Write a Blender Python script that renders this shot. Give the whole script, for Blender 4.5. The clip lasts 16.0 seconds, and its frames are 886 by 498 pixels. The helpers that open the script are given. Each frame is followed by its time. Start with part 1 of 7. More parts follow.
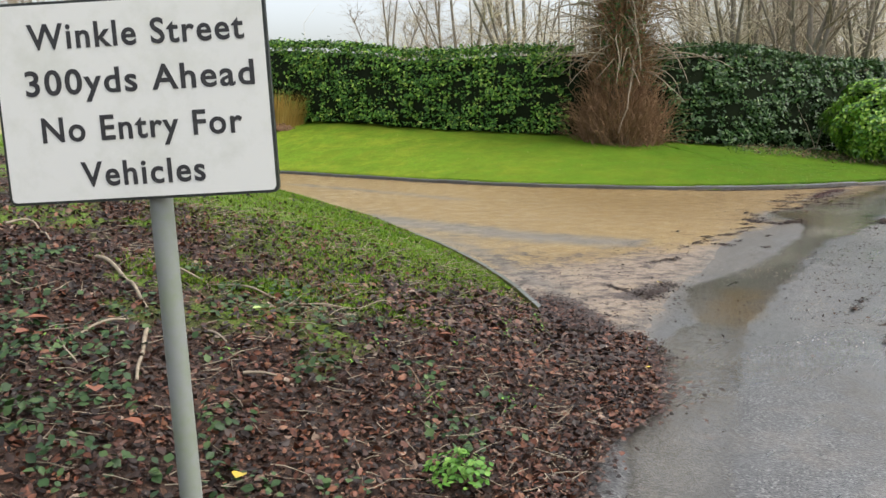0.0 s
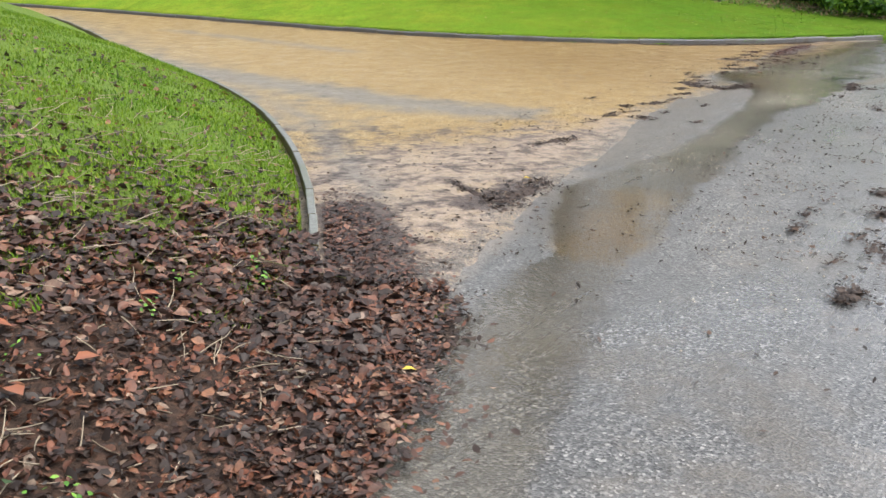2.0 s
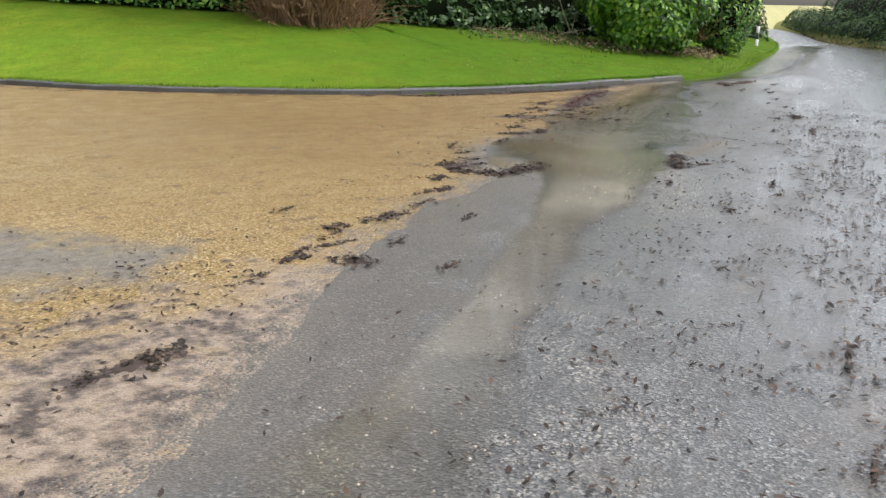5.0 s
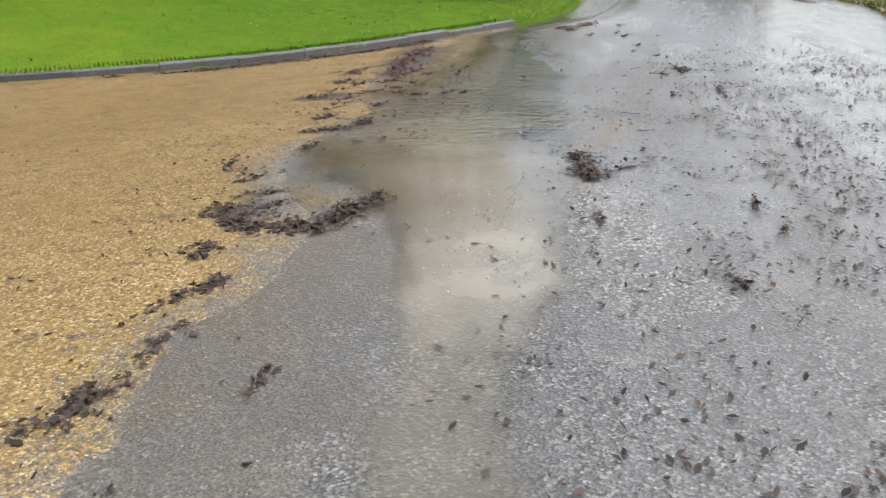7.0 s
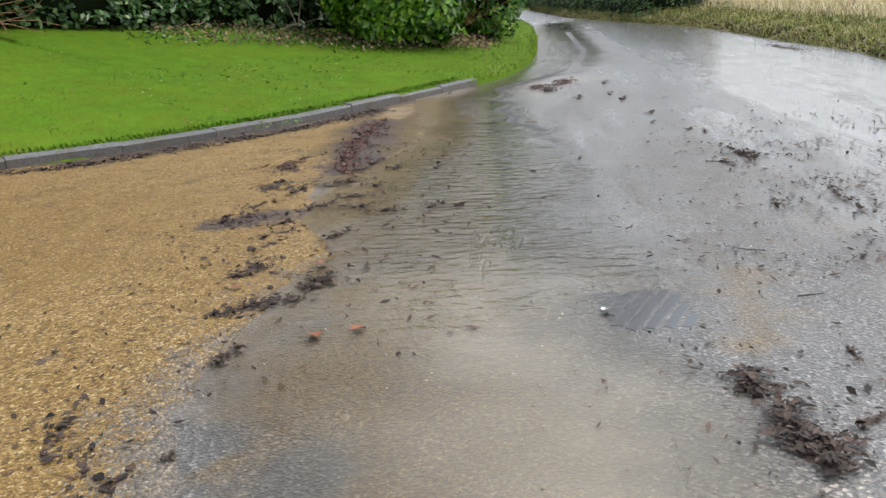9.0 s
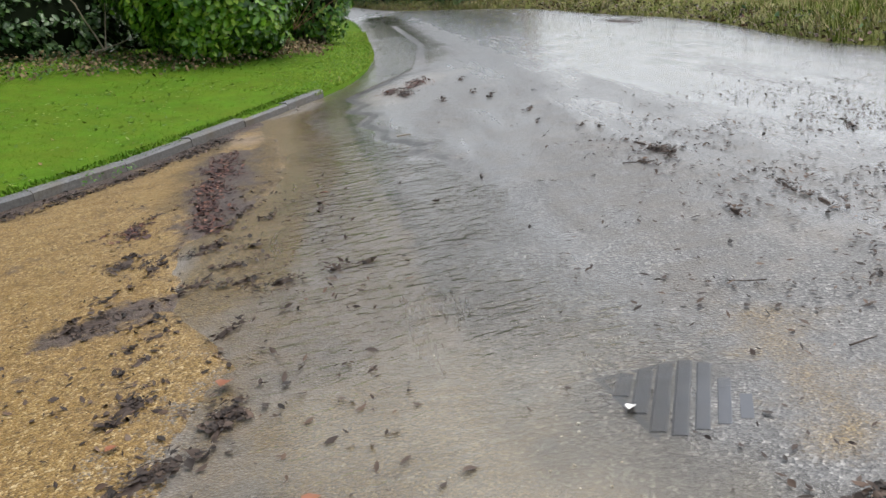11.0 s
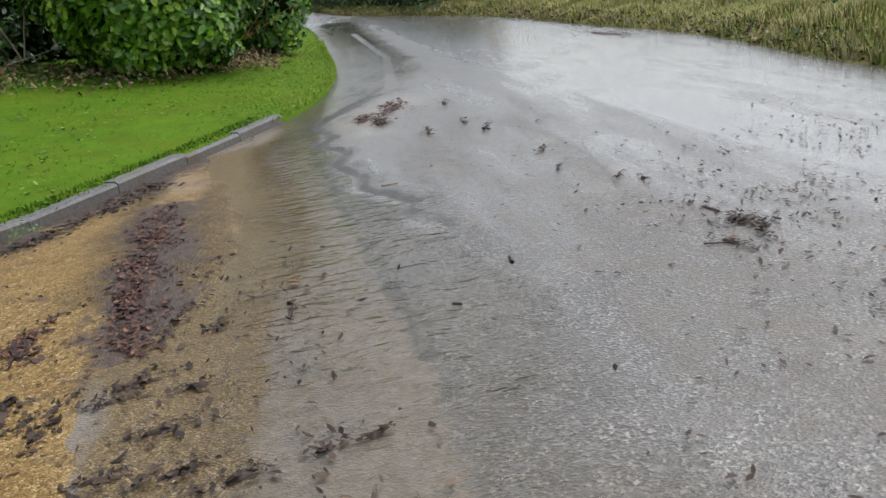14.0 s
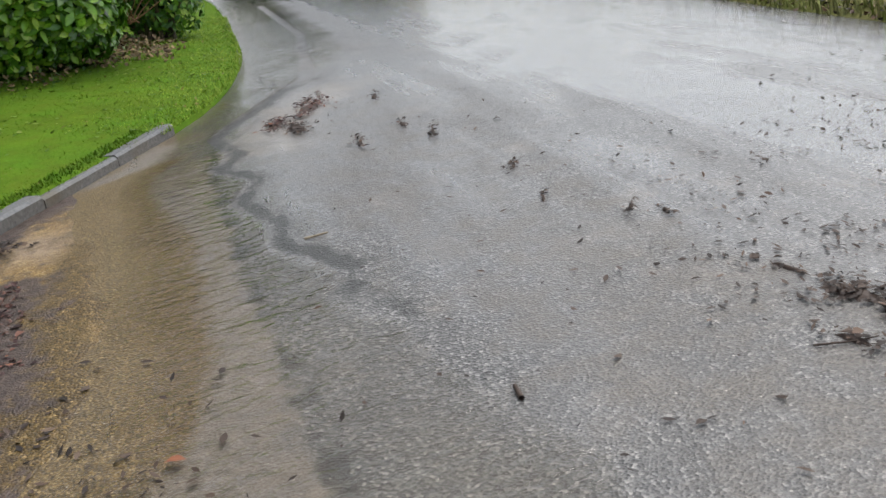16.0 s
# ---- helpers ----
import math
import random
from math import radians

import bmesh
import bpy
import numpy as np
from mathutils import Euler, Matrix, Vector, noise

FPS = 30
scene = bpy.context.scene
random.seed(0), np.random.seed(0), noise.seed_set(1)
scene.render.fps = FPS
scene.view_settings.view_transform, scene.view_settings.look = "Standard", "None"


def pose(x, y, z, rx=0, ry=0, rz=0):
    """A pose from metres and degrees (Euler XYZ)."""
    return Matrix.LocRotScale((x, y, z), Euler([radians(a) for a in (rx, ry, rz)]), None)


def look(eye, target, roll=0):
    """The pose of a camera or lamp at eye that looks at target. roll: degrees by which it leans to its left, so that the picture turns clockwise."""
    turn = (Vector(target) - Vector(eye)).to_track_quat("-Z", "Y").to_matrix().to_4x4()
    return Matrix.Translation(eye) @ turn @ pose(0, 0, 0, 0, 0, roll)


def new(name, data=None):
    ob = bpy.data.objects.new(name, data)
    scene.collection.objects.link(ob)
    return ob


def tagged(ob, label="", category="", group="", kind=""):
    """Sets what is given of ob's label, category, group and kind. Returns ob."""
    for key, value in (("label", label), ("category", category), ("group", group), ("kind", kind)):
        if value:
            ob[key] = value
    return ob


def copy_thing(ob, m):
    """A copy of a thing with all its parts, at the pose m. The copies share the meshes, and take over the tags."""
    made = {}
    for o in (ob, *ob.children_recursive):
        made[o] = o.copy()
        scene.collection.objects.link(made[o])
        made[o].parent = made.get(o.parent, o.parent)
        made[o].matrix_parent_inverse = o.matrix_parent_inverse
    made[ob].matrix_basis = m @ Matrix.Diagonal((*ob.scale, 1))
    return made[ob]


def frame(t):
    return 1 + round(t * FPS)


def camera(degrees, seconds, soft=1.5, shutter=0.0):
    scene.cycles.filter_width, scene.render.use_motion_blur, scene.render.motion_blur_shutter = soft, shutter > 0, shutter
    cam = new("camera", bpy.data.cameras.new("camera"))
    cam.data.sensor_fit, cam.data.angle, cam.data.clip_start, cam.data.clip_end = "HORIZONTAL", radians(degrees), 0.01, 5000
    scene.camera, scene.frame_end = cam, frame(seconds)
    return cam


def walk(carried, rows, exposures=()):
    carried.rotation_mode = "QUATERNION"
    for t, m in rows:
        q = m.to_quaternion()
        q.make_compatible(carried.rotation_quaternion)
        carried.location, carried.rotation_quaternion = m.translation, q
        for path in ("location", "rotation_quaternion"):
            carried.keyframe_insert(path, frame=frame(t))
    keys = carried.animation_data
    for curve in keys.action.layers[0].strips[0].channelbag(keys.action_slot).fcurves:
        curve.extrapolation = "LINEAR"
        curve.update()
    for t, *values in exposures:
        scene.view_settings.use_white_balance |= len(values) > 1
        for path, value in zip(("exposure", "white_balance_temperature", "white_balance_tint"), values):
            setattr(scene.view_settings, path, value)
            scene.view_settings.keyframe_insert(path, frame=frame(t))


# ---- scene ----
cam = camera(52.0, 16.0)
PATH = [
    (0, (-0.658, -2.122, 1.719), (-0.45, -0.155, 1.425), 0.1),
    (0.5, (-0.238, -1.472, 1.65), (-0.007, 0.482, 1.289), 2.4),
    (1, (0.252, -0.794, 1.563), (0.518, 1.137, 1.113), 2.6),
    (1.5, (0.656, -0.172, 1.537), (0.856, 1.737, 0.974), 2.2),
    (2, (1.0, 0.489, 1.508), (1.269, 2.375, 0.901), 1.1),
    (2.5, (1.368, 1.124, 1.494), (1.62, 3.012, 0.882), 1.9),
    (3, (1.671, 1.759, 1.459), (1.984, 3.638, 0.849), 0.4),
    (3.5, (2.002, 2.422, 1.439), (2.379, 4.289, 0.831), -0.7),
    (4, (2.332, 3.063, 1.462), (2.8, 4.93, 0.92), -0.4),
    (4.1, (2.41, 3.196, 1.458), (2.911, 5.059, 0.932), -0.7),
    (4.2, (2.487, 3.344, 1.452), (3.045, 5.198, 0.95), 0.5),
    (6.3, (3.919, 6.663, 1.332), (4.729, 8.385, 0.714), -1.9),
    (6.5, (4.054, 6.959, 1.299), (4.879, 8.684, 0.711), -3.1),
    (7, (4.398, 7.649, 1.304), (5.417, 9.246, 0.663), -1.4),
    (7.5, (4.754, 8.36, 1.311), (5.824, 9.959, 0.766), -0.4),
    (8, (5.029, 9.046, 1.298), (6.176, 10.592, 0.756), -1.3),
    (8.5, (5.379, 9.737, 1.275), (6.524, 11.292, 0.756), -2.7),
    (9, (5.679, 10.349, 1.283), (6.855, 11.867, 0.724), -1.9),
    (9.5, (5.964, 10.878, 1.304), (7.267, 12.268, 0.694), -3.5),
    (9.7, (6.046, 11.015, 1.304), (7.373, 12.385, 0.7), -4.6),
    (11.8, (6.18, 11.544, 1.367), (7.66, 12.759, 0.788), -5.4),
    (12, (6.239, 11.606, 1.366), (7.725, 12.818, 0.798), -4.7),
    (12.5, (6.459, 11.858, 1.372), (7.878, 13.147, 0.803), -5.0),
    (13, (6.668, 12.112, 1.364), (8.065, 13.396, 0.733), -5.7),
    (13.5, (6.906, 12.421, 1.399), (8.386, 13.614, 0.779), -6.6),
    (14, (7.209, 12.714, 1.385), (8.704, 13.899, 0.783), -6.0),
    (14.5, (7.545, 13.038, 1.408), (8.989, 14.27, 0.777), -6.7),
    (15, (7.862, 13.329, 1.418), (9.357, 14.5, 0.792), -7.4),
    (15.5, (8.194, 13.583, 1.383), (9.704, 14.708, 0.71), -7.7),
    (16, (8.527, 13.783, 1.405), (10.076, 14.835, 0.703), -8.9),
]
walk(cam, [(t, look(*p)) for t, *p in PATH], exposures=[(0, 0.85), (1.0, 1.05), (2.0, 1.2), (3.0, 1.03), (4.2, 0.91), (6.3, 0.86), (7.1, 0.95), (8.4, 0.80), (9.7, 0.82), (11.8, 0.68), (14.0, 0.62), (16, 0.66)])

# ---------------------------------------------------------------- light
world = bpy.data.worlds.new("overcast_sky")
scene.world = world
world.use_nodes = True
wn = world.node_tree
sky = wn.nodes.new("ShaderNodeTexSky")
sky.sky_type = 'NISHITA'
sky.sun_disc = False
sky.sun_elevation, sky.sun_rotation = radians(60), radians(110)
sky.air_density, sky.dust_density, sky.ozone_density = 1.0, 4.0, 1.0
grey = wn.nodes.new("ShaderNodeHueSaturation")
grey.inputs["Saturation"].default_value = 0.43
wn.links.new(sky.outputs[0], grey.inputs["Color"])
wn.links.new(grey.outputs[0], wn.nodes["Background"].inputs[0])
wn.nodes["Background"].inputs[1].default_value = 0.172
sun = new("sun", bpy.data.lights.new("sun", 'SUN'))
sun.data.energy, sun.data.angle, sun.data.color = 0.5, radians(40), (1.0, 0.97, 0.92)
sun.matrix_world = look((0, 0, 30), (-0.47 * 30, 0.17 * 30, 30 - 0.866 * 30))


# ---------------------------------------------------------------- small helpers
def link_data(name, verts, faces, mat=None, parent=None, label="", smooth=False, attrs=None):
    me = bpy.data.meshes.new(name)
    if isinstance(verts, np.ndarray):
        nv = len(verts)
        me.vertices.add(nv)
        me.vertices.foreach_set("co", np.ascontiguousarray(verts, dtype=np.float32).ravel())
        f = np.ascontiguousarray(faces, dtype=np.int32)
        nf, k = f.shape
        me.loops.add(nf * k)
        me.loops.foreach_set("vertex_index", f.ravel())
        me.polygons.add(nf)
        me.polygons.foreach_set("loop_start", np.arange(nf, dtype=np.int32) * k)
        me.polygons.foreach_set("loop_total", np.full(nf, k, dtype=np.int32))
        me.update(calc_edges=True)
    else:
        me.from_pydata([tuple(v) for v in verts], [], faces)
        me.update()
    if attrs:
        for key, val in attrs.items():
            a = me.attributes.new(key, 'FLOAT', 'POINT')
            a.data.foreach_set("value", np.asarray(val, dtype=np.float32))
    if smooth:
        me.polygons.foreach_set("use_smooth", np.ones(len(me.polygons), dtype=bool))
    if mat:
        me.materials.append(mat)
    ob = new(name, me)
    if parent:
        ob.parent = parent
    if label:
        tagged(ob, label)
    return ob


def part(name, bm, mat, parent, label=""):
    me = bpy.data.meshes.new(name)
    bm.to_mesh(me)
    bm.free()
    me.materials.append(mat)
    ob = new(name, me)
    ob.parent = parent
    if label:
        tagged(ob, label)
    return ob


def empty(name, x, y, z, label="", category="", group="", kind="", rz=0):
    ob = new(name)
    ob.matrix_basis = pose(x, y, z, 0, 0, rz)
    return tagged(ob, label, category, group, kind)


def smooth01(v):
    v = np.clip(v, 0, 1)
    return v * v * (3 - 2 * v)


def dist_line(px, py, line):
    """Distance of points to a polyline, and the signed side (+ left of it)."""
    best = np.full(np.shape(px), 1e9)
    side = np.zeros(np.shape(px))
    for (ax, ay), (bx, by) in zip(line[:-1], line[1:]):
        dx, dy = bx - ax, by - ay
        n = dx * dx + dy * dy
        k = np.clip(((px - ax) * dx + (py - ay) * dy) / n, 0, 1)
        qx, qy = px - ax - k * dx, py - ay - k * dy
        d = np.hypot(qx, qy)
        s = np.sign(dx * qy - dy * qx)
        near = d < best
        best = np.where(near, d, best)
        side = np.where(near, s, side)
    return best, side


def resample(line, step):
    """Points along a polyline rounded by Catmull-Rom, evenly spaced."""
    p = np.array(line, float)
    q = np.vstack([2 * p[0] - p[1], p, 2 * p[-1] - p[-2]])
    out = []
    for i in range(1, len(q) - 2):
        for u in np.linspace(0, 1, 24, endpoint=False):
            a, b, c, d = q[i - 1], q[i], q[i + 1], q[i + 2]
            out.append(0.5 * (2 * b + (c - a) * u + (2 * a - 5 * b + 4 * c - d) * u * u + (3 * b - a - 3 * c + d) * u ** 3))
    out.append(p[-1])
    out = np.array(out)
    s = np.r_[0, np.cumsum(np.hypot(*np.diff(out, axis=0)[:, :2].T))]
    k = np.arange(0, s[-1], step)
    return np.stack([np.interp(k, s, out[:, j]) for j in range(out.shape[1])], 1)


def wobble(x, y, scale, seed=0):
    """Smooth pseudo-noise in -1..1, for plan outlines and heights."""
    a = np.sin(x * 1.7 * scale + seed) * np.cos(y * 1.3 * scale + 2.1 * seed)
    b = np.sin((x + y) * 2.9 * scale + 1.3 * seed) * np.sin((x - 0.6 * y) * 3.7 * scale + 0.7 * seed)
    c = np.sin(x * 6.1 * scale - y * 4.3 * scale + seed) * np.cos(y * 7.3 * scale + x * 2.2 * scale)
    return (a + 0.6 * b + 0.35 * c) / 1.6


# ---------------------------------------------------------------- plan: lines in metres
# Edge of the tarmac against the gravel, from the leaf-strewn verge to the lawn kerb.
TARMAC_EDGE = [(-6.0, -12.6), (-3.9, -8.0), (-1.75, -3.2), (-0.66, -0.7), (0.38, 1.65), (0.66, 2.3), (1.05, 2.72), (1.30, 3.3), (1.42, 3.9),
               (1.60, 4.40), (1.95, 5.0), (2.35, 5.8), (2.75, 6.6), (3.3, 7.4), (3.85, 8.4), (4.28, 9.22), (4.62, 9.7), (5.0, 10.2), (5.35, 10.65),
               (5.85, 11.05), (6.2, 11.6), (6.42, 12.25), (6.68, 12.9), (7.2, 13.45), (7.75, 13.95), (8.05, 14.3), (8.36, 15.0), (8.95, 15.7),
               (9.75, 16.1), (10.42, 16.65), (11.2, 17.6), (11.7, 18.45), (12.1, 18.95)]
LAWN_KERB = [(-16.0, 35.2), (-9.8, 30.6), (-6.0, 27.6), (-2.2, 24.2), (0.7, 21.4), (3.1, 19.45), (5.2, 18.45), (6.6, 18.08), (8.0, 17.95), (9.75, 18.2),
             (10.7, 18.5), (11.95, 18.95), (13.25, 19.45)]
VERGE_EDGE = [(13.25, 19.45), (14.5, 20.1), (16.2, 21.4), (18.7, 23.9), (24.0, 29.5), (29.0, 35.9), (36.0, 46.0), (48, 66)]
BANK_KERB = [(0.90, 4.42), (0.975, 4.80), (1.0, 5.2), (0.97, 6.1), (0.91, 7.0), (0.73, 8.3), (0.43, 9.75), (-0.08, 11.35), (-0.78, 13.0), (-2.0, 15.6), (-3.3, 19.2),
             (-5.7, 24.2), (-10.5, 29.0), (-16.0, 33.2)]
FAR_EDGE = [(-1.0, -12.0), (5.0, -5.0), (10.0, 2.0), (14.2, 9.5), (16.2, 13.9), (17.3, 15.3), (20.3, 18.05), (22.3, 20.7), (25.6, 25.0), (27.8, 29.4), (29.9, 34.0),
            (37.0, 44.0), (49.0, 63.0)]
HEDGE_LINE = [(-18.0, 41.0), (-10.5, 37.0), (-5.6, 33.2), (-1.2, 29.95), (3.4, 26.7), (7.6, 25.0), (10.5, 24.5), (13.6, 25.2), (17.0, 26.9), (19.5, 29.5)]
LAWN_LINE = LAWN_KERB[:-1] + VERGE_EDGE


def lawn_rise(x, y):
    d, s = dist_line(x, y, LAWN_LINE)
    d = np.where(s > 0, d, 0)
    slope = np.interp(x, [-8, -4, 0, 5, 8, 12], [0.36, 0.33, 0.27, 0.178, 0.148, 0.132])
    rise = slope * d - 0.007 * np.maximum(d - 4, 0) ** 2
    return np.where(d > 10, slope * 10 - 0.252, rise), d


def lawn_height(x, y):
    """The lawn's slope up from its kerb, evened out further in."""
    rise, d = lawn_rise(x, y)
    even = sum(lawn_rise(x + 1.4 * math.cos(q), y + 1.4 * math.sin(q))[0] for q in np.arange(6) * math.pi / 3) / 6
    w = smooth01((d - 1.6) / 1.5)
    return 0.075 + rise * (1 - w) + even * w + 0.02 * wobble(x, y, 0.7, 3) * smooth01(d)


BANK_Y = [-14, -8.0, -0.7, 1.7, 2.0, 3.0, 4.0, 4.6, 5.2, 6.1, 7.0, 8.3, 9.75, 11.35, 13.0, 15.6, 19.2, 24.2, 29.0, 33.2, 40]
BANK_X = [-7.4, -4.5, -1.1, 0.15, 0.3, 0.6, 0.78, 0.9, 0.93, 0.9, 0.84, 0.66, 0.36, -0.15, -0.85, -2.1, -3.4, -5.8, -10.6, -16.1, -24]


def bank_height(x, y):
    s = np.interp(y, BANK_Y, BANK_X) - x
    k = np.interp(y, [0, 2, 4, 5.5], [0.24, 0.27, 0.36, 0.44])
    up = 1.35 * (1 - np.exp(-k * np.maximum(s, 0) / 1.35))
    return 0.03 + 0.05 * smooth01((s + 0.7) / 0.9) + up * smooth01(s / 0.5 + 0.4) + 0.03 * wobble(x, y, 1.3, 5) * smooth01(s + 0.2)


# ---------------------------------------------------------------- materials
def material(name, rough=0.8, spec=0.3):
    m = bpy.data.materials.new(name)
    m.use_nodes = True
    b = m.node_tree.nodes["Principled BSDF"]
    b.inputs["Roughness"].default_value = rough
    b.inputs["Specular IOR Level"].default_value = spec
    return m, m.node_tree, b


def node(nt, kind, **inputs):
    n = nt.nodes.new("ShaderNode" + kind)
    for key, v in inputs.items():
        key = key.replace("_", " ")
        if hasattr(v, "is_output"):
            nt.links.new(v, n.inputs[key])
        else:
            n.inputs[key].default_value = v
    return n


def coords(nt, sx=1, sy=1, sz=1, turn=0):
    c = nt.nodes.new("ShaderNodeNewGeometry").outputs["Position"]
    if turn:
        first = node(nt, "Mapping", Vector=c)
        first.inputs["Rotation"].default_value = (0, 0, radians(turn))
        c = first.outputs[0]
    mp = node(nt, "Mapping", Vector=c)
    mp.inputs["Scale"].default_value = (sx, sy, sz)
    return mp.outputs[0]


def fbm(nt, vec, scale, detail=4, rough=0.6):
    return node(nt, "TexNoise", Vector=vec, Scale=scale, Detail=detail, Roughness=rough).outputs["Fac"]


def cells(nt, vec, scale, rand=1.0):
    return node(nt, "TexVoronoi", Vector=vec, Scale=scale, Randomness=rand)


def ramp(nt, fac, stops, mode='LINEAR'):
    r = nt.nodes.new("ShaderNodeValToRGB")
    r.color_ramp.interpolation = mode
    el = r.color_ramp.elements
    while len(el) < len(stops):
        el.new(0.5)
    for e, (p, c) in zip(el, stops):
        e.position = p
        e.color = (*c, 1) if isinstance(c, tuple) else (c, c, c, 1)
    nt.links.new(fac, r.inputs[0])
    return r.outputs[0]


def mix(nt, fac, a, b, mode='MIX'):
    n = nt.nodes.new("ShaderNodeMix")
    n.data_type, n.blend_type = 'RGBA', mode
    for i, v in ((0, fac), (6, a), (7, b)):
        if hasattr(v, "is_output"):
            nt.links.new(v, n.inputs[i])
        elif isinstance(v, tuple):
            n.inputs[i].default_value = (*v, 1)
        else:
            n.inputs[i].default_value = v
    return n.outputs[2]


def calc(nt, op, a, b=0.0, clamp=False):
    n = nt.nodes.new("ShaderNodeMath")
    n.operation, n.use_clamp = op, clamp
    for i, v in enumerate((a, b)):
        if hasattr(v, "is_output"):
            nt.links.new(v, n.inputs[i])
        else:
            n.inputs[i].default_value = v
    return n.outputs[0]


def attr(nt, name):
    n = nt.nodes.new("ShaderNodeAttribute")
    n.attribute_name = name
    return n.outputs["Fac"]


def bump(nt, bsdf, height, strength=0.4, dist=0.01, before=None):
    n = node(nt, "Bump", Height=height, Strength=strength, Distance=dist)
    if before:
        nt.links.new(before, n.inputs["Normal"])
    nt.links.new(n.outputs[0], bsdf.inputs["Normal"])
    return n.outputs[0]


def patchy(nt, a, noise_out, lo, hi):
    """A mask that breaks up an attribute with noise."""
    v = calc(nt, 'ADD', a, calc(nt, 'MULTIPLY', calc(nt, 'SUBTRACT', noise_out, 0.5), 1.6))
    return ramp(nt, v, [(lo, 0.0), (hi, 1.0)])


def make_tarmac():
    m, nt, b = material("wet_tarmac", 0.4, 0.42)
    p = coords(nt)
    stones = cells(nt, p, 95)
    tone = ramp(nt, node(nt, "SeparateColor", Color=stones.outputs["Color"]).outputs[0],
                [(0, (0.036, 0.036, 0.035)), (0.3, (0.066, 0.066, 0.064)), (0.6, (0.110, 0.109, 0.106)), (0.85, (0.172, 0.170, 0.162)), (0.95, (0.25, 0.245, 0.23)), (1, (0.35, 0.34, 0.315))])
    big = fbm(nt, p, 0.55, 5)
    mid = fbm(nt, p, 3.2, 5, 0.65)
    tone = mix(nt, ramp(nt, big, [(0.35, 0.0), (0.68, 0.30)]), tone, (0.110, 0.108, 0.101))
    tone = mix(nt, ramp(nt, mid, [(0.40, 0.4), (0.58, 0.0)]), tone, (0.090, 0.088, 0.082))
    soft = fbm(nt, p, 2.0, 6, 0.7)
    silt = patchy(nt, attr(nt, "silt"), soft, 0.30, 0.70)
    tone = mix(nt, calc(nt, 'MULTIPLY', silt, 0.78), tone, ramp(nt, fbm(nt, p, 24, 5, 0.7), [(0.3, (0.130, 0.112, 0.090)), (0.55, (0.215, 0.188, 0.155)), (0.75, (0.31, 0.275, 0.23))]))
    sand = patchy(nt, attr(nt, "sand"), mid, 0.30, 0.80)
    grain = ramp(nt, node(nt, "SeparateColor", Color=cells(nt, p, 130).outputs["Color"]).outputs[1],
                 [(0, (0.040, 0.026, 0.007)), (0.5, (0.105, 0.067, 0.018)), (0.85, (0.19, 0.125, 0.040)), (1, (0.32, 0.24, 0.11))])
    tone = mix(nt, calc(nt, 'MULTIPLY', sand, 0.85), tone, grain)
    grit = patchy(nt, attr(nt, "grit"), mid, 0.35, 0.9)
    chips = node(nt, "SeparateColor", Color=cells(nt, p, 88).outputs["Color"]).outputs[2]
    chip = calc(nt, 'MULTIPLY', ramp(nt, chips, [(0.86, 0.0), (0.90, 0.7)]), grit)
    tone = mix(nt, chip, tone, ramp(nt, chips, [(0.75, (0.30, 0.25, 0.18)), (1, (0.62, 0.57, 0.48))]))
    dark = patchy(nt, attr(nt, "dark"), fbm(nt, p, 4.5, 4, 0.6), 0.30, 0.62)
    tone = mix(nt, calc(nt, 'MULTIPLY', dark, 0.72), tone, ramp(nt, stones.outputs["Distance"], [(0.2, (0.050, 0.045, 0.037)), (0.7, (0.128, 0.114, 0.094))]))
    rim = patchy(nt, attr(nt, "rim"), fbm(nt, p, 5.0, 4, 0.6), 0.38, 0.62)
    tone = mix(nt, calc(nt, 'MULTIPLY', rim, 0.8), tone, (0.020, 0.021, 0.018))
    speck = cells(nt, p, 62)
    dot = calc(nt, 'MULTIPLY', ramp(nt, speck.outputs["Distance"], [(0.20, 1.0), (0.30, 0.0)]), ramp(nt, node(nt, "SeparateColor", Color=speck.outputs["Color"]).outputs[1], [(0.965, 0.0), (0.98, 1.0)]))
    tone = mix(nt, calc(nt, 'MULTIPLY', dot, 0.6), tone, (0.50, 0.47, 0.42))
    nt.links.new(tone, b.inputs["Base Color"])
    wet = calc(nt, 'ADD', attr(nt, "wet"), calc(nt, 'MULTIPLY', calc(nt, 'SUBTRACT', fbm(nt, coords(nt, 0.16, 1.0, 1, -47), 2.2, 6, 0.7), 0.5), 1.7))
    nt.links.new(ramp(nt, wet, [(0.10, 0.44), (0.50, 0.30), (1.0, 0.12)]), b.inputs["Roughness"])
    nt.links.new(ramp(nt, wet, [(0.25, 0.0), (0.85, 0.9)]), b.inputs["Coat Weight"])
    b.inputs["Coat Roughness"].default_value, b.inputs["Coat IOR"].default_value = 0.17, 1.33
    nt.links.new(node(nt, "Bump", Height=fbm(nt, p, 16, 4, 0.6), Strength=0.6, Distance=0.006).outputs[0], b.inputs["Coat Normal"])
    h = calc(nt, 'ADD', calc(nt, 'MULTIPLY', stones.outputs["Distance"], 0.55), calc(nt, 'MULTIPLY', mid, 0.8))
    bump(nt, b, h, 0.75, 0.008)
    return m


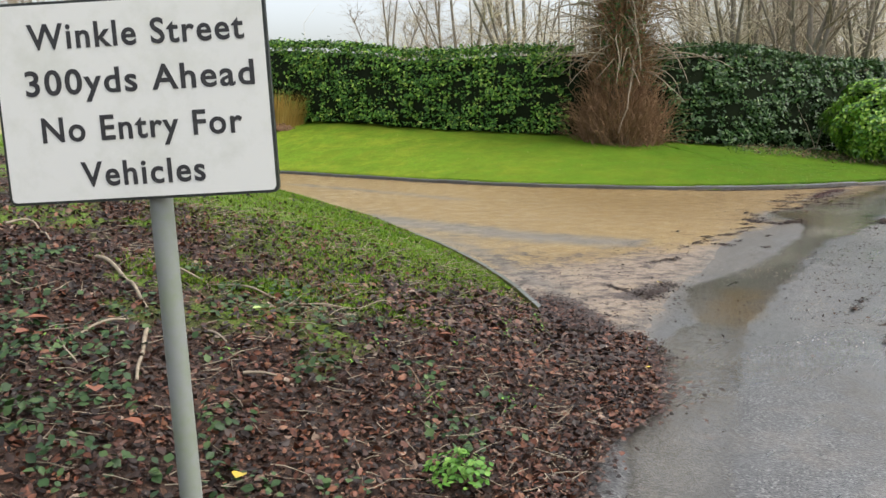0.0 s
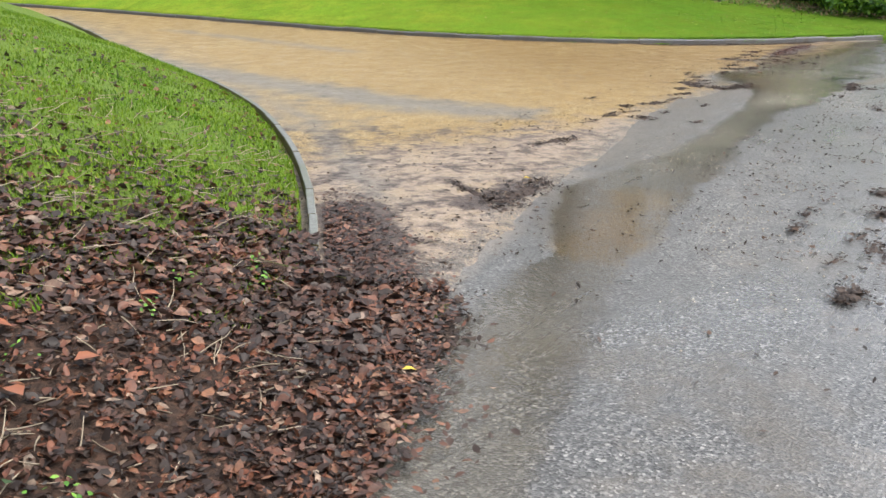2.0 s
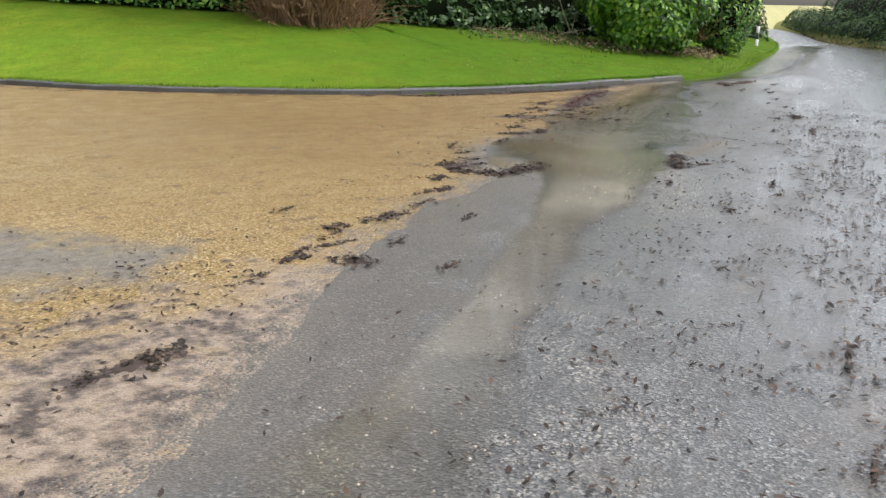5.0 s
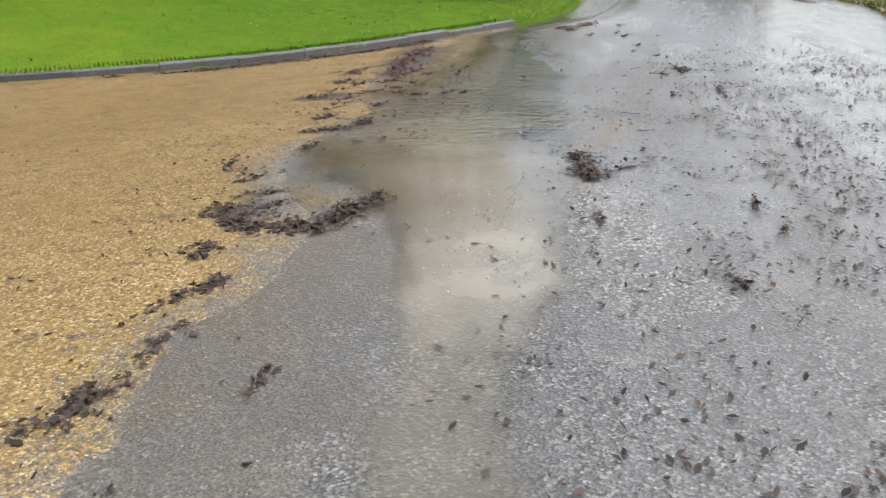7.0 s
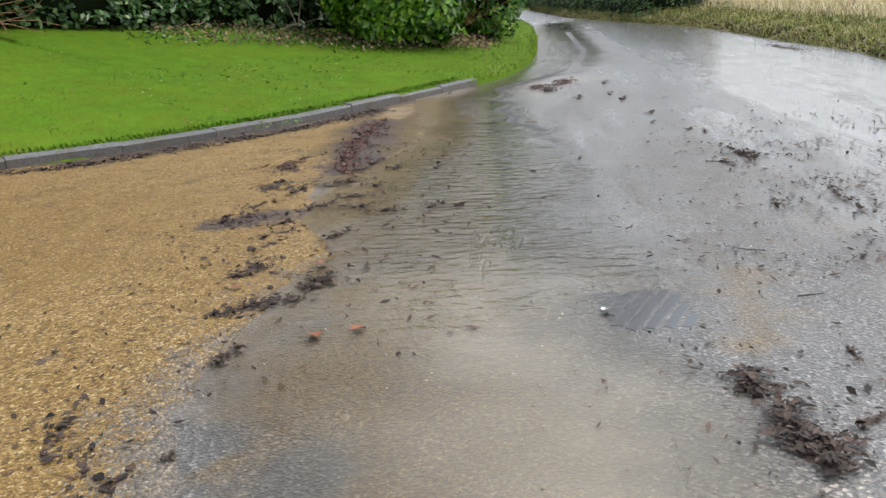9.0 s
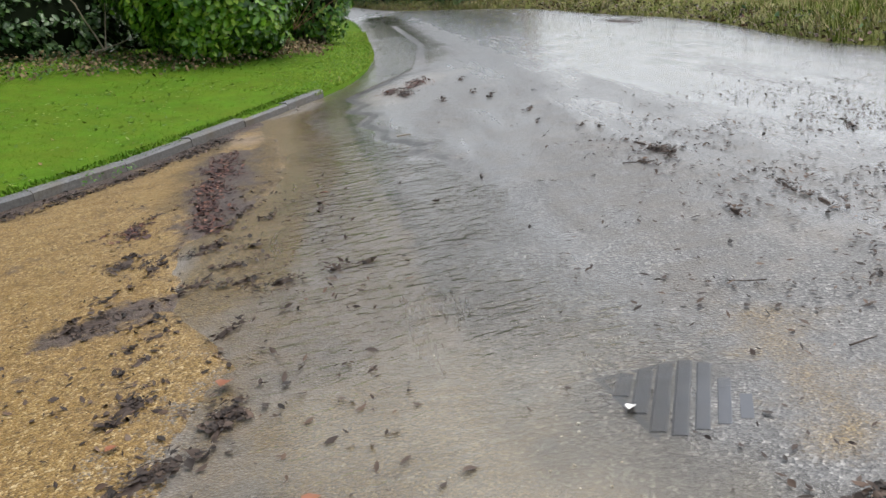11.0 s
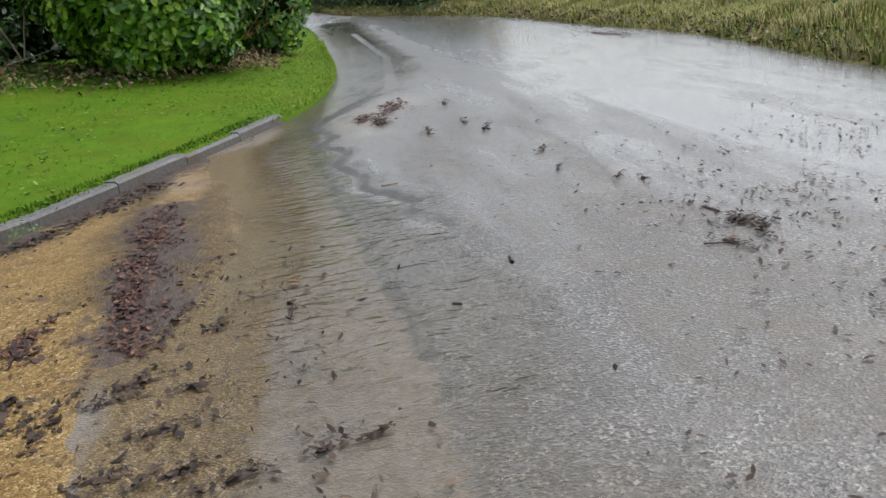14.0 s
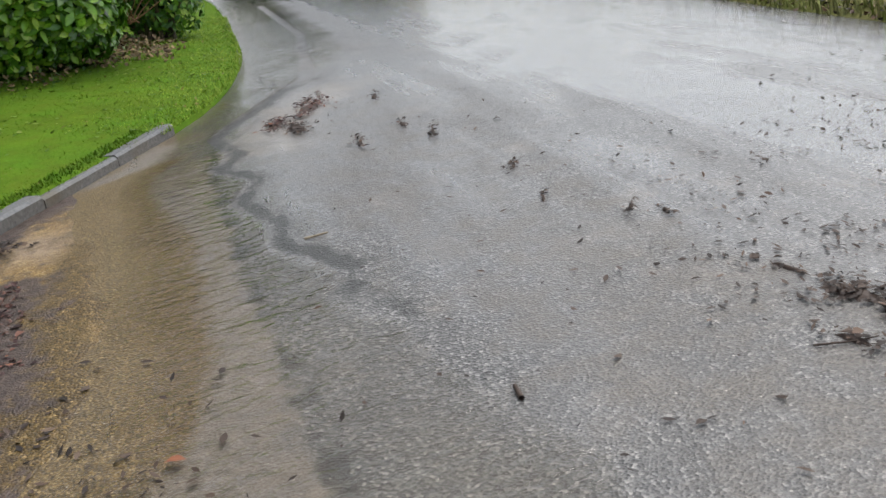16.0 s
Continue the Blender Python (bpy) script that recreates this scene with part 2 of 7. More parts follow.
def make_gravel():
    m, nt, b = material("bonded_gravel", 0.55, 0.4)
    p = coords(nt)
    stones = cells(nt, p, 105)
    sep = node(nt, "SeparateColor", Color=stones.outputs["Color"])
    tone = ramp(nt, sep.outputs[0], [(0, (0.070, 0.042, 0.013)), (0.3, (0.190, 0.120, 0.038)), (0.62, (0.300, 0.200, 0.070)), (0.88, (0.44, 0.330, 0.150)), (1, (0.68, 0.58, 0.38))])
    big = fbm(nt, p, 0.5, 5)
    mid = fbm(nt, p, 3.0, 6, 0.65)
    fine = fbm(nt, p, 16.0, 4, 0.6)
    tone = mix(nt, ramp(nt, big, [(0.35, 0.08), (0.65, 0.42)]), tone, (0.215, 0.130, 0.032))
    pale = patchy(nt, attr(nt, "pale"), mid, 0.3, 0.85)
    tone = mix(nt, calc(nt, 'MULTIPLY', pale, 0.78), tone, ramp(nt, fine, [(0.3, (0.210, 0.168, 0.134)), (0.7, (0.390, 0.315, 0.255))]))
    silt = patchy(nt, attr(nt, "silt"), mid, 0.35, 0.8)
    tone = mix(nt, calc(nt, 'MULTIPLY', silt, 0.85), tone, ramp(nt, fine, [(0.3, (0.100, 0.095, 0.083)), (0.7, (0.205, 0.193, 0.168))]))
    tone = mix(nt, calc(nt, 'MULTIPLY', attr(nt, "damp"), ramp(nt, mid, [(0.3, 0.75), (0.65, 1.0)])), tone, (0.70, 0.64, 0.50), 'MULTIPLY')
    soak = patchy(nt, attr(nt, "soak"), mid, 0.3, 0.8)
    tone = mix(nt, calc(nt, 'MULTIPLY', soak, 0.88), tone, ramp(nt, sep.outputs[1], [(0, (0.022, 0.014, 0.004)), (0.6, (0.070, 0.044, 0.011)), (0.9, (0.150, 0.098, 0.030)), (1, (0.30, 0.21, 0.09))]))
    mud = patchy(nt, attr(nt, "mud"), calc(nt, 'ADD', calc(nt, 'MULTIPLY', mid, 0.45), calc(nt, 'MULTIPLY', fbm(nt, p, 9.0, 5, 0.7), 0.55)), 0.55, 0.72)
    tone = mix(nt, calc(nt, 'MULTIPLY', mud, 0.92), tone, ramp(nt, fine, [(0.35, (0.028, 0.020, 0.018)), (0.7, (0.095, 0.070, 0.060))]))
    # towards the tarmac the golden stones thin out, one by one, into grey grit
    fray = calc(nt, 'ADD', attr(nt, "fray"), calc(nt, 'ADD', calc(nt, 'MULTIPLY', calc(nt, 'SUBTRACT', sep.outputs[2], 0.5), 0.55), calc(nt, 'MULTIPLY', calc(nt, 'SUBTRACT', fbm(nt, p, 6.0, 5, 0.7), 0.5), 1.3)))
    tone = mix(nt, ramp(nt, fray, [(0.48, 0.0), (0.56, 0.92)]), tone, ramp(nt, sep.outputs[1], [(0, (0.060, 0.056, 0.050)), (0.5, (0.115, 0.106, 0.094)), (0.85, (0.19, 0.165, 0.13)), (1, (0.32, 0.27, 0.20))]))
    nt.links.new(tone, b.inputs["Base Color"])
    nt.links.new(ramp(nt, mid, [(0.35, 0.38), (0.65, 0.62)]), b.inputs["Roughness"])
    h = calc(nt, 'ADD', calc(nt, 'MULTIPLY', stones.outputs["Distance"], -1.0), calc(nt, 'MULTIPLY', calc(nt, 'ADD', fine, mud), 0.7))
    bump(nt, b, h, 0.6, 0.008)
    return m


def make_water():
    """A thin sheet of clear water: what lies under it shows through, the sky is mirrored by Fresnel."""
    m = bpy.data.materials.new("shallow_water")
    m.use_nodes = True
    nt = m.node_tree
    nt.nodes.remove(nt.nodes["Principled BSDF"])
    out = nt.nodes["Material Output"]
    p = coords(nt, 0.5, 1.0, 1, 34)
    warp = node(nt, "TexNoise", Vector=p, Scale=2.0, Detail=2)
    p2 = node(nt, "VectorMath")
    p2.operation = 'MULTIPLY_ADD'
    nt.links.new(warp.outputs["Color"], p2.inputs[0])
    p2.inputs[1].default_value = (0.16, 0.16, 0.16)
    nt.links.new(p, p2.inputs[2])
    waves = fbm(nt, p2.outputs[0], 17, 2, 0.5)
    swell = fbm(nt, coords(nt), 1.1, 2)
    h = calc(nt, 'MULTIPLY', waves, calc(nt, 'MULTIPLY', attr(nt, "ripple"), ramp(nt, swell, [(0.35, 0.45), (0.6, 1.0)])))
    bm_ = node(nt, "Bump", Height=h, Strength=1.0, Distance=0.026)
    clear = node(nt, "BsdfTransparent", Color=(0.97, 0.955, 0.92, 1))
    murk = node(nt, "BsdfDiffuse", Color=(0.38, 0.35, 0.28, 1))
    body = nt.nodes.new("ShaderNodeMixShader")
    nt.links.new(calc(nt, 'MULTIPLY', attr(nt, "murk"), ramp(nt, fbm(nt, coords(nt), 1.6, 4), [(0.3, 0.35), (0.7, 1.0)])), body.inputs[0])
    nt.links.new(clear.outputs[0], body.inputs[1])
    nt.links.new(murk.outputs[0], body.inputs[2])
    gloss = node(nt, "BsdfGlossy", Roughness=0.09, Normal=bm_.outputs[0])
    fres = node(nt, "Fresnel", IOR=1.33, Normal=bm_.outputs[0])
    top = nt.nodes.new("ShaderNodeMixShader")
    nt.links.new(fres.outputs[0], top.inputs[0])
    nt.links.new(body.outputs[0], top.inputs[1])
    nt.links.new(gloss.outputs[0], top.inputs[2])
    rim = nt.nodes.new("ShaderNodeMixShader")
    nt.links.new(ramp(nt, attr(nt, "film"), [(0.03, 0.0), (0.22, 1.0)]), rim.inputs[0])
    nt.links.new(node(nt, "BsdfTransparent", Color=(1, 1, 1, 1)).outputs[0], rim.inputs[1])
    nt.links.new(top.outputs[0], rim.inputs[2])
    nt.links.new(rim.outputs[0], out.inputs[0])
    return m


def across(nt, x0, x1):
    """0 to 1 between two places along x."""
    x = node(nt, "SeparateXYZ", Vector=nt.nodes.new("ShaderNodeNewGeometry").outputs["Position"]).outputs[0]
    return calc(nt, 'DIVIDE', calc(nt, 'SUBTRACT', x, x0), x1 - x0, True)


def mottle(nt, p):
    """Share of tired olive tufts in the lawn."""
    return ramp(nt, fbm(nt, p, 5.0, 6, 0.75), [(0.46, 0.0), (0.64, 0.4)])


def make_turf(name, dark, light, bare, lush=None):
    m, nt, b = material(name, 0.9, 0.06)
    p = coords(nt)
    a = fbm(nt, p, 34, 5, 0.7)
    c = fbm(nt, p, 1.1, 5)
    tone = ramp(nt, a, [(0.2, dark), (0.6, light)])
    tone = mix(nt, ramp(nt, c, [(0.42, 0.0), (0.7, 0.5)]), tone, bare)
    if lush:
        tone = mix(nt, calc(nt, 'MULTIPLY', across(nt, 1.0, 9.0), 0.75), tone, ramp(nt, fbm(nt, p, 3.5, 6, 0.75), [(0.35, lush), (0.65, tuple(2.4 * q for q in lush))]))
        tone = mix(nt, ramp(nt, fbm(nt, p, 1.3, 6, 0.7), [(0.46, 0.0), (0.66, 0.6)]), tone, ramp(nt, a, [(0.3, (0.045, 0.098, 0.006)), (0.65, (0.110, 0.165, 0.013))]))
        tone = mix(nt, mottle(nt, p), tone, (0.100, 0.130, 0.012))
    nt.links.new(tone, b.inputs["Base Color"])
    bump(nt, b, a, 0.25, 0.02)
    return m


def make_blades(name, stops, lush=None):
    m, nt, b = material(name, 0.75, 0.10)
    g = nt.nodes.new("ShaderNodeNewGeometry").outputs["Random Per Island"]
    tone = ramp(nt, g, stops)
    c = fbm(nt, coords(nt), 1.0, 4)
    tone = mix(nt, ramp(nt, c, [(0.35, 0.0), (0.7, 0.40)]), tone, stops[-1][1])
    if lush:
        tone = mix(nt, calc(nt, 'MULTIPLY', across(nt, 1.0, 9.0), 0.7), tone, ramp(nt, g, [(0, tuple(1.7 * q for q in lush)), (1, tuple(2.8 * q for q in lush))]))
        tone = mix(nt, ramp(nt, fbm(nt, coords(nt), 1.3, 6, 0.7), [(0.46, 0.0), (0.66, 0.6)]), tone, (0.092, 0.152, 0.011))
        tone = mix(nt, mottle(nt, coords(nt)), tone, (0.135, 0.175, 0.016))
    nt.links.new(tone, b.inputs["Base Color"])
    return m


def make_leafy(name, stops, rough=0.35, spec=0.5):
    m, nt, b = material(name, rough, spec)
    g = nt.nodes.new("ShaderNodeNewGeometry").outputs["Random Per Island"]
    tone = ramp(nt, g, stops)
    v = fbm(nt, coords(nt), 22, 3)
    tone = mix(nt, ramp(nt, v, [(0.35, 0.35), (0.6, 0.0)]), tone, tuple(0.55 * q for q in stops[0][1]))
    nt.links.new(tone, b.inputs["Base Color"])
    return m


def make_bark(name, a, c, green=None):
    m, nt, b = material(name, 0.85, 0.2)
    p = coords(nt, 1, 1, 0.3)
    f = fbm(nt, p, 18, 5, 0.7)
    tone = ramp(nt, f, [(0.3, a), (0.7, c)])
    g = nt.nodes.new("ShaderNodeNewGeometry").outputs["Random Per Island"]
    tone = mix(nt, ramp(nt, g, [(0, 0.0), (1, 0.5)]), tone, a)
    if green:
        tone = mix(nt, ramp(nt, fbm(nt, coords(nt), 1.3, 4), [(0.45, 0.0), (0.65, 0.6)]), tone, green)
    nt.links.new(tone, b.inputs["Base Color"])
    bump(nt, b, f, 0.5, 0.01)
    return m


def make_concrete(name, a, c, moss):
    m, nt, b = material(name, 0.7, 0.35)
    p = coords(nt)
    f = fbm(nt, p, 40, 6, 0.7)
    g = fbm(nt, p, 3.0, 4)
    tone = ramp(nt, f, [(0.3, a), (0.7, c)])
    tone = mix(nt, ramp(nt, g, [(0.45, 0.0), (0.7, 0.7)]), tone, moss)
    rnd = nt.nodes.new("ShaderNodeObjectInfo").outputs["Random"]
    tone = mix(nt, calc(nt, 'MULTIPLY', rnd, 0.35), tone, a)
    nt.links.new(tone, b.inputs["Base Color"])
    bump(nt, b, f, 0.4, 0.004)
    return m


def make_debris(name, warm=(0.0, 0.0, 0.0)):
    m, nt, b = material(name, 0.6, 0.22)
    g = nt.nodes.new("ShaderNodeNewGeometry").outputs["Random Per Island"]
    tone = ramp(nt, g, [(0, (0.016, 0.013, 0.011)), (0.5, (0.048, 0.034, 0.027)), (0.85, (0.080, 0.056, 0.042)), (0.96, (0.105, 0.066, 0.044)), (1, (0.15, 0.11, 0.08))])
    if warm[0]:
        tone = mix(nt, 0.65, tone, ramp(nt, g, [(0, (0.030, 0.016, 0.018)), (0.5, (0.085, 0.042, 0.040)), (0.85, (0.17, 0.072, 0.052)), (1, (0.28, 0.12, 0.07))]))
    nt.links.new(tone, b.inputs["Base Color"])
    bump(nt, b, fbm(nt, coords(nt), 60, 3), 0.5, 0.004)
    return m


def make_litter(name="fallen_leaves", gain=1.0):
    m, nt, b = material(name, 0.5, 0.35)
    g = nt.nodes.new("ShaderNodeNewGeometry").outputs["Random Per Island"]
    tone = ramp(nt, g, [(0, (0.012, 0.008, 0.006)), (0.35, (0.034, 0.020, 0.014)), (0.60, (0.092, 0.036, 0.020)), (0.80, (0.190, 0.062, 0.029)),
                        (0.93, (0.26, 0.120, 0.062)), (1.0, (0.34, 0.26, 0.19))])
    if gain > 1:
        tone = mix(nt, 0.35, tone, ramp(nt, g, [(0, (0.035, 0.024, 0.020)), (0.5, (0.090, 0.055, 0.043)), (0.9, (0.17, 0.090, 0.064)), (1, (0.30, 0.23, 0.19))]))
    v = fbm(nt, coords(nt), 35, 4)
    tone = mix(nt, ramp(nt, v, [(0.35, 0.6), (0.6, 0.0)]), tone, (0.03, 0.02, 0.015))
    tone = mix(nt, ramp(nt, fbm(nt, coords(nt), 1.6, 4, 0.65), [(0.40, 0.55), (0.55, 0.0)]), tone, (0.022, 0.016, 0.013))
    nt.links.new(tone, b.inputs["Base Color"])
    return m


def make_soil():
    m, nt, b = material("leaf_mould", 0.8, 0.25)
    p = coords(nt)
    a, c = fbm(nt, p, 30, 6, 0.75), fbm(nt, p, 2.2, 4)
    tone = ramp(nt, a, [(0.3, (0.015, 0.010, 0.007)), (0.5, (0.048, 0.029, 0.020)), (0.65, (0.10, 0.052, 0.032)), (0.8, (0.16, 0.085, 0.052))])
    moss = patchy(nt, attr(nt, "grass"), c, 0.22, 0.60)
    tone = mix(nt, moss, tone, ramp(nt, a, [(0.3, (0.055, 0.105, 0.010)), (0.7, (0.150, 0.225, 0.024))]))
    nt.links.new(tone, b.inputs["Base Color"])
    bump(nt, b, a, 0.8, 0.03)
    return m


def plain(name, color, rough=0.5, spec=0.4, dirt=None, metal=0.0, scale=9):
    m, nt, b = material(name, rough, spec)
    b.inputs["Metallic"].default_value = metal
    f = fbm(nt, coords(nt), scale, 5, 0.7)
    tone = mix(nt, ramp(nt, f, [(0.45, 0.0), (0.72, 0.6)]), color, dirt or tuple(0.6 * q for q in color))
    nt.links.new(tone, b.inputs["Base Color"])
    return m


TARMAC, GRAVEL, WATER = make_tarmac(), make_gravel(), make_water()
TURF = make_turf("lawn_turf", (0.040, 0.098, 0.008), (0.175, 0.285, 0.022), (0.300, 0.300, 0.030), (0.021, 0.060, 0.003))
ROUGH_TURF = make_turf("rough_verge_turf", (0.050, 0.065, 0.014), (0.17, 0.18, 0.05), (0.30, 0.25, 0.12))
MEADOW = make_turf("rough_field", (0.22, 0.22, 0.09), (0.44, 0.42, 0.20), (0.52, 0.46, 0.28))
BLADES = make_blades("grass_blades", [(0, (0.062, 0.140, 0.010)), (0.5, (0.100, 0.210, 0.015)), (0.85, (0.155, 0.265, 0.022)), (1, (0.24, 0.27, 0.04))], (0.028, 0.075, 0.004))
BANK_BLADES = make_blades("bank_grass_blades", [(0, (0.032, 0.090, 0.006)), (0.5, (0.076, 0.175, 0.010)), (0.85, (0.135, 0.25, 0.016)), (1, (0.22, 0.26, 0.03))])
VERGE_BLADES = make_blades("verge_grass_blades", [(0, (0.08, 0.18, 0.014)), (0.5, (0.17, 0.32, 0.025)), (0.85, (0.28, 0.42, 0.05)), (1, (0.38, 0.42, 0.10))])
FAR_BLADES = make_blades("far_verge_blades", [(0, (0.060, 0.085, 0.012)), (0.50, (0.13, 0.190, 0.024)), (0.70, (0.22, 0.25, 0.055)), (0.86, (0.34, 0.29, 0.14)), (1, (0.50, 0.41, 0.26))])
REEDS = make_blades("dead_grass_stems", [(0, (0.26, 0.20, 0.11)), (0.5, (0.55, 0.46, 0.29)), (1, (0.74, 0.66, 0.47))])
LAUREL = make_leafy("laurel_leaves", [(0, (0.026, 0.090, 0.008)), (0.4, (0.100, 0.26, 0.018)), (0.8, (0.23, 0.43, 0.032)), (1, (0.42, 0.58, 0.09))], 0.32, 0.5)
HEDGE = make_leafy("hedge_leaves", [(0, (0.028, 0.085, 0.014)), (0.5, (0.078, 0.200, 0.026)), (0.80, (0.175, 0.36, 0.040)), (1, (0.46, 0.60, 0.12))], 0.45, 0.30)
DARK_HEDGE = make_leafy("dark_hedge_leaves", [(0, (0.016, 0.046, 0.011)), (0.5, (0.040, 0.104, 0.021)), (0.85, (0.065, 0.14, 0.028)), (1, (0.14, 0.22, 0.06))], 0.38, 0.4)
IVY = make_leafy("ivy_leaves", [(0, (0.026, 0.070, 0.018)), (0.6, (0.066, 0.140, 0.034)), (1, (0.17, 0.25, 0.07))], 0.5, 0.3)
# Near-black colour that stands for shade deep inside hedges and shrubs.
SHADE = plain("shaded_inner_twigs", (0.012, 0.018, 0.008), 0.95, 0.1)
BARK = make_bark("grey_bark", (0.085, 0.070, 0.052), (0.23, 0.20, 0.155), (0.11, 0.12, 0.055))
TWIGS = make_bark("brown_twigs", (0.13, 0.083, 0.053), (0.31, 0.215, 0.142))
SHOOTS = make_bark("russet_shoots", (0.16, 0.090, 0.047), (0.38, 0.235, 0.135))
# Twigs coloured far paler than bark to carry the woodland's haze.
BRUSH = make_bark("hazed_brush", (0.44, 0.39, 0.28), (0.66, 0.60, 0.47))
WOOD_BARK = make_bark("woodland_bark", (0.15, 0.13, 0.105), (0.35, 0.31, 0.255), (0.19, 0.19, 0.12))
PALE_TWIGS = make_bark("pale_twigs", (0.20, 0.16, 0.11), (0.42, 0.36, 0.27))
ORANGE_BARK = make_bark("orange_bark", (0.25, 0.10, 0.035), (0.42, 0.20, 0.08))
GOLD = make_blades("golden_stems", [(0, (0.28, 0.15, 0.03)), (0.6, (0.48, 0.30, 0.07)), (1, (0.62, 0.45, 0.16))])
KERB = make_concrete("kerb_concrete", (0.082, 0.086, 0.089), (0.195, 0.200, 0.203), (0.115, 0.100, 0.065))
KERB_FACE = make_concrete("dark_kerb_face", (0.060, 0.058, 0.055), (0.17, 0.165, 0.155), (0.095, 0.075, 0.045))
EDGING = make_concrete("pale_edging_concrete", (0.105, 0.112, 0.105), (0.215, 0.225, 0.21), (0.12, 0.14, 0.07))
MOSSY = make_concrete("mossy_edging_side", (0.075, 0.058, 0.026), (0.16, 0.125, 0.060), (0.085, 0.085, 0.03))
DEBRIS, LITTER, SOIL = make_debris("wet_dead_leaves"), make_litter(), make_soil()
WET_LITTER = make_litter("wet_brown_leaves", 1.5)
RED_DEBRIS = make_debris("wet_red_brown_leaves", (0.05, 0.0, -0.004))
YELLOW_LEAF = plain("yellow_leaf", (0.55, 0.40, 0.05), 0.45)
PALE_LEAF = plain("pale_green_leaf", (0.42, 0.52, 0.16), 0.45)
RED_LEAF = plain("russet_leaf", (0.24, 0.082, 0.035), 0.45)
WHITE_BIT = plain("white_shell", (0.75, 0.74, 0.70), 0.5)
IRON = plain("wet_cast_iron", (0.050, 0.056, 0.066), 0.32, 0.6, (0.075, 0.075, 0.075))
SIGN_FACE = plain("sign_face", (0.78, 0.78, 0.73), 0.45, 0.4, (0.60, 0.61, 0.52), scale=5)
SIGN_EDGE = plain("sign_rim", (0.022, 0.026, 0.026), 0.5, 0.4, (0.06, 0.07, 0.04))
SIGN_INK = plain("sign_letters", (0.030, 0.030, 0.033), 0.5, 0.4, (0.07, 0.07, 0.065), scale=30)
STEEL = plain("galvanised_post", (0.25, 0.265, 0.245), 0.5, 0.4, (0.20, 0.25, 0.12), scale=6)
STONE = plain("weathered_stone", (0.58, 0.54, 0.46), 0.8, 0.3, (0.36, 0.33, 0.25))
POST_WHITE = plain("white_plastic", (0.72, 0.72, 0.70), 0.5)
POST_BLACK = plain("black_plastic", (0.02, 0.02, 0.022), 0.5)
FENCE_WOOD = plain("weathered_fence_wood", (0.27, 0.22, 0.165), 0.85, 0.2, (0.14, 0.11, 0.08))

# ---------------------------------------------------------------- ground, road, driveway, water
def grid_mesh(xs, ys):
    gx, gy = np.meshgrid(xs, ys, indexing="ij")
    n, k = len(xs), len(ys)
    i = np.arange(n * k).reshape(n, k)
    f = np.stack([i[:-1, :-1], i[1:, :-1], i[1:, 1:], i[:-1, 1:]], -1).reshape(-1, 4)
    return gx.ravel(), gy.ravel(), f


def stretched(lo, a, b, hi, fine, coarse):
    return np.unique(np.round(np.r_[np.arange(lo, a, coarse), np.arange(a, b, fine), np.arange(b, hi + coarse, coarse)], 4))


def near(x, y, line, width):
    d, _ = dist_line(x, y, line)
    return np.clip(1 - d / width, 0, 1)


# Deep ground under everything, out to the horizon; it drops away under the road and rises behind the hedge.
gx, gy, gf = grid_mesh(np.r_[-900, -400, -150, np.arange(-60, 90, 3.0), 150, 400, 900], np.r_[-900, -400, -150, np.arange(-60, 110, 3.0), 150, 400, 900])
back, _ = dist_line(gx, gy, HEDGE_LINE)
_, hs = dist_line(gx, gy, HEDGE_LINE)
gz = np.where(hs > 0, np.minimum(1.0, 0.12 * back) + 0.25, -0.25)
rd, rs = dist_line(gx, gy, FAR_EDGE)
gz = np.where((rs < 0) & (rd > 4), 0.28, np.where(hs > 0, gz, -0.25))
ground = link_data("ground", np.stack([gx, gy, gz], 1), gf, MEADOW, smooth=True)
tagged(ground, "rough winter field and woodland floor", "ground", kind="structure")

STREAM = [(26.5, 31.0, 0.7), (22.0, 26.4, 0.75), (18.6, 22.9, 0.8), (16.2, 20.75, 0.75), (14.6, 19.8, 0.42), (13.4, 19.2, 0.34), (12.35, 18.3, 0.46), (11.5, 17.15, 0.60),
          (10.75, 16.2, 0.72), (9.85, 15.2, 0.90), (8.9, 14.25, 0.90), (8.2, 13.35, 1.0), (7.5, 12.75, 0.95), (7.25, 12.0, 0.78), (6.95, 11.4, 0.60), (6.7, 10.95, 0.46), (6.4, 10.5, 0.42),
          (5.9, 9.95, 0.30), (5.2, 9.0, 0.26), (4.5, 8.05, 0.28), (4.05, 7.4, 0.34), (3.5, 6.85, 0.44), (3.0, 6.2, 0.46), (2.68, 5.55, 0.36), (2.45, 5.0, 0.24), (2.1, 4.5, 0.30),
          (1.75, 3.9, 0.34), (1.5, 3.2, 0.32), (1.05, 2.2, 0.30), (0.55, 1.0, 0.28), (-0.4, -1.2, 0.28)]


def film_depth(x, y):
    """How far inside the running water a place lies: over 0 is wet, 1 is its middle."""
    best = np.full(np.shape(x), -9.0)
    for (ax, ay, aw), (bx, by, bw) in zip(STREAM[:-1], STREAM[1:]):
        dx, dy = bx - ax, by - ay
        k = np.clip(((x - ax) * dx + (y - ay) * dy) / (dx * dx + dy * dy), 0, 1)
        d = np.hypot(x - ax - k * dx, y - ay - k * dy)
        w = aw + k * (bw - aw)
        best = np.maximum(best, 1 - d / w)
    return best + 0.16 * wobble(x, y, 1.6, 2) + 0.10 * wobble(x, y, 3.3, 6) + 0.05 * wobble(x, y, 6.0, 4)


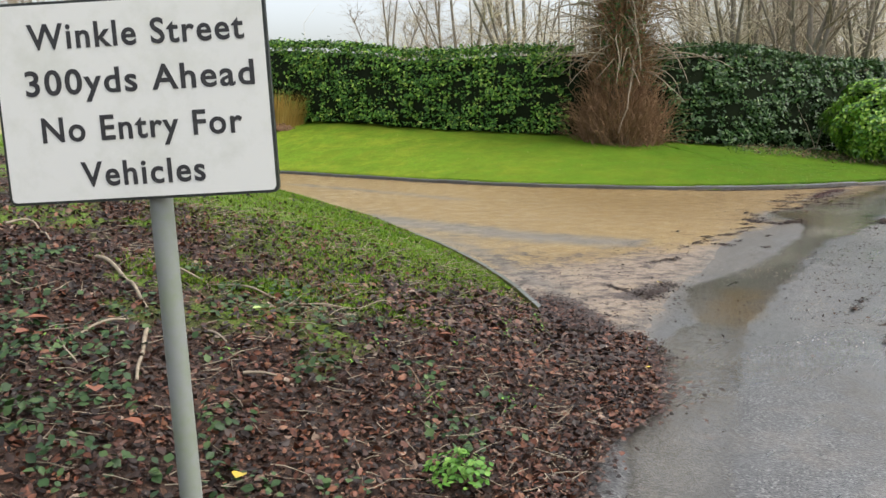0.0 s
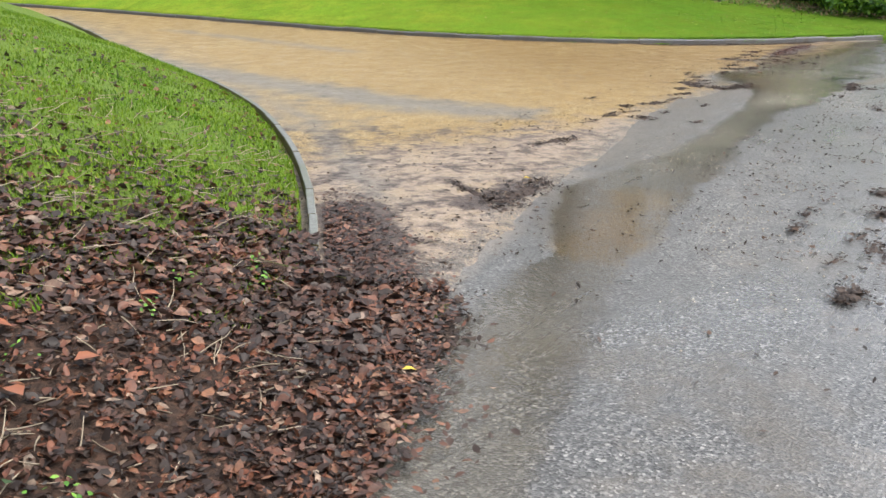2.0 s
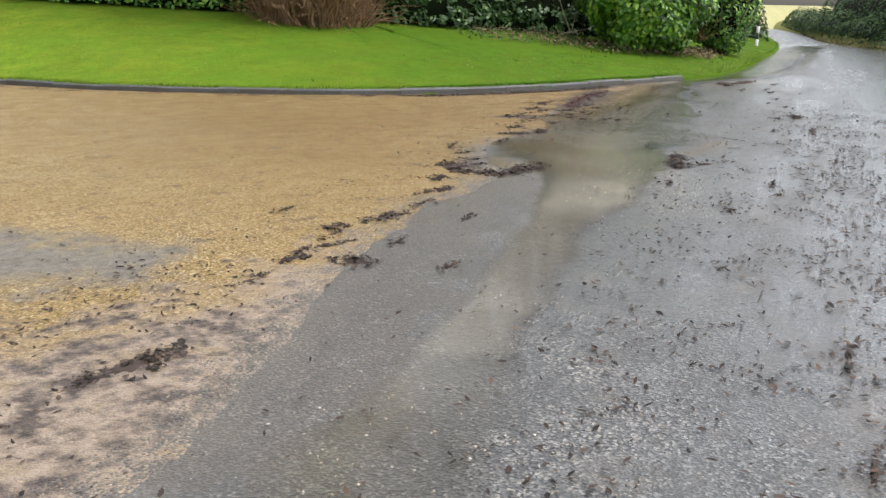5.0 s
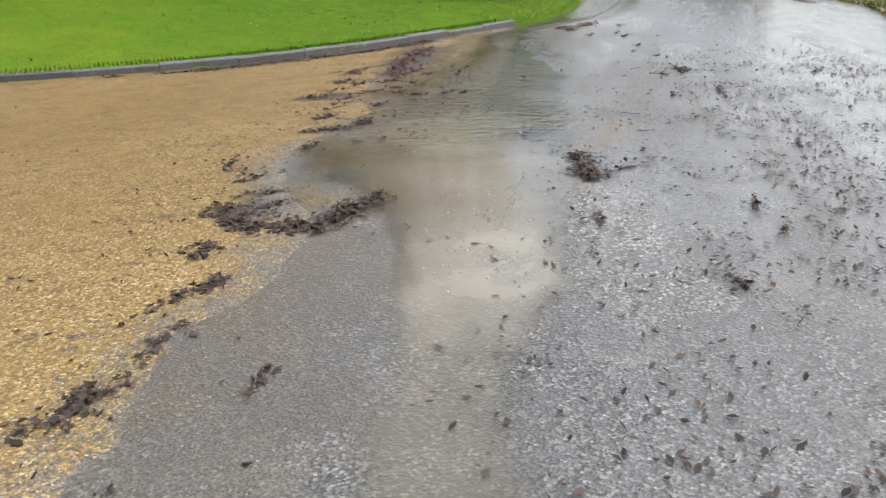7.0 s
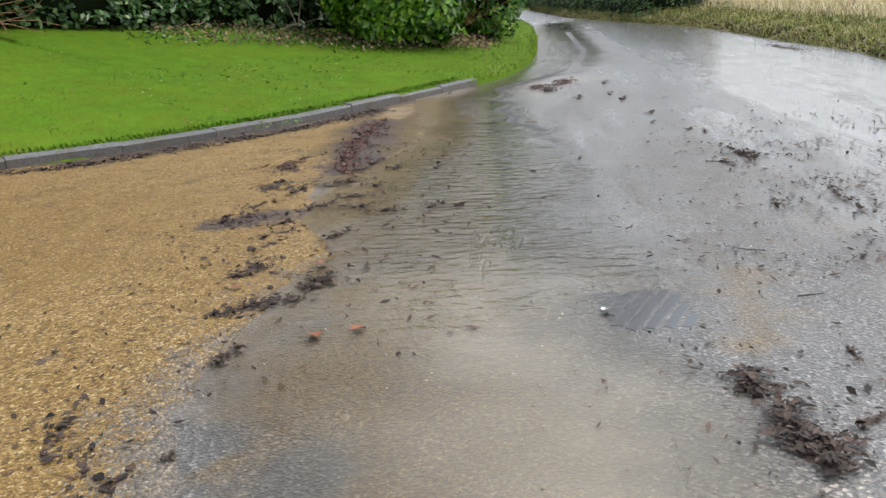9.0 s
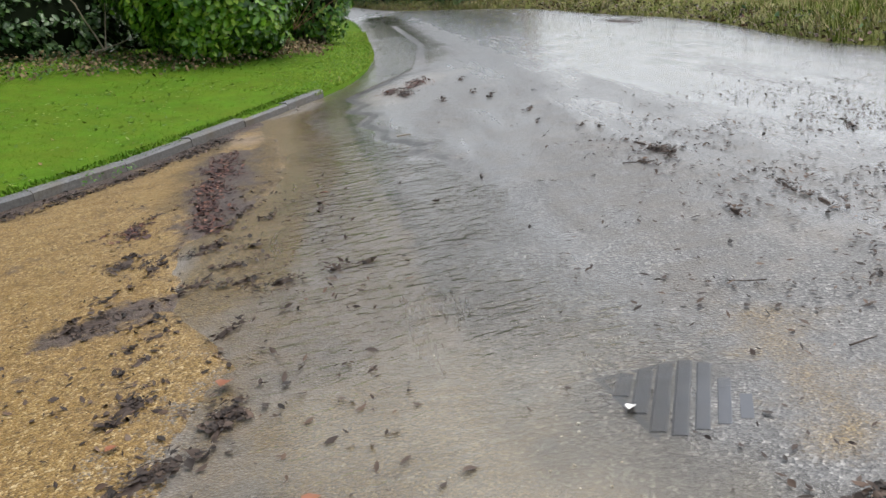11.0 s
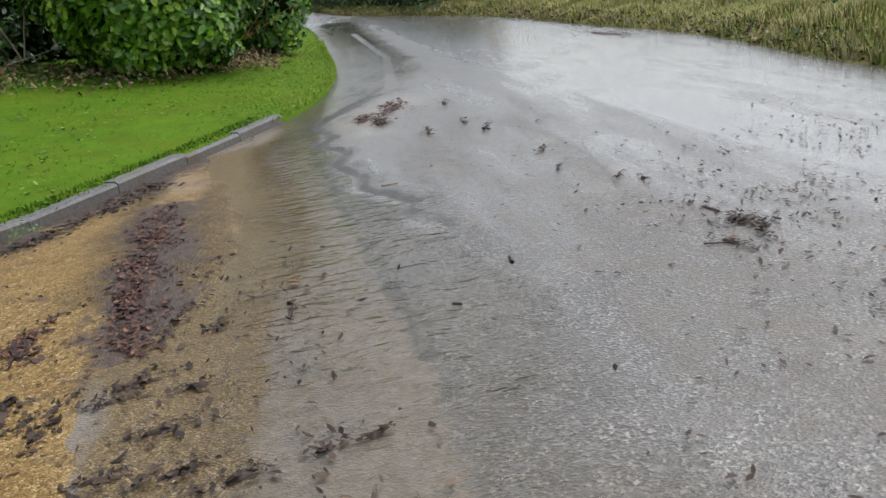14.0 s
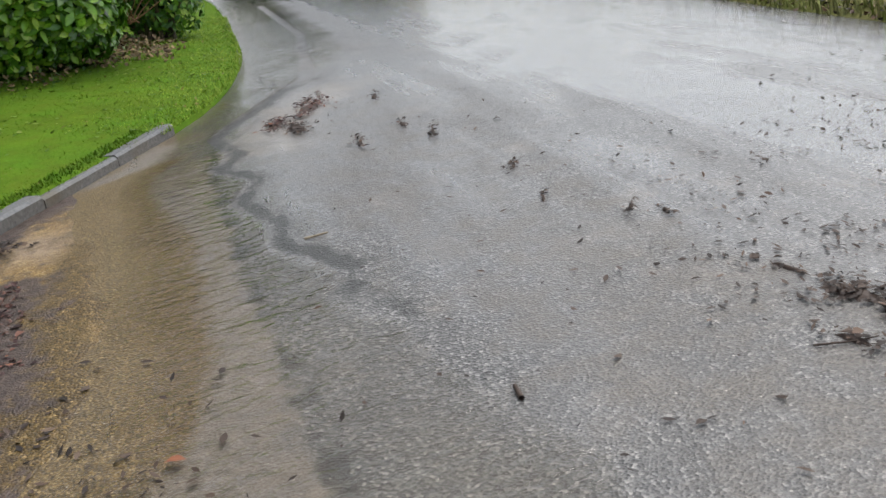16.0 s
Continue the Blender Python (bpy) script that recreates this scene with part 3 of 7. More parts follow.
# Road of old tarmac.
rx, ry, rf = grid_mesh(stretched(-8, -1.5, 15, 60, 0.08, 1.0), stretched(-14, 0, 20, 70, 0.08, 1.0))
keep_d, keep_s = dist_line(rx, ry, FAR_EDGE)
ok = ((keep_s > 0) | (keep_d < 1.2))
left_d, left_s = dist_line(rx, ry, TARMAC_EDGE + VERGE_EDGE)
ok &= ((left_s < 0) | (left_d < 1.4))
rf = rf[ok[rf].all(1)]
film = film_depth(rx, ry)
SEAM = [(8.3, 13.0), (8.8, 13.9), (9.35, 14.45), (10.2, 15.45), (11.4, 16.9), (12.6, 18.3), (13.4, 18.95)]
seam_d, seam_s = dist_line(rx, ry, SEAM)
seam = -seam_d * seam_s
gone = np.clip(left_d, 0, 9)
drowned = dist_line(rx, ry, [(11.0, 17.7), (9.85, 16.3), (8.55, 14.9), (8.1, 14.35)])[0] + 0.07 * wobble(rx, ry, 2.4, 8)
sand_r = np.maximum.reduce([1.05 * smooth01((0.34 - drowned) / 0.10) * (0.4 + 0.6 * smooth01((ry - 14.4) / 0.8)), 1.0 * near(rx, ry, [(2.55, 5.15), (2.8, 5.6), (3.2, 6.3)], 0.36) ** 0.7, 1.0 * near(rx, ry, [(6.9, 11.7), (7.3, 12.3), (7.8, 13.2)], 0.62) ** 0.6, 0.7 * near(rx, ry, [(8.5, 12.1), (9.1, 12.6)], 0.35), 1.0 * near(rx, ry, [(7.2, 12.8), (7.9, 13.25)], 0.65) ** 0.7,
                            1.05 * smooth01((0.50 - gone) / 0.2) * smooth01((ry - 15.3) / 0.7) * (ry < 18.9), 0.6 * np.clip(1 - gone / 0.35, 0, 1) * (ry > 13.3), np.where(gone < 0.5, 0.6 * (1 - gone / 0.5), 0) * (ry > 10.0) * (ry < 12.6),
                            0.62 * near(rx, ry, [(8.55, 12.2), (9.1, 12.6)], 0.42), 0.22 * near(rx, ry, [(2.6, 6.7), (3.2, 7.6), (3.8, 8.6), (4.6, 9.8)], 0.4), 0.30 * near(rx, ry, [(4.6, 9.8), (5.7, 11.1), (6.4, 12.3)], 0.5)])
joint = smooth01(0.5 - seam / 0.16) * (rx > 7.6) * smooth01((3.2 - gone) / 0.8) * smooth01((ry - 12.9) / 0.8) * (ry < 18.7)
silt_r = np.maximum.reduce([0.20 * smooth01(film + 0.2), 0.72 * joint, 0.72 * near(rx, ry, [(13.2, 18.25), (13.9, 18.75), (14.9, 19.0)], 0.58) ** 0.6,
                            0.85 * near(rx, ry, [(1.36, 4.4), (1.75, 5.15), (2.2, 5.95)], 0.30) ** 0.6, 0.55 * near(rx, ry, [(2.3, 6.1), (3.2, 7.3), (4.2, 9.0)], 0.30), 0.62 * np.clip(1.5 - gone / 0.7, 0, 1) * smooth01((ry - 12.4) / 0.8) * smooth01((15.9 - ry) / 0.8), 0.34 * near(rx, ry, [(5.4, 9.8), (6.3, 11.2), (6.9, 12.6)], 0.7), 0.9 * near(rx, ry, [(11.8, 18.6), (12.6, 19.0), (13.3, 19.4)], 0.55), 0.22 + 0.10 * wobble(rx, ry, 0.9, 5)])
margin = np.clip(1.15 - gone / 0.95, 0, 1) * smooth01((ry - 6.6) / 1.0) * smooth01((12.2 - ry) / 0.8)
grit_r = np.maximum.reduce([0.85 * margin, 0.75 * near(rx, ry, [(3.6, 7.9), (5.1, 10.1), (6.1, 11.2)], 0.75), 0.58 * near(rx, ry, [(3.2, 4.9), (3.9, 6.2), (5.0, 8.0)], 0.9), near(rx, ry, [(6.9, 10.0), (7.7, 11.2)], 0.6), 0.55 * near(rx, ry, [(5.6, 10.0), (6.3, 11.2), (6.9, 12.6)], 0.7),
                            0.6 * near(rx, ry, [(8.6, 12.9), (9.6, 13.6)], 0.9), 0.45 * near(rx, ry, [(8.2, 14.2), (9.6, 15.6)], 0.8)])
BROOK_RIM = [(23.0, 27.2), (18.5, 22.4), (15.6, 19.9), (13.6, 19.1), (13.3, 18.95), (12.95, 18.35), (12.6, 18.2), (12.5, 17.75), (12.05, 17.5), (11.85, 17.05), (11.55, 16.75), (11.4, 16.2), (11.12, 16.05), (11.05, 15.65), (10.75, 15.2), (10.5, 14.6), (9.95, 14.2), (9.45, 13.95), (9.25, 13.5), (9.16, 12.95)]
# Near-black band along the brook's winding edge, a fainter one along the seam.
rim_r = np.maximum(0.88 * np.clip(1 - dist_line(rx, ry, BROOK_RIM[:-3])[0] / np.interp(ry, [14, 15.5, 16.5, 18, 20], [0.14, 0.12, 0.085, 0.08, 0.15]), 0, 1) ** 0.7 * smooth01((ry - 14.9) / 1.5), 0.58 * near(rx, ry, SEAM[2:], 0.11))
# Also paints in dark reflections: verge channel, left side of the near puddle.
dark_r = np.maximum.reduce([ 0.46 * smooth01(0.5 + seam / 0.16) * smooth01((3.0 - seam) / 2.0) * (1 - 0.75 * smooth01(film * 2 + 0.3)) * smooth01((ry - 13.0) / 0.6) * (ry < 18.6),
                            0.85 * margin, 0.5 * near(rx, ry, [(9.3, 12.9), (10.5, 13.7), (11.5, 14.5)], 0.9), 0.45 * near(rx, ry, [(4.4, 4.5), (6.0, 7.5), (9.5, 11.5), (11.5, 13.5)], 1.3), 0.6 * near(rx, ry, [(15.2, 20.1), (17, 21.5), (19.5, 23.9), (24, 28.6)], 0.8) ** 0.5,
                            0.55 * near(rx, ry, [(1.7, 3.9), (2.5, 3.4), (2.2, 2.0)], 0.7), 0.85 * near(rx, ry, [(2.35, 5.4), (2.6, 6.2), (3.2, 6.95)], 0.22)])
wet_r = np.clip(0.38 - 1.2 * rim_r - 0.35 * margin - 0.25 * near(rx, ry, [(9.3, 12.9), (10.5, 13.7), (11.5, 14.5)], 0.9) + 1.0 * near(rx, ry, [(12.0, 12.4), (13.2, 13.95), (14.8, 16.2), (17.3, 18.5), (19.75, 21.1), (24, 26)], 0.45) + 1.0 * near(rx, ry, [(12.6, 13.0), (13.75, 14.65), (15.0, 16.2), (17.0, 18.0), (19.0, 20.2), (24, 25.4)], 0.45)
                + 0.8 * near(rx, ry, [(17.5, 16.6), (20.0, 19.5), (22.0, 22.4)], 0.5) + 0.45 * near(rx, ry, [(9.0, 6.0), (14.0, 13.0), (18.5, 17.5), (23.0, 23.0), (28, 31)], 3.2)
                + 0.45 * near(rx, ry, [(4.5, 4.0), (6.5, 7.0), (9.5, 10.0)], 1.2) + 0.45 * near(rx, ry, [(1.8, 3.4), (3.2, 4.2)], 0.6), 0, 1)
rz = -0.015 * smooth01(film + 0.1) + 0.004 * wobble(rx, ry, 0.8, 7)
road = link_data("road", np.stack([rx, ry, rz], 1), rf, TARMAC, smooth=True,
                 attrs={"silt": silt_r, "sand": sand_r, "grit": grit_r, "dark": dark_r, "wet": wet_r, "rim": rim_r})
tagged(road, "wet grey tarmac road with grit and washed-down silt", "road", kind="structure")

# Driveway of golden bonded gravel: from the tarmac edge towards the upper left, under kerbs and lawn.
edge = resample(TARMAC_EDGE[8:], 0.07)
reach = np.r_[0, np.cumsum(np.geomspace(0.05, 1.4, 70))]
away = np.array([-0.80, 0.60])
wob = 0.06 * wobble(edge[:, 0], edge[:, 1], 3.0, 1) + 0.012 * wobble(edge[:, 0], edge[:, 1], 15.0, 2)
dx_ = edge[:, None, 0] + away[0] * (reach[None, :] + wob[:, None])
dy_ = edge[:, None, 1] + away[1] * (reach[None, :] + wob[:, None])
n_, k_ = dx_.shape
ii = np.arange(n_ * k_).reshape(n_, k_)
df = np.stack([ii[:-1, :-1], ii[1:, :-1], ii[1:, 1:], ii[:-1, 1:]], -1).reshape(-1, 4)
dx_, dy_ = dx_.ravel(), dy_.ravel()
ok = ~((dy_ > 21) & (dx_ > 2)) & (dx_ > -17)
df = df[ok[df].all(1)]
e_d, _ = dist_line(dx_, dy_, TARMAC_EDGE)
k_d, _ = dist_line(dx_, dy_, LAWN_KERB)
b_d, _ = dist_line(dx_, dy_, BANK_KERB)
mud_d = np.maximum.reduce([
    1.05 * near(dx_, dy_, [(1.2, 4.4), (1.25, 5.2), (1.2, 6.0)], 0.42) ** 0.5,
    0.95 * near(dx_, dy_, [(2.05, 6.1), (2.45, 6.55)], 0.40) ** 0.6, 0.8 * near(dx_, dy_, [(1.95, 6.75), (2.15, 6.0)], 0.22),
    0.80 * near(dx_, dy_, [(2.85, 8.0), (3.3, 8.3)], 0.30), 0.52 * near(dx_, dy_, [(3.0, 8.8), (4.4, 10.5), (5.8, 12.4)], 0.5),
    1.0 * near(dx_, dy_, [(5.92, 11.9), (6.2, 12.15)], 0.30) ** 0.6, 0.9 * near(dx_, dy_, [(7.7, 15.1), (8.15, 15.05)], 0.28) ** 0.6,
    0.90 * near(dx_, dy_, [(9.1, 15.85), (9.6, 16.5), (10.0, 16.95), (10.7, 17.75)], 0.50) ** 0.6, 0.62 * np.clip(1 - k_d / 0.35, 0, 1) * (dx_ > 2.5), 0.95 * np.clip(1 - k_d / 0.42, 0, 1) ** 0.6 * smooth01((dx_ - 5.5) / 2.5),
    0.55 * near(dx_, dy_, [(6.3, 12.4), (7.2, 13.9), (8.1, 15.0), (9.3, 16.3)], 0.55), 0.42 * np.clip(1 - b_d / 0.6, 0, 1), 0.60 * smooth01((10.5 - dy_) / 2.0), 0.46 + 0 * dy_])
silt_d = np.maximum.reduce([0.95 * near(dx_, dy_, [(-3.0, 17.5), (-0.9, 13.6), (0.2, 12.3), (1.2, 11.2), (2.0, 10.3), (2.9, 9.75)], 0.80) ** 0.6, 0.62 * np.clip(1 - b_d / 1.5, 0, 1) ** 0.5 * smooth01((dy_ - 7.5) / 1.5), 0.75 * near(dx_, dy_, [(-2.0, 20.5), (0.4, 17.7), (1.6, 16.1)], 0.7),
                            0.5 * np.clip(1 - e_d / 0.45, 0, 1) * (dy_ < 9.0), 0.75 * near(dx_, dy_, [(1.4, 6.3), (0.9, 9.5), (-0.3, 12.2)], 0.5), 0.5 * np.clip(1 - e_d / 0.3, 0, 1)])
pale_d = 0.9 * np.clip(1 - np.hypot(dx_ - 11.2, dy_ - 18.2) / 0.6, 0, 1) + 0.9 * smooth01((9.9 - dy_ + 0.55 * (dx_ - 3)) / 2.0) + 0.35 * np.clip(1 - k_d / 0.5, 0, 1)
tip = near(dx_, dy_, [(10.65, 17.72), (11.1, 18.05), (11.65, 18.6)], 0.20)
soak_d = np.maximum(1.2 * near(dx_, dy_, [(9.75, 16.5), (10.3, 17.1), (11.2, 18.1)], 0.6) ** 0.5 * (1 - tip ** 0.5), 0.5 * np.clip(1 - e_d / 0.5, 0, 1) * (dy_ > 10))
soak_d = np.maximum(soak_d, 0.9 * np.clip(1 - k_d / 0.8, 0, 1) * smooth01((dx_ - 7.0) / 2.0) * (1 - tip ** 0.5))
damp_d = 0.75 * smooth01((dy_ - 10.0) / 3.5) * smooth01((dx_ - 1.0) / 4.0) + 0.25 * near(dx_, dy_, [(2.5, 15.5), (6.0, 15.2), (8.0, 16.6)], 1.2)
fray_d = np.tile(np.clip(1.05 - reach / 0.55, 0, 1), n_) * np.interp(dy_, [4, 8, 9.5, 11, 12.6, 14.3, 15.5], [0.7, 0.75, 0.6, 0.85, 1.0, 0.30, 0.10])
rim_drop = np.tile(np.clip(1 - reach / 0.13, 0, 1) ** 1.5, n_)
dz_ = 0.007 + 0.004 * wobble(dx_, dy_, 1.0, 6) + 0.003 * wobble(dx_, dy_, 7.0, 2) - 0.034 * rim_drop
driveway = link_data("driveway", np.stack([dx_, dy_, dz_], 1), df, GRAVEL, smooth=True, attrs={"mud": mud_d, "silt": silt_d, "pale": pale_d, "soak": soak_d, "fray": fray_d, "damp": damp_d})
tagged(driveway, "golden bonded gravel driveway, muddy along its edges", "driveway", kind="structure")

# Running water and puddles.
wx, wy, wf = grid_mesh(np.arange(-0.8, 27.5, 0.05), np.arange(-1.2, 32, 0.05))
wet_in = film_depth(wx, wy)
ok = wet_in > 0.0
wf = wf[ok[wf].all(1)]
used = np.unique(wf)
remap = np.full(len(wx), -1)
remap[used] = np.arange(len(used))
wx, wy, wet_in, wf = wx[used], wy[used], wet_in[used], remap[wf]
ripple = np.clip(1.1 * near(wx, wy, [(8.5, 13.2), (9.6, 14.7), (10.8, 16.2), (11.8, 17.4)], 1.5) ** 0.5 * smooth01((wy - 12.3) / 0.7) + 0.5 * near(wx, wy, [(13.0, 18.6), (16, 20.6), (20, 24.4)], 0.9)
                 + 0.30 * near(wx, wy, [(1.4, 2.9), (2.2, 4.7)], 0.5) + 0.004, 0, 1.1) * smooth01(wet_in * 3)
murk_w = np.clip(0.58 * near(wx, wy, [(6.6, 10.6), (7.3, 11.6), (7.75, 12.4), (7.9, 13.0)], 0.95) ** 0.7 + 0.30 * near(wx, wy, [(4.6, 8.4), (5.6, 9.6), (6.4, 10.6)], 0.6) ** 0.5
                 + 0.10 * near(wx, wy, [(8.9, 13.4), (10.0, 14.7), (10.9, 15.9)], 0.8) + 0.20 * near(wx, wy, [(3.6, 7.2), (4.6, 8.4)], 0.5) + 0.14 * near(wx, wy, [(-0.4, -1.2), (1.05, 2.2), (1.9, 4.2)], 0.5) + 0.04, 0, 0.7) * smooth01(wet_in * 2.0) * (1 - 0.8 * near(wx, wy, BROOK_RIM, 0.4) ** 0.6) * (1 - 0.9 * np.clip(1.6 - np.hypot(wx - 8.43, wy - 12.53) / 0.3, 0, 1))
water = link_data("water", np.stack([wx, wy, np.full(len(wx), 0.003)], 1), wf, WATER, smooth=True, attrs={"ripple": ripple, "murk": murk_w, "film": wet_in * np.interp(wy, [6.6, 7.2, 10.1, 10.9, 12, 13.5], [1.0, 0.42, 0.42, 1.0, 1.0, 0.42]) - 0.5 * near(wx, wy, BROOK_RIM[:-3], 0.10) * smooth01((wy - 14.0) / 1.0)})
tagged(water, "shallow rippling flood water running over the tarmac", "water", kind="structure")

# Lawn rising from its kerb to the hedge.
top = resample(LAWN_LINE, 0.35)
tang = np.gradient(top, axis=0)
tang /= np.hypot(tang[:, 0], tang[:, 1])[:, None]
norm = np.stack([-tang[:, 1], tang[:, 0]], 1)
us = np.r_[0.0, 0.05, np.arange(0.2, 9.6, 0.3)]
lx = (top[:, None, 0] + norm[:, None, 0] * us).ravel()
ly = (top[:, None, 1] + norm[:, None, 1] * us).ravel()
n_, k_ = len(top), len(us)
ii = np.arange(n_ * k_).reshape(n_, k_)
lf = np.stack([ii[:-1, :-1], ii[1:, :-1], ii[1:, 1:], ii[:-1, 1:]], -1).reshape(-1, 4)
lz = lawn_height(lx, ly)
lz[::len(us)] = -0.02
lawn = link_data("lawn", np.stack([lx, ly, lz], 1), lf, TURF, smooth=True)
tagged(lawn, "mown bright green lawn sloping up to the hedge", "lawn", kind="structure")

# Bank with leaf mould and grass.
bys = np.r_[np.arange(-14, 1, 0.5), np.arange(1, 10, 0.12), np.arange(10, 36, 0.5)]
bus = np.r_[0, 0.03, 0.08, np.arange(0.16, 5, 0.13), np.arange(5, 16, 1.0)]
start = np.where(bys < 4.55, np.interp(bys, [p[1] for p in TARMAC_EDGE[:10]], [p[0] for p in TARMAC_EDGE[:10]]), np.interp(bys, BANK_Y, BANK_X) - 0.01)
start = start + np.where(bys < 4.5, 0.05 * wobble(bys, bys, 3.0, 2), 0)
bx = (start[:, None] - bus[None, :]).ravel()
by = np.repeat(bys, len(bus))
bz = bank_height(bx, by)
first = np.arange(0, len(bx), len(bus))
bz[first] = -0.01
bz[first + 1] = np.where(bys < 4.55, 0.012, bz[first + 1])
bz[first + 2] = np.where(bys < 4.55, np.minimum(bz[first + 2], 0.03), bz[first + 2])
n_, k_ = len(bys), len(bus)
ii = np.arange(n_ * k_).reshape(n_, k_)
bf = np.stack([ii[:-1, :-1], ii[:-1, 1:], ii[1:, 1:], ii[1:, :-1]], -1).reshape(-1, 4)[:, ::-1]


def bank_grass(x, y):
    """Share of grass on the bank: a green shoulder along its kerb, leaf litter below and behind."""
    s = np.interp(y, BANK_Y, BANK_X) - x
    g = smooth01((y - np.interp(x, [-2.5, -0.6, 0.4, 0.9], [2.7, 3.2, 4.2, 4.7]) + 0.85 * wobble(x, y, 1.4, 9) + 0.35 * wobble(x, y, 4.0, 3)) / 1.6) * smooth01(1.35 - (s - 0.2) / np.interp(y, [4, 5, 8, 12, 20], [1.6, 2.6, 3.8, 6.0, 9.0]))
    moss = 0.80 * smooth01(wobble(x, y, 1.1, 4) * 2.0 + 0.1) * smooth01((y - 2.2) / 1.2)
    return np.clip(np.maximum(g, moss * 0.8), 0, 1)


bank = link_data("bank", np.stack([bx, by, bz], 1), bf, SOIL, smooth=True, attrs={"grass": bank_grass(bx, by)})
tagged(bank, "earth bank under dead leaves, moss and grass", "bank", kind="structure")

# Far verge and field across the road.
fe = resample(FAR_EDGE, 0.6)
tang = np.gradient(fe, axis=0)
tang /= np.hypot(tang[:, 0], tang[:, 1])[:, None]
norm = np.stack([tang[:, 1], -tang[:, 0]], 1)
us = np.r_[0, 0.12, 0.3, 0.6, 1.0, 1.5, 2.0, 3.0, 5.0]


def verge_height(u):
    return np.interp(u, [0, 0.12, 0.5, 1.2, 2.2, 5.0], [-0.02, 0.05, 0.16, 0.30, 0.34, 0.30])


vx = (fe[:, None, 0] + norm[:, None, 0] * us).ravel()
vy = (fe[:, None, 1] + norm[:, None, 1] * us).ravel()
vz = np.tile(verge_height(us), len(fe)) + 0.03 * wobble(vx, vy, 1.2, 8) * (np.tile(us, len(fe)) > 0.2)
ii = np.arange(len(vx)).reshape(len(fe), len(us))
vf = np.stack([ii[:-1, :-1], ii[:-1, 1:], ii[1:, 1:], ii[1:, :-1]], -1).reshape(-1, 4)[:, ::-1]
verge = link_data("verge", np.stack([vx, vy, vz], 1), vf, ROUGH_TURF, smooth=True)
tagged(verge, "rough grass verge on the far side of the road", "verge", kind="structure")


# ---------------------------------------------------------------- leaves, blades and stems as arrays
rng = np.random.default_rng(7)


def frames(normals, spin):
    """Right and forward axes for each normal, spun about it."""
    n = normals / np.linalg.norm(normals, axis=1)[:, None]
    ref = np.where(np.abs(n[:, 2:3]) < 0.9, np.array([[0, 0, 1.0]]), np.array([[1.0, 0, 0]]))
    a = np.cross(ref, n)
    a /= np.linalg.norm(a, axis=1)[:, None]
    b = np.cross(n, a)
    c, s = np.cos(spin)[:, None], np.sin(spin)[:, None]
    return a * c + b * s, b * c - a * s, n


def leaf_arrays(points, normals, lengths, widths, curl, spin):
    """Pointed leaves folded along the midrib: six corners and four triangles each."""
    r, f, n = frames(normals, spin)
    L, W, C = lengths[:, None], widths[:, None], curl[:, None]
    shape = [(0, -0.5, 0.0), (0.5, -0.10, 0.5), (0.42, 0.20, 0.45), (0, 0.5, -0.2), (-0.42, 0.20, 0.45), (-0.5, -0.10, 0.5), (0, 0.05, 0.0)]
    v = np.stack([points + r * (a * W) + f * (b * L) + n * (h * C * W) for a, b, h in shape], 1)
    base = (np.arange(len(points)) * 7)[:, None, None]
    tri = np.array([(0, 1, 6), (1, 2, 6), (2, 3, 6), (3, 4, 6), (4, 5, 6), (5, 0, 6)])[None]
    return v.reshape(-1, 3), (base + tri).reshape(-1, 3)


def blade_arrays(points, heights, widths, lean, spin):
    """Grass blades: a bent strip of three triangles."""
    c, s = np.cos(spin), np.sin(spin)
    r = np.stack([c, s, 0 * c], 1) * widths[:, None]
    q = np.stack([-s, c, 0 * c], 1) * (lean * heights)[:, None]
    up = np.stack([0 * c, 0 * c, heights], 1)
    v = np.stack([points - r * 0.5, points + r * 0.5, points + r * 0.35 + up * 0.6 + q * 0.35, points - r * 0.35 + up * 0.6 + q * 0.35, points + up + q], 1)
    base = (np.arange(len(points)) * 5)[:, None, None]
    tri = np.array([(0, 1, 2), (0, 2, 3), (3, 2, 4)])[None]
    return v.reshape(-1, 3), (base + tri).reshape(-1, 3)


def tube_arrays(lines, sides=4):
    """Tapered tubes: each line is an array of x, y, z, radius."""
    vs, fs, at = [], [], 0
    ang = np.arange(sides) * 2 * np.pi / sides
    for ln in lines:
        ln = np.asarray(ln, float)
        p, rad = ln[:, :3], ln[:, 3]
        t = np.gradient(p, axis=0)
        t /= np.linalg.norm(t, axis=1)[:, None] + 1e-9
        ref = np.array([0.0, 0, 1]) if abs(t[0, 2]) < 0.8 else np.array([1.0, 0, 0])
        a = np.cross(t, ref)
        a /= np.linalg.norm(a, axis=1)[:, None] + 1e-9
        b = np.cross(t, a)
        ring = p[:, None] + rad[:, None, None] * (a[:, None] * np.cos(ang)[None, :, None] + b[:, None] * np.sin(ang)[None, :, None])
        n = len(p)
        vs.append(ring.reshape(-1, 3))
        i = at + np.arange(n * sides).reshape(n, sides)
        j = np.roll(i, -1, axis=1)
        fs.append(np.stack([i[:-1], j[:-1], j[1:], i[1:]], -1).reshape(-1, 4))
        at += n * sides
    return np.vstack(vs), np.vstack(fs)


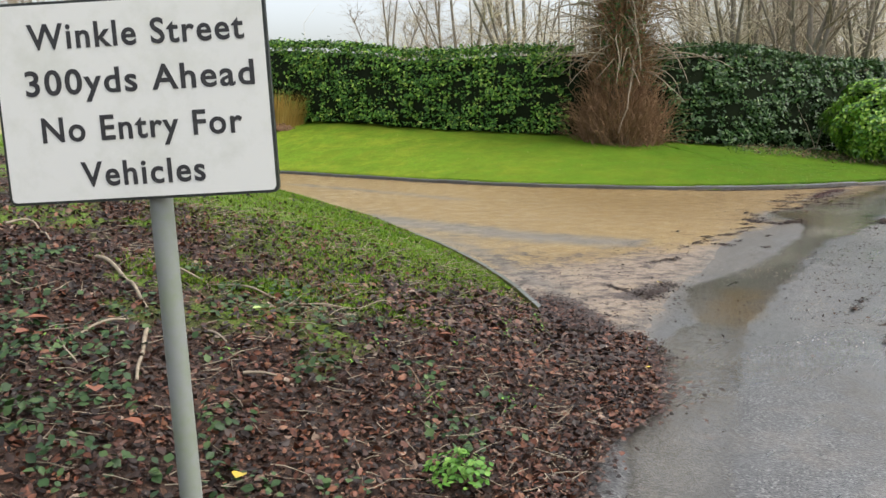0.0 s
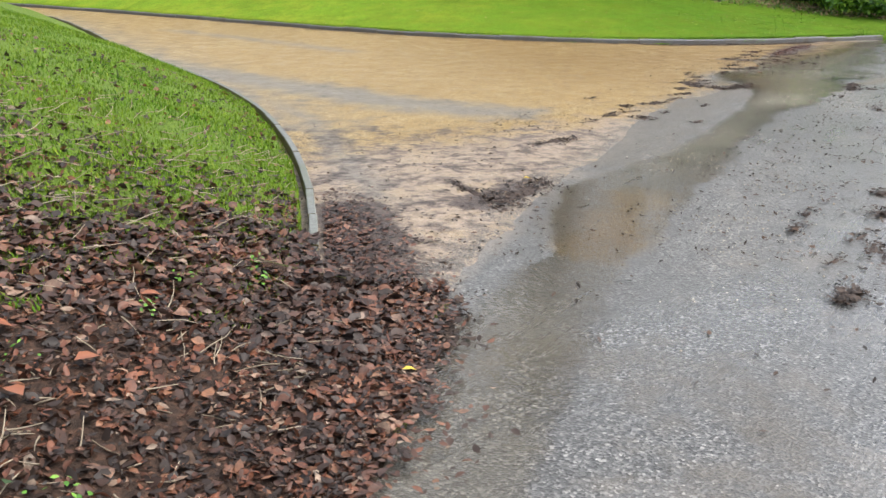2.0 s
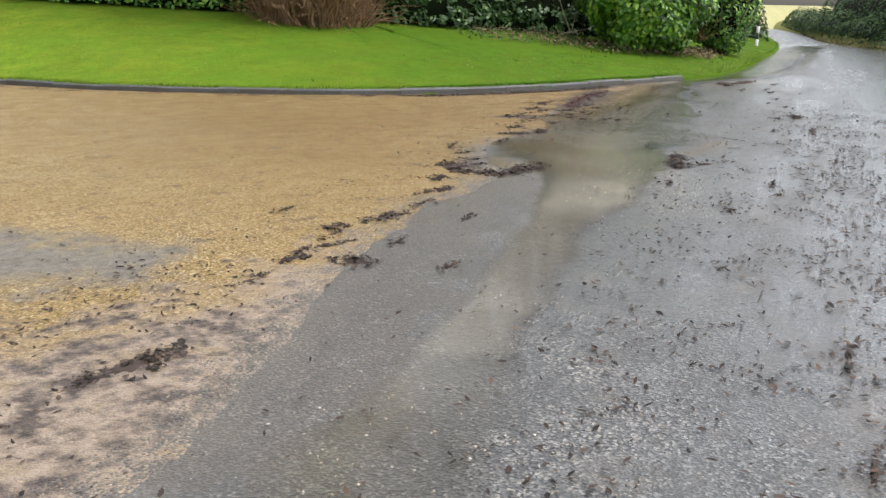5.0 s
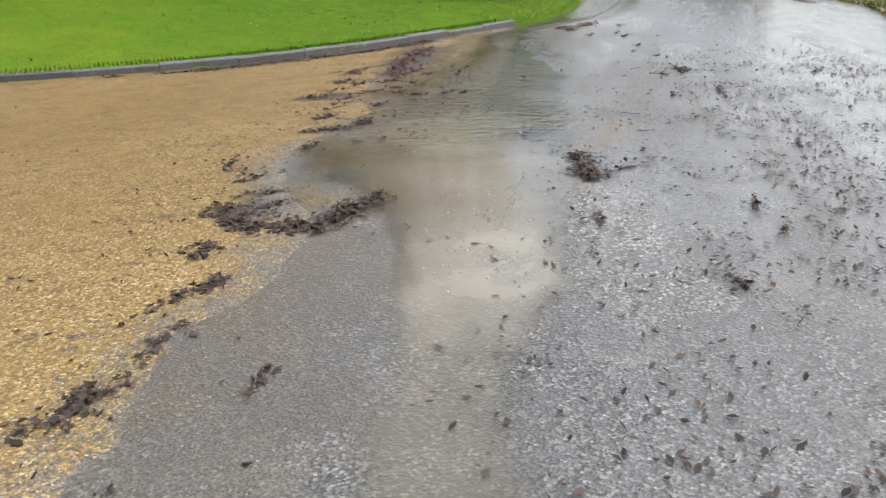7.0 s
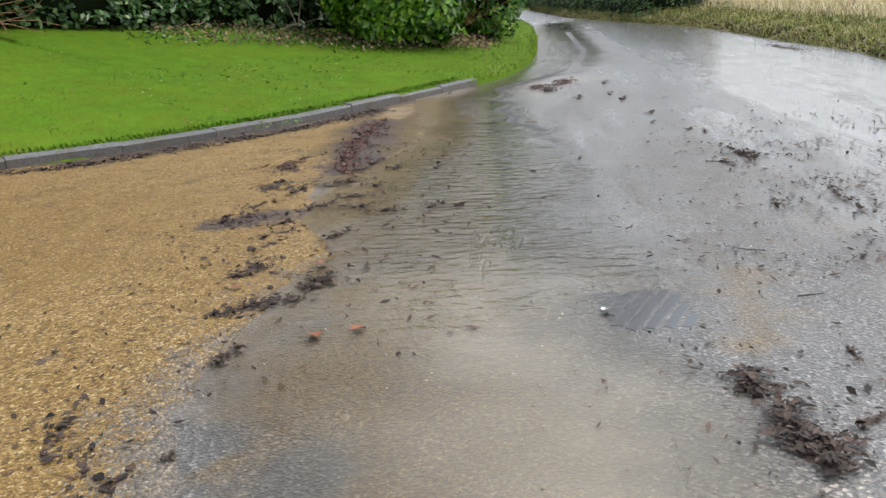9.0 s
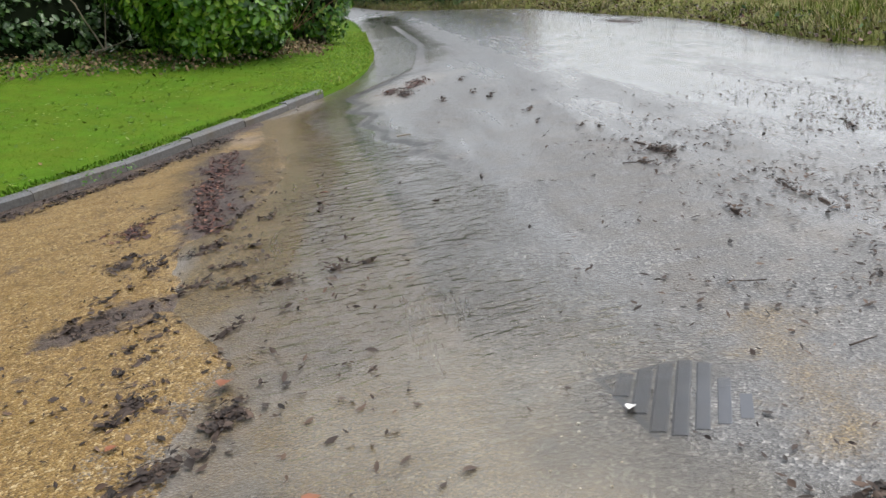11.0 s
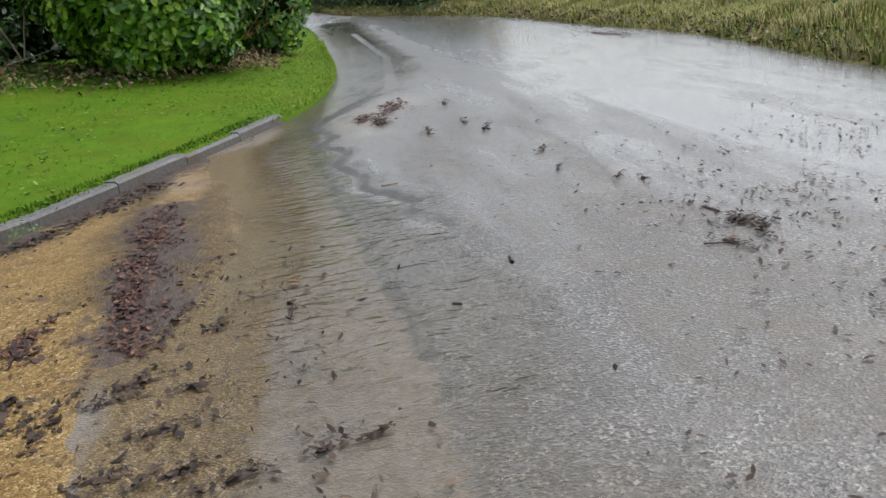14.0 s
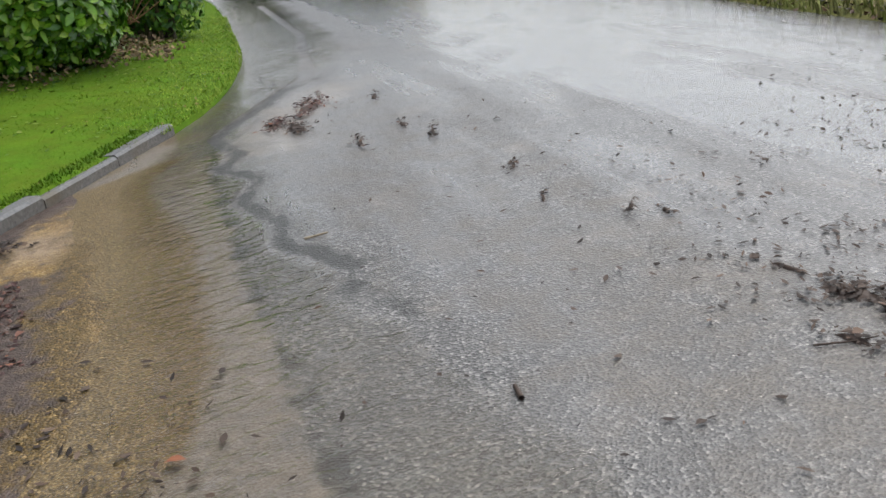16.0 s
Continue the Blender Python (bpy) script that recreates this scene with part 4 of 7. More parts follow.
def twig_line(p, d, length, r0, r1, n=5, bend=0.25, droop=0.0, g=rng):
    p, d = np.array(p, float), np.array(d, float)
    d /= np.linalg.norm(d)
    out = []
    for i in range(n):
        u = i / (n - 1)
        out.append((*p, r0 + (r1 - r0) * u))
        d = d + g.normal(0, bend, 3) / n
        d[2] -= droop / n
        d /= np.linalg.norm(d)
        p = p + d * length / (n - 1)
    return np.array(out)

# ---------------------------------------------------------------- kerbs, laid stone by stone
def kerb_block(length, width, height, chamfer, top_mat, side_mat):
    """A concrete kerb stone with a chamfered front edge, its base sunk below the surface."""
    w, c, lo = width / 2, chamfer, -0.09
    prof = [(-w, lo), (w, lo), (w, height - 0.004), (w - 0.006, height), (-w + c, height), (-w, height - c)]
    vs = [(x, y, z) for x in (-length / 2, length / 2) for y, z in prof]
    n = len(prof)
    fs = [tuple(range(n))[::-1], tuple(range(n, 2 * n))] + [(i, (i + 1) % n, n + (i + 1) % n, n + i) for i in range(n)]
    me = bpy.data.meshes.new("kerb_stone")
    me.from_pydata(vs, [], fs)
    me.materials.append(top_mat)
    me.materials.append(side_mat)
    # faces reaching below 3 cm take the second, darker and browner material
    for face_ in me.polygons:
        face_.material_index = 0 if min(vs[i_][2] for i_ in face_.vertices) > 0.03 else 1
    return me


def lay_kerb(line, length, width, height, chamfer, name, label, front, top_mat, side_mat):
    run = resample(line, length)
    top_ob = empty(name, 0, 0, 0, label, "kerb", kind="structure")
    me = kerb_block(length - 0.006, width, height, chamfer, top_mat, side_mat)
    g = np.random.default_rng(3)
    for (ax, ay), (bx_, by_) in zip(run[:-1], run[1:]):
        ob = new("kerb_stone", me)
        ob.parent = top_ob
        turn = math.degrees(math.atan2(by_ - ay, bx_ - ax)) + (0 if front > 0 else 180) + g.normal(0, 0.35)
        nx, ny = -(by_ - ay) / length, (bx_ - ax) / length
        ob.matrix_basis = pose((ax + bx_) / 2 + nx * width / 2 * front, (ay + by_) / 2 + ny * width / 2 * front, g.normal(0, 0.004), g.normal(0, 0.6), 0, turn)
    return top_ob


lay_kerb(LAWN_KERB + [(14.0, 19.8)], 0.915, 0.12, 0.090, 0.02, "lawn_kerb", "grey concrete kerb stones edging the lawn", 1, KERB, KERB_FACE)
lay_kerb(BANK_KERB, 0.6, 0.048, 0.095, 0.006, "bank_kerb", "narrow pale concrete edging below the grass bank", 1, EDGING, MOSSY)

# ---------------------------------------------------------------- sign on its post
sign = empty("road_sign", -1.205, 0.90, 0.0, "white rectangular road sign with black lettering on a grey metal post", "sign")
sign.matrix_basis = pose(-1.222, 0.885, -0.01, 0, -3.3, -7)


def rounded_plate(w, h, r, y0, y1):
    bm = bmesh.new()
    ring = []
    for cx, cz, a0 in ((w / 2 - r, h / 2 - r, 0), (-w / 2 + r, h / 2 - r, 90), (-w / 2 + r, -h / 2 + r, 180), (w / 2 - r, -h / 2 + r, 270)):
        for k in range(5):
            a = radians(a0 + k * 22.5)
            ring.append((cx + r * math.cos(a), cz + r * math.sin(a)))
    f = [bm.verts.new((x, y0, z)) for x, z in ring]
    b = [bm.verts.new((x, y1, z)) for x, z in ring]
    n = len(ring)
    bm.faces.new(f)
    bm.faces.new(b[::-1])
    for i in range(n):
        bm.faces.new((f[i], b[i], b[(i + 1) % n], f[(i + 1) % n]))
    bmesh.ops.recalc_face_normals(bm, faces=bm.faces[:])
    return bm


SIGN_W, SIGN_H, SIGN_Z = 0.875, 0.635, 1.775
rim = part("rim", rounded_plate(SIGN_W, SIGN_H, 0.022, -0.012, 0.012), SIGN_EDGE, sign, "dark rim and back of the sign")
face = part("face", rounded_plate(SIGN_W - 0.018, SIGN_H - 0.018, 0.016, -0.015, -0.0135), SIGN_FACE, sign, "weathered white sign face")
for ob in (rim, face):
    ob.location.z = SIGN_Z
v, f = tube_arrays([[(0.03, 0.055, -0.25, 0.038), (0.03, 0.055, 0.6, 0.038), (0.03, 0.055, 1.4, 0.038), (0.03, 0.055, 2.06, 0.038)]], 16)
link_data("post", v, f, STEEL, sign, "grey galvanised post with green algae", smooth=True)
for dz in (-0.18, 0.18):
    bm = bmesh.new()
    bmesh.ops.create_cube(bm, size=1)
    for vert in bm.verts:
        vert.co = Vector((vert.co.x * 0.20 + 0.03, vert.co.y * 0.012 + 0.0185, vert.co.z * 0.035 + SIGN_Z + dz))
    part("bracket", bm, STEEL, sign)


def lettering(text, size):
    cu = bpy.data.curves.new("lettering", 'FONT')
    cu.body, cu.size, cu.align_x, cu.align_y = text, size, 'CENTER', 'CENTER'
    cu.extrude, cu.offset = 0.0005, 0.0021
    cu.space_character = 1.13
    cu.resolution_u = 4
    tmp = new("lettering", cu)
    me = bpy.data.meshes.new_from_object(tmp.evaluated_get(bpy.context.evaluated_depsgraph_get()))
    bpy.data.objects.remove(tmp)
    return me


def glyphs(me):
    """The pieces of a lettering mesh, those over one another taken together as one letter."""
    bm = bmesh.new()
    bm.from_mesh(me)
    seen, runs = set(), []
    for v0 in bm.verts:
        if v0 in seen:
            continue
        todo, island = [v0], []
        seen.add(v0)
        while todo:
            w = todo.pop()
            island.append(w)
            for e in w.link_edges:
                o = e.other_vert(w)
                if o not in seen:
                    seen.add(o)
                    todo.append(o)
        runs.append([min(w.co.x for w in island), max(w.co.x for w in island)])
    runs.sort()
    letters = []
    for lo, hi in runs:
        if letters and lo < letters[-1][1]:
            letters[-1][1] = max(hi, letters[-1][1])
        else:
            letters.append([lo, hi])
    out = []
    for lo, hi in letters:
        one = bm.copy()
        bmesh.ops.delete(one, geom=[w for w in one.verts if not lo - 1e-5 <= w.co.x <= hi + 1e-5], context='VERTS')
        out.append(one)
    bm.free()
    return out


for text, x, z, wide in (("Winkle Street", 0.025, 0.205, 0.955), ("300yds Ahead", 0.023, 0.062, 1.05), ("No Entry For", 0.012, -0.086, 0.95), ("Vehicles", 0.008, -0.232, 0.96)):
    for bm in glyphs(lettering(text, 0.110)):
        ob = part("letter", bm, SIGN_INK, face)
        ob.matrix_basis = pose(x, -0.0162, z, 90, 0, 0)
        ob.scale.x = wide

# ---------------------------------------------------------------- hedge of laurel
hl = resample(HEDGE_LINE, 0.2)
tang = np.gradient(hl, axis=0)
tang /= np.hypot(tang[:, 0], tang[:, 1])[:, None]
hn = np.stack([tang[:, 1], -tang[:, 0]], 1)
hbase = lawn_height(hl[:, 0], hl[:, 1])


def hedge_top(i):
    return np.interp(hl[i, 0], [-6, -1.5, 4, 8], [2.95, 2.62, 2.50, 2.70]) + 0.10 * np.sin(i * 0.043) + 0.08 * np.sin(i * 0.19 + 1)


hedge = empty("hedge", *hl[len(hl) // 2], float(hbase[len(hl) // 2]), "tall dense evergreen laurel hedge along the lawn", "hedge")
# inner mass of twigs and old leaves, coloured near-black for the shade inside
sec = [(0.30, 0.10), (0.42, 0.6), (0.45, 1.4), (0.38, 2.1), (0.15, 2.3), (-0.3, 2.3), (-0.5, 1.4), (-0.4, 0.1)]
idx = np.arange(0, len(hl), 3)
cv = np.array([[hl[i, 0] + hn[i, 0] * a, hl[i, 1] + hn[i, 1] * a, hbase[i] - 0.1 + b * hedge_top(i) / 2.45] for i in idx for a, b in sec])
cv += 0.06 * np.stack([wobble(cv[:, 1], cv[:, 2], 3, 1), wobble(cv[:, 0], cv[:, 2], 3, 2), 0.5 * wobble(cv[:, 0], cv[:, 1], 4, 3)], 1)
m_ = len(sec)
cf = [(r * m_ + s, r * m_ + (s + 1) % m_, (r + 1) * m_ + (s + 1) % m_, (r + 1) * m_ + s) for r in range(len(idx) - 1) for s in range(m_)]
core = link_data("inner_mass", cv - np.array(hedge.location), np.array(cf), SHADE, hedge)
def hedge_leaves(parent, lo, hi, core_n, mat, label, thin):
    """Leaves over the face and top of one stretch of the hedge, in lumps, with gaps into the dark."""
    span = np.nonzero((hl[:, 0] > lo) & (hl[:, 0] <= hi))[0]
    pick = rng.choice(span[2:-2], core_n)
    front = rng.random(core_n) < 0.74
    hz = np.where(front, hedge_top(pick) * rng.random(core_n) ** 0.9, hedge_top(pick) + rng.normal(0, 0.07, core_n))
    bulge = 0.13 * wobble(hl[pick, 0], hz * 1.6, 1.5, 6) + 0.08 * wobble(hl[pick, 0] * 2, hz * 3.2, 1.8, 2)
    gap = wobble(hl[pick, 0] * 1.2 + 3, hz * 2.2, 1.1, 8) + 0.5 * wobble(hl[pick, 0] * 3 + 1, hz * 4.5, 1.3, 5)
    out_ = np.where(front, 0.50 + bulge - 0.14 * np.maximum(hz - 1.8, 0) - 0.05 * np.maximum(0.5 - hz, 0) - 0.12 * rng.random(core_n), rng.uniform(-0.6, 0.42, core_n))
    sel = (~front) | (gap > thin + 0.4 * rng.random(core_n) + 0.7 * np.clip(0.35 - hz, 0, 1))
    pts = np.stack([hl[pick, 0] + hn[pick, 0] * out_ + tang[pick, 0] * rng.uniform(-.1, .1, core_n), hl[pick, 1] + hn[pick, 1] * out_ + tang[pick, 1] * rng.uniform(-.1, .1, core_n), hbase[pick] + hz], 1)
    nrm = np.stack([hn[pick, 0] * front, hn[pick, 1] * front, np.where(front, 0.75, 1.0)], 1) + rng.normal(0, 0.5, (core_n, 3))
    v, f = leaf_arrays(pts[sel] - np.array(parent.location), nrm[sel], rng.uniform(0.09, 0.16, sel.sum()), rng.uniform(0.05, 0.08, sel.sum()), rng.uniform(0.05, 0.45, sel.sum()), rng.uniform(1.6, 4.7, sel.sum()))
    link_data("foliage", v, f, mat, parent, label)


hedge_leaves(hedge, -17, 6.6, 40000, HEDGE, "glossy mid-green laurel leaves", -0.70)
# beyond x 6.6 the leaves are coloured darker than on the left stretch
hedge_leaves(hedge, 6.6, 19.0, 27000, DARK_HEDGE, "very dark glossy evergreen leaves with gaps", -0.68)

# picket fence glimpsed through the hedge's foot
fence = empty("picket_fence", 4.2, 26.45, 0, "grey weathered picket fence behind the hedge foot", "fence")
fr = resample(HEDGE_LINE[4:8], 0.13)
pale_me = None
bm = bmesh.new()
bmesh.ops.create_cube(bm, size=1)
for vert in bm.verts:
    vert.co = Vector((vert.co.x * 0.07, vert.co.y * 0.02, vert.co.z * 0.95 + 0.475))
pale_me = bpy.data.meshes.new("picket")
bm.to_mesh(pale_me)
bm.free()
pale_me.materials.append(FENCE_WOOD)
fb = lawn_height(fr[:, 0], fr[:, 1])
for i in range(len(fr) - 1):
    ob = new("picket", pale_me)
    ob.parent = fence
    a = math.degrees(math.atan2(fr[i + 1, 1] - fr[i, 1], fr[i + 1, 0] - fr[i, 0]))
    nx, ny = math.sin(radians(a)), -math.cos(radians(a))
    ob.matrix_basis = pose(fr[i, 0] - fence.location.x + 0.16 * nx, fr[i, 1] - fence.location.y + 0.16 * ny, fb[i] - 0.08, 0, 0, a)

# ---------------------------------------------------------------- laurel bush at the road's bend
BUSH = np.array([14.75, 23.05, 0.0])
BUSH[2] = float(lawn_height(np.array([BUSH[0]]), np.array([BUSH[1]]))[0]) - 0.12


def leafy_shrub(name, label, at, rx_, ry_, h, count, size, mat, seed, category="shrub"):
    g = np.random.default_rng(seed)
    top_ob = empty(name, *at, label, category)
    # short stems
    lines = [twig_line((g.normal(0, 0.15), g.normal(0, 0.15), -0.05), (g.normal(0, 0.5), g.normal(0, 0.5), 1), h * 0.8, 0.035, 0.008, 6, 0.4, g=g) for _ in range(14)]
    for ln in lines:
        sv, sf = tube_arrays([ln], 5)
        link_data("stem", sv, sf, BARK, top_ob)
    # heart coloured near-black for the shade among the leaves
    bm_ = bmesh.new()
    bmesh.ops.create_icosphere(bm_, subdivisions=3, radius=1)
    for vert in bm_.verts:
        q = vert.co.copy()
        k = 0.80 + 0.10 * noise.noise(q * 2.2 + Vector((seed, 0, 0)))
        vert.co = Vector((q.x * rx_ * k, q.y * ry_ * k, h * 0.53 + q.z * h * 0.47 * k))
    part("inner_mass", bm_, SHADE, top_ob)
    d = g.normal(0, 1, (count, 3))
    d /= np.linalg.norm(d, axis=1)[:, None]
    lump = 1 + 0.10 * np.sin(d[:, 0] * 5 + seed) * np.cos(d[:, 2] * 6) + 0.07 * np.sin(d[:, 1] * 9 + d[:, 2] * 7 + 2 * seed)
    depth = 1.0 - 0.22 * g.random(count) ** 1.6
    p = np.stack([d[:, 0] * rx_, d[:, 1] * ry_, d[:, 2] * h * 0.5], 1) * (lump * depth)[:, None]
    p[:, 2] += h * 0.52
    p[:, 2] = np.maximum(p[:, 2], 0.10 + 0.1 * g.random(count))
    nrm_ = d + np.array([0, 0, 0.7]) + g.normal(0, 0.36, (count, 3))
    lv, lf_ = leaf_arrays(p, nrm_, g.uniform(0.75, 1.3, count) * size, g.uniform(0.42, 0.60, count) * size, g.uniform(0.05, 0.45, count), g.uniform(1.6, 4.7, count))
    link_data("foliage", lv, lf_, mat, top_ob)
    return top_ob


leafy_shrub("laurel_bush", "rounded glossy green laurel bush on the lawn corner", BUSH, 1.45, 1.45, 2.5, 12000, 0.142, LAUREL, 5, "bush")
leafy_shrub("evergreen_shrub", "dark upright evergreen shrub with bare twigs at its foot", (17.75, 24.3, float(lawn_height(np.array([17.75]), np.array([24.3]))[0]) - 0.1), 0.95, 0.95, 2.9, 4800, 0.11, HEDGE, 6)
lines = []
for k in range(11):
    a = rng.uniform(-2.6, -0.4)
    lines.append(twig_line((16.75 + rng.normal(0, 0.16), 23.75 + rng.normal(0, 0.14), 0.55), (math.cos(a), math.sin(a) * 0.7, rng.uniform(0.3, 1.4)), rng.uniform(0.5, 1.1), 0.009, 0.003, 5, 0.5))
twigs_top = empty("dead_bush", 16.75, 23.75, 0.5, "bare brown twigs beside the shrub foot", "dead bush")
for ln in lines:
    ln[:, :3] -= np.array([16.75, 23.75, 0.5])
    v, f = tube_arrays([ln], 4)
    link_data("twig", v, f, SHOOTS, twigs_top)
lines = [twig_line((13.3, 23.9, 0.70), (-0.35, 0.1, 1.0), 1.5, 0.014, 0.005, 7, 0.5), twig_line((13.32, 23.9, 0.72), (0.30, 0.1, 1.0), 0.9, 0.013, 0.004, 6, 0.5), twig_line((13.05, 23.85, 0.70), (0.8, -0.1, 0.1), 0.7, 0.012, 0.005, 5, 0.3)]
v, f = tube_arrays(lines, 5)
tagged(link_data("bare_sapling", v, f, PALE_TWIGS), "thin bare pale sapling in front of the hedge", "sapling")

# ---------------------------------------------------------------- tree with a skirt of brown shoots
TREE = np.array([7.3, 24.1, 0.0])
TREE[2] = float(lawn_height(TREE[0:1], TREE[1:2])[0])
big = empty("shaggy_tree", *TREE, "old ivy-clad tree with a thick skirt of brown shoots", "tree")
trunk = [(0.02 * np.sin(z), 0.03 * np.cos(1.3 * z), z, 0.42 * (1 - z / 19) + 0.25 * math.exp(-3 * max(z, 0))) for z in np.linspace(-0.2, 11, 14)]
v, f = tube_arrays([trunk], 12)
link_data("trunk", v, f, BARK, big, smooth=True)
lines = []
for k in range(4200):
    a, r = rng.uniform(0, 2 * np.pi), 0.2 + 0.95 * rng.random() ** 0.9
    z0 = rng.uniform(-0.32, 0.4) if rng.random() < 0.5 else rng.uniform(0.3, 3.8)
    lean_ = rng.uniform(-0.4, 0.9)
    r = r * max(0.55, 1 - 0.13 * z0)
    lines.append(twig_line((r * math.cos(a), r * math.sin(a), z0), (math.cos(a) * lean_, math.sin(a) * lean_, 1), rng.uniform(0.5, 1.6), 0.012, 0.004, 5, 1.7))
v, f = tube_arrays(lines, 3)
tagged(link_data("shoots", v, f, SHOOTS, big), "dense tangle of reddish-brown shoots", kind="stuff")
lines = []
for k in range(520):
    a = rng.uniform(0, 2 * np.pi)
    z0 = rng.uniform(1.8, 7.5)
    lines.append(twig_line((0.3 * math.cos(a), 0.3 * math.sin(a), z0), (math.cos(a), math.sin(a), rng.uniform(0.1, 1.2)), rng.uniform(0.8, 3.0), 0.022, 0.007, 8, 1.2, droop=rng.uniform(0.4, 2.2)))
v, f = tube_arrays(lines, 4)
tagged(link_data("drooping_branches", v, f, PALE_TWIGS, big), "pale drooping bare branches", kind="stuff")
lines = []
for k in range(26):
    a, z0 = rng.uniform(0, 2 * np.pi), rng.uniform(4, 10.5)
    lines.append(twig_line((0, 0, z0), (math.cos(a), math.sin(a), rng.uniform(0.5, 1.3)), rng.uniform(3, 5.5), 0.10, 0.012, 8, 0.5))
v, f = tube_arrays(lines, 6)
link_data("crown", v, f, BARK, big)
n = 6500
a, z0 = rng.uniform(0, 2 * np.pi, n), rng.uniform(1.6, 9.5, n)
p = np.stack([0.52 * np.cos(a), 0.52 * np.sin(a), z0], 1) + rng.normal(0, 0.13, (n, 3))
v, f = leaf_arrays(p, np.stack([np.cos(a), np.sin(a), 0.4 + 0 * a], 1) + rng.normal(0, .4, (n, 3)), rng.uniform(0.07, 0.12, n), rng.uniform(0.06, 0.1, n), rng.uniform(0, .4, n), rng.uniform(0, 6, n))
link_data("ivy", v, f, IVY, big, "dark ivy leaves on the trunk")
# pale cut stumps at its foot
for k in range(11):
    a = rng.uniform(-2.9, -0.3)
    ln = [twig_line((7.3 + 0.85 * math.cos(a), 24.1 + 0.8 * math.sin(a), TREE[2] - 0.18), (rng.normal(0, .35), rng.normal(0, .2), 1), rng.uniform(0.25, 0.5), 0.035, 0.028, 3, 0.1)]
    v, f = tube_arrays(ln, 6)
    tagged(link_data("cut_stump", v, f, PALE_TWIGS), "pale cut shoot stump at the tree foot", "stump", "cut stumps")

# golden ornamental grass clump and pale stone by the hedge
cl = (-3.2, 30.15)
cz = float(lawn_height(np.array([cl[0]]), np.array([cl[1]]))[0])
n = 2600
a, r = rng.uniform(0, 6.283, n), rng.random(n) ** 0.5 * 1.15
p = np.stack([cl[0] + r * np.cos(a), cl[1] + 0.5 * r * np.sin(a), np.full(n, cz)], 1)
v, f = blade_arrays(p, rng.uniform(0.45, 1.35, n), rng.uniform(0.010, 0.018, n), 0.05 + 0.35 * r, a - np.pi / 2)
tagged(link_data("golden_stem_clump", v, f, GOLD), "clump of golden upright winter stems", "shrub")
n = 900
a, r = rng.uniform(0, 6.283, n), rng.random(n) ** 0.5
p = np.stack([cl[0] + 0.15 + 0.95 * r * np.cos(a), cl[1] - 0.55 + 0.30 * r * np.sin(a), np.full(n, cz - 0.10) + 0.32 * (1 - r) * rng.random(n)], 1)
v, f = leaf_arrays(p, np.stack([np.cos(a) * 0.5, np.sin(a) * 0.5 - 0.3, np.ones(n)], 1) + rng.normal(0, .4, (n, 3)), rng.uniform(0.08, 0.2, n), rng.uniform(0.02, 0.07, n), rng.uniform(-.4, .4, n), rng.uniform(0, 6.28, n))
tagged(link_data("dead_growth", v, f, SHOOTS), "heap of withered brown growth before the golden stems", "dead leaves", kind="stuff")
bm = bmesh.new()
bmesh.ops.create_icosphere(bm, subdivisions=2, radius=1)
for vert in bm.verts:
    q = vert.co
    k = 1 + 0.2 * noise.noise(q * 1.5)
    vert.co = Vector((q.x * 0.22 * k, q.y * 0.14 * k, q.z * 0.30 * k))
me = bpy.data.meshes.new("standing_stone")
bm.to_mesh(me)
bm.free()
me.materials.append(STONE)
st = tagged(new("standing_stone", me), "pale upright stone at the edge of the lawn", "stone")
st.matrix_basis = pose(-5.62, 32.1, float(lawn_height(np.array([-5.62]), np.array([32.1]))[0]) + 0.2, 0, -14, 20)

# ---------------------------------------------------------------- marker post on the bend
mk = (22.6, 28.9)
mz = float(lawn_height(np.array([mk[0]]), np.array([mk[1]]))[0])
marker = empty("marker_post", mk[0], mk[1], mz - 0.02, "black and white roadside marker post", "post")
for z0, z1, mt in ((-0.1, 0.22, POST_WHITE), (0.22, 0.42, POST_BLACK), (0.42, 0.62, POST_WHITE), (0.62, 0.78, POST_BLACK)):
    v, f = tube_arrays([[(0, 0, z0, 0.05), (0, 0, z1, 0.05), (0, 0, z1 + 0.001, 0.01)]], 10)
    link_data("band", v, f, mt, marker)

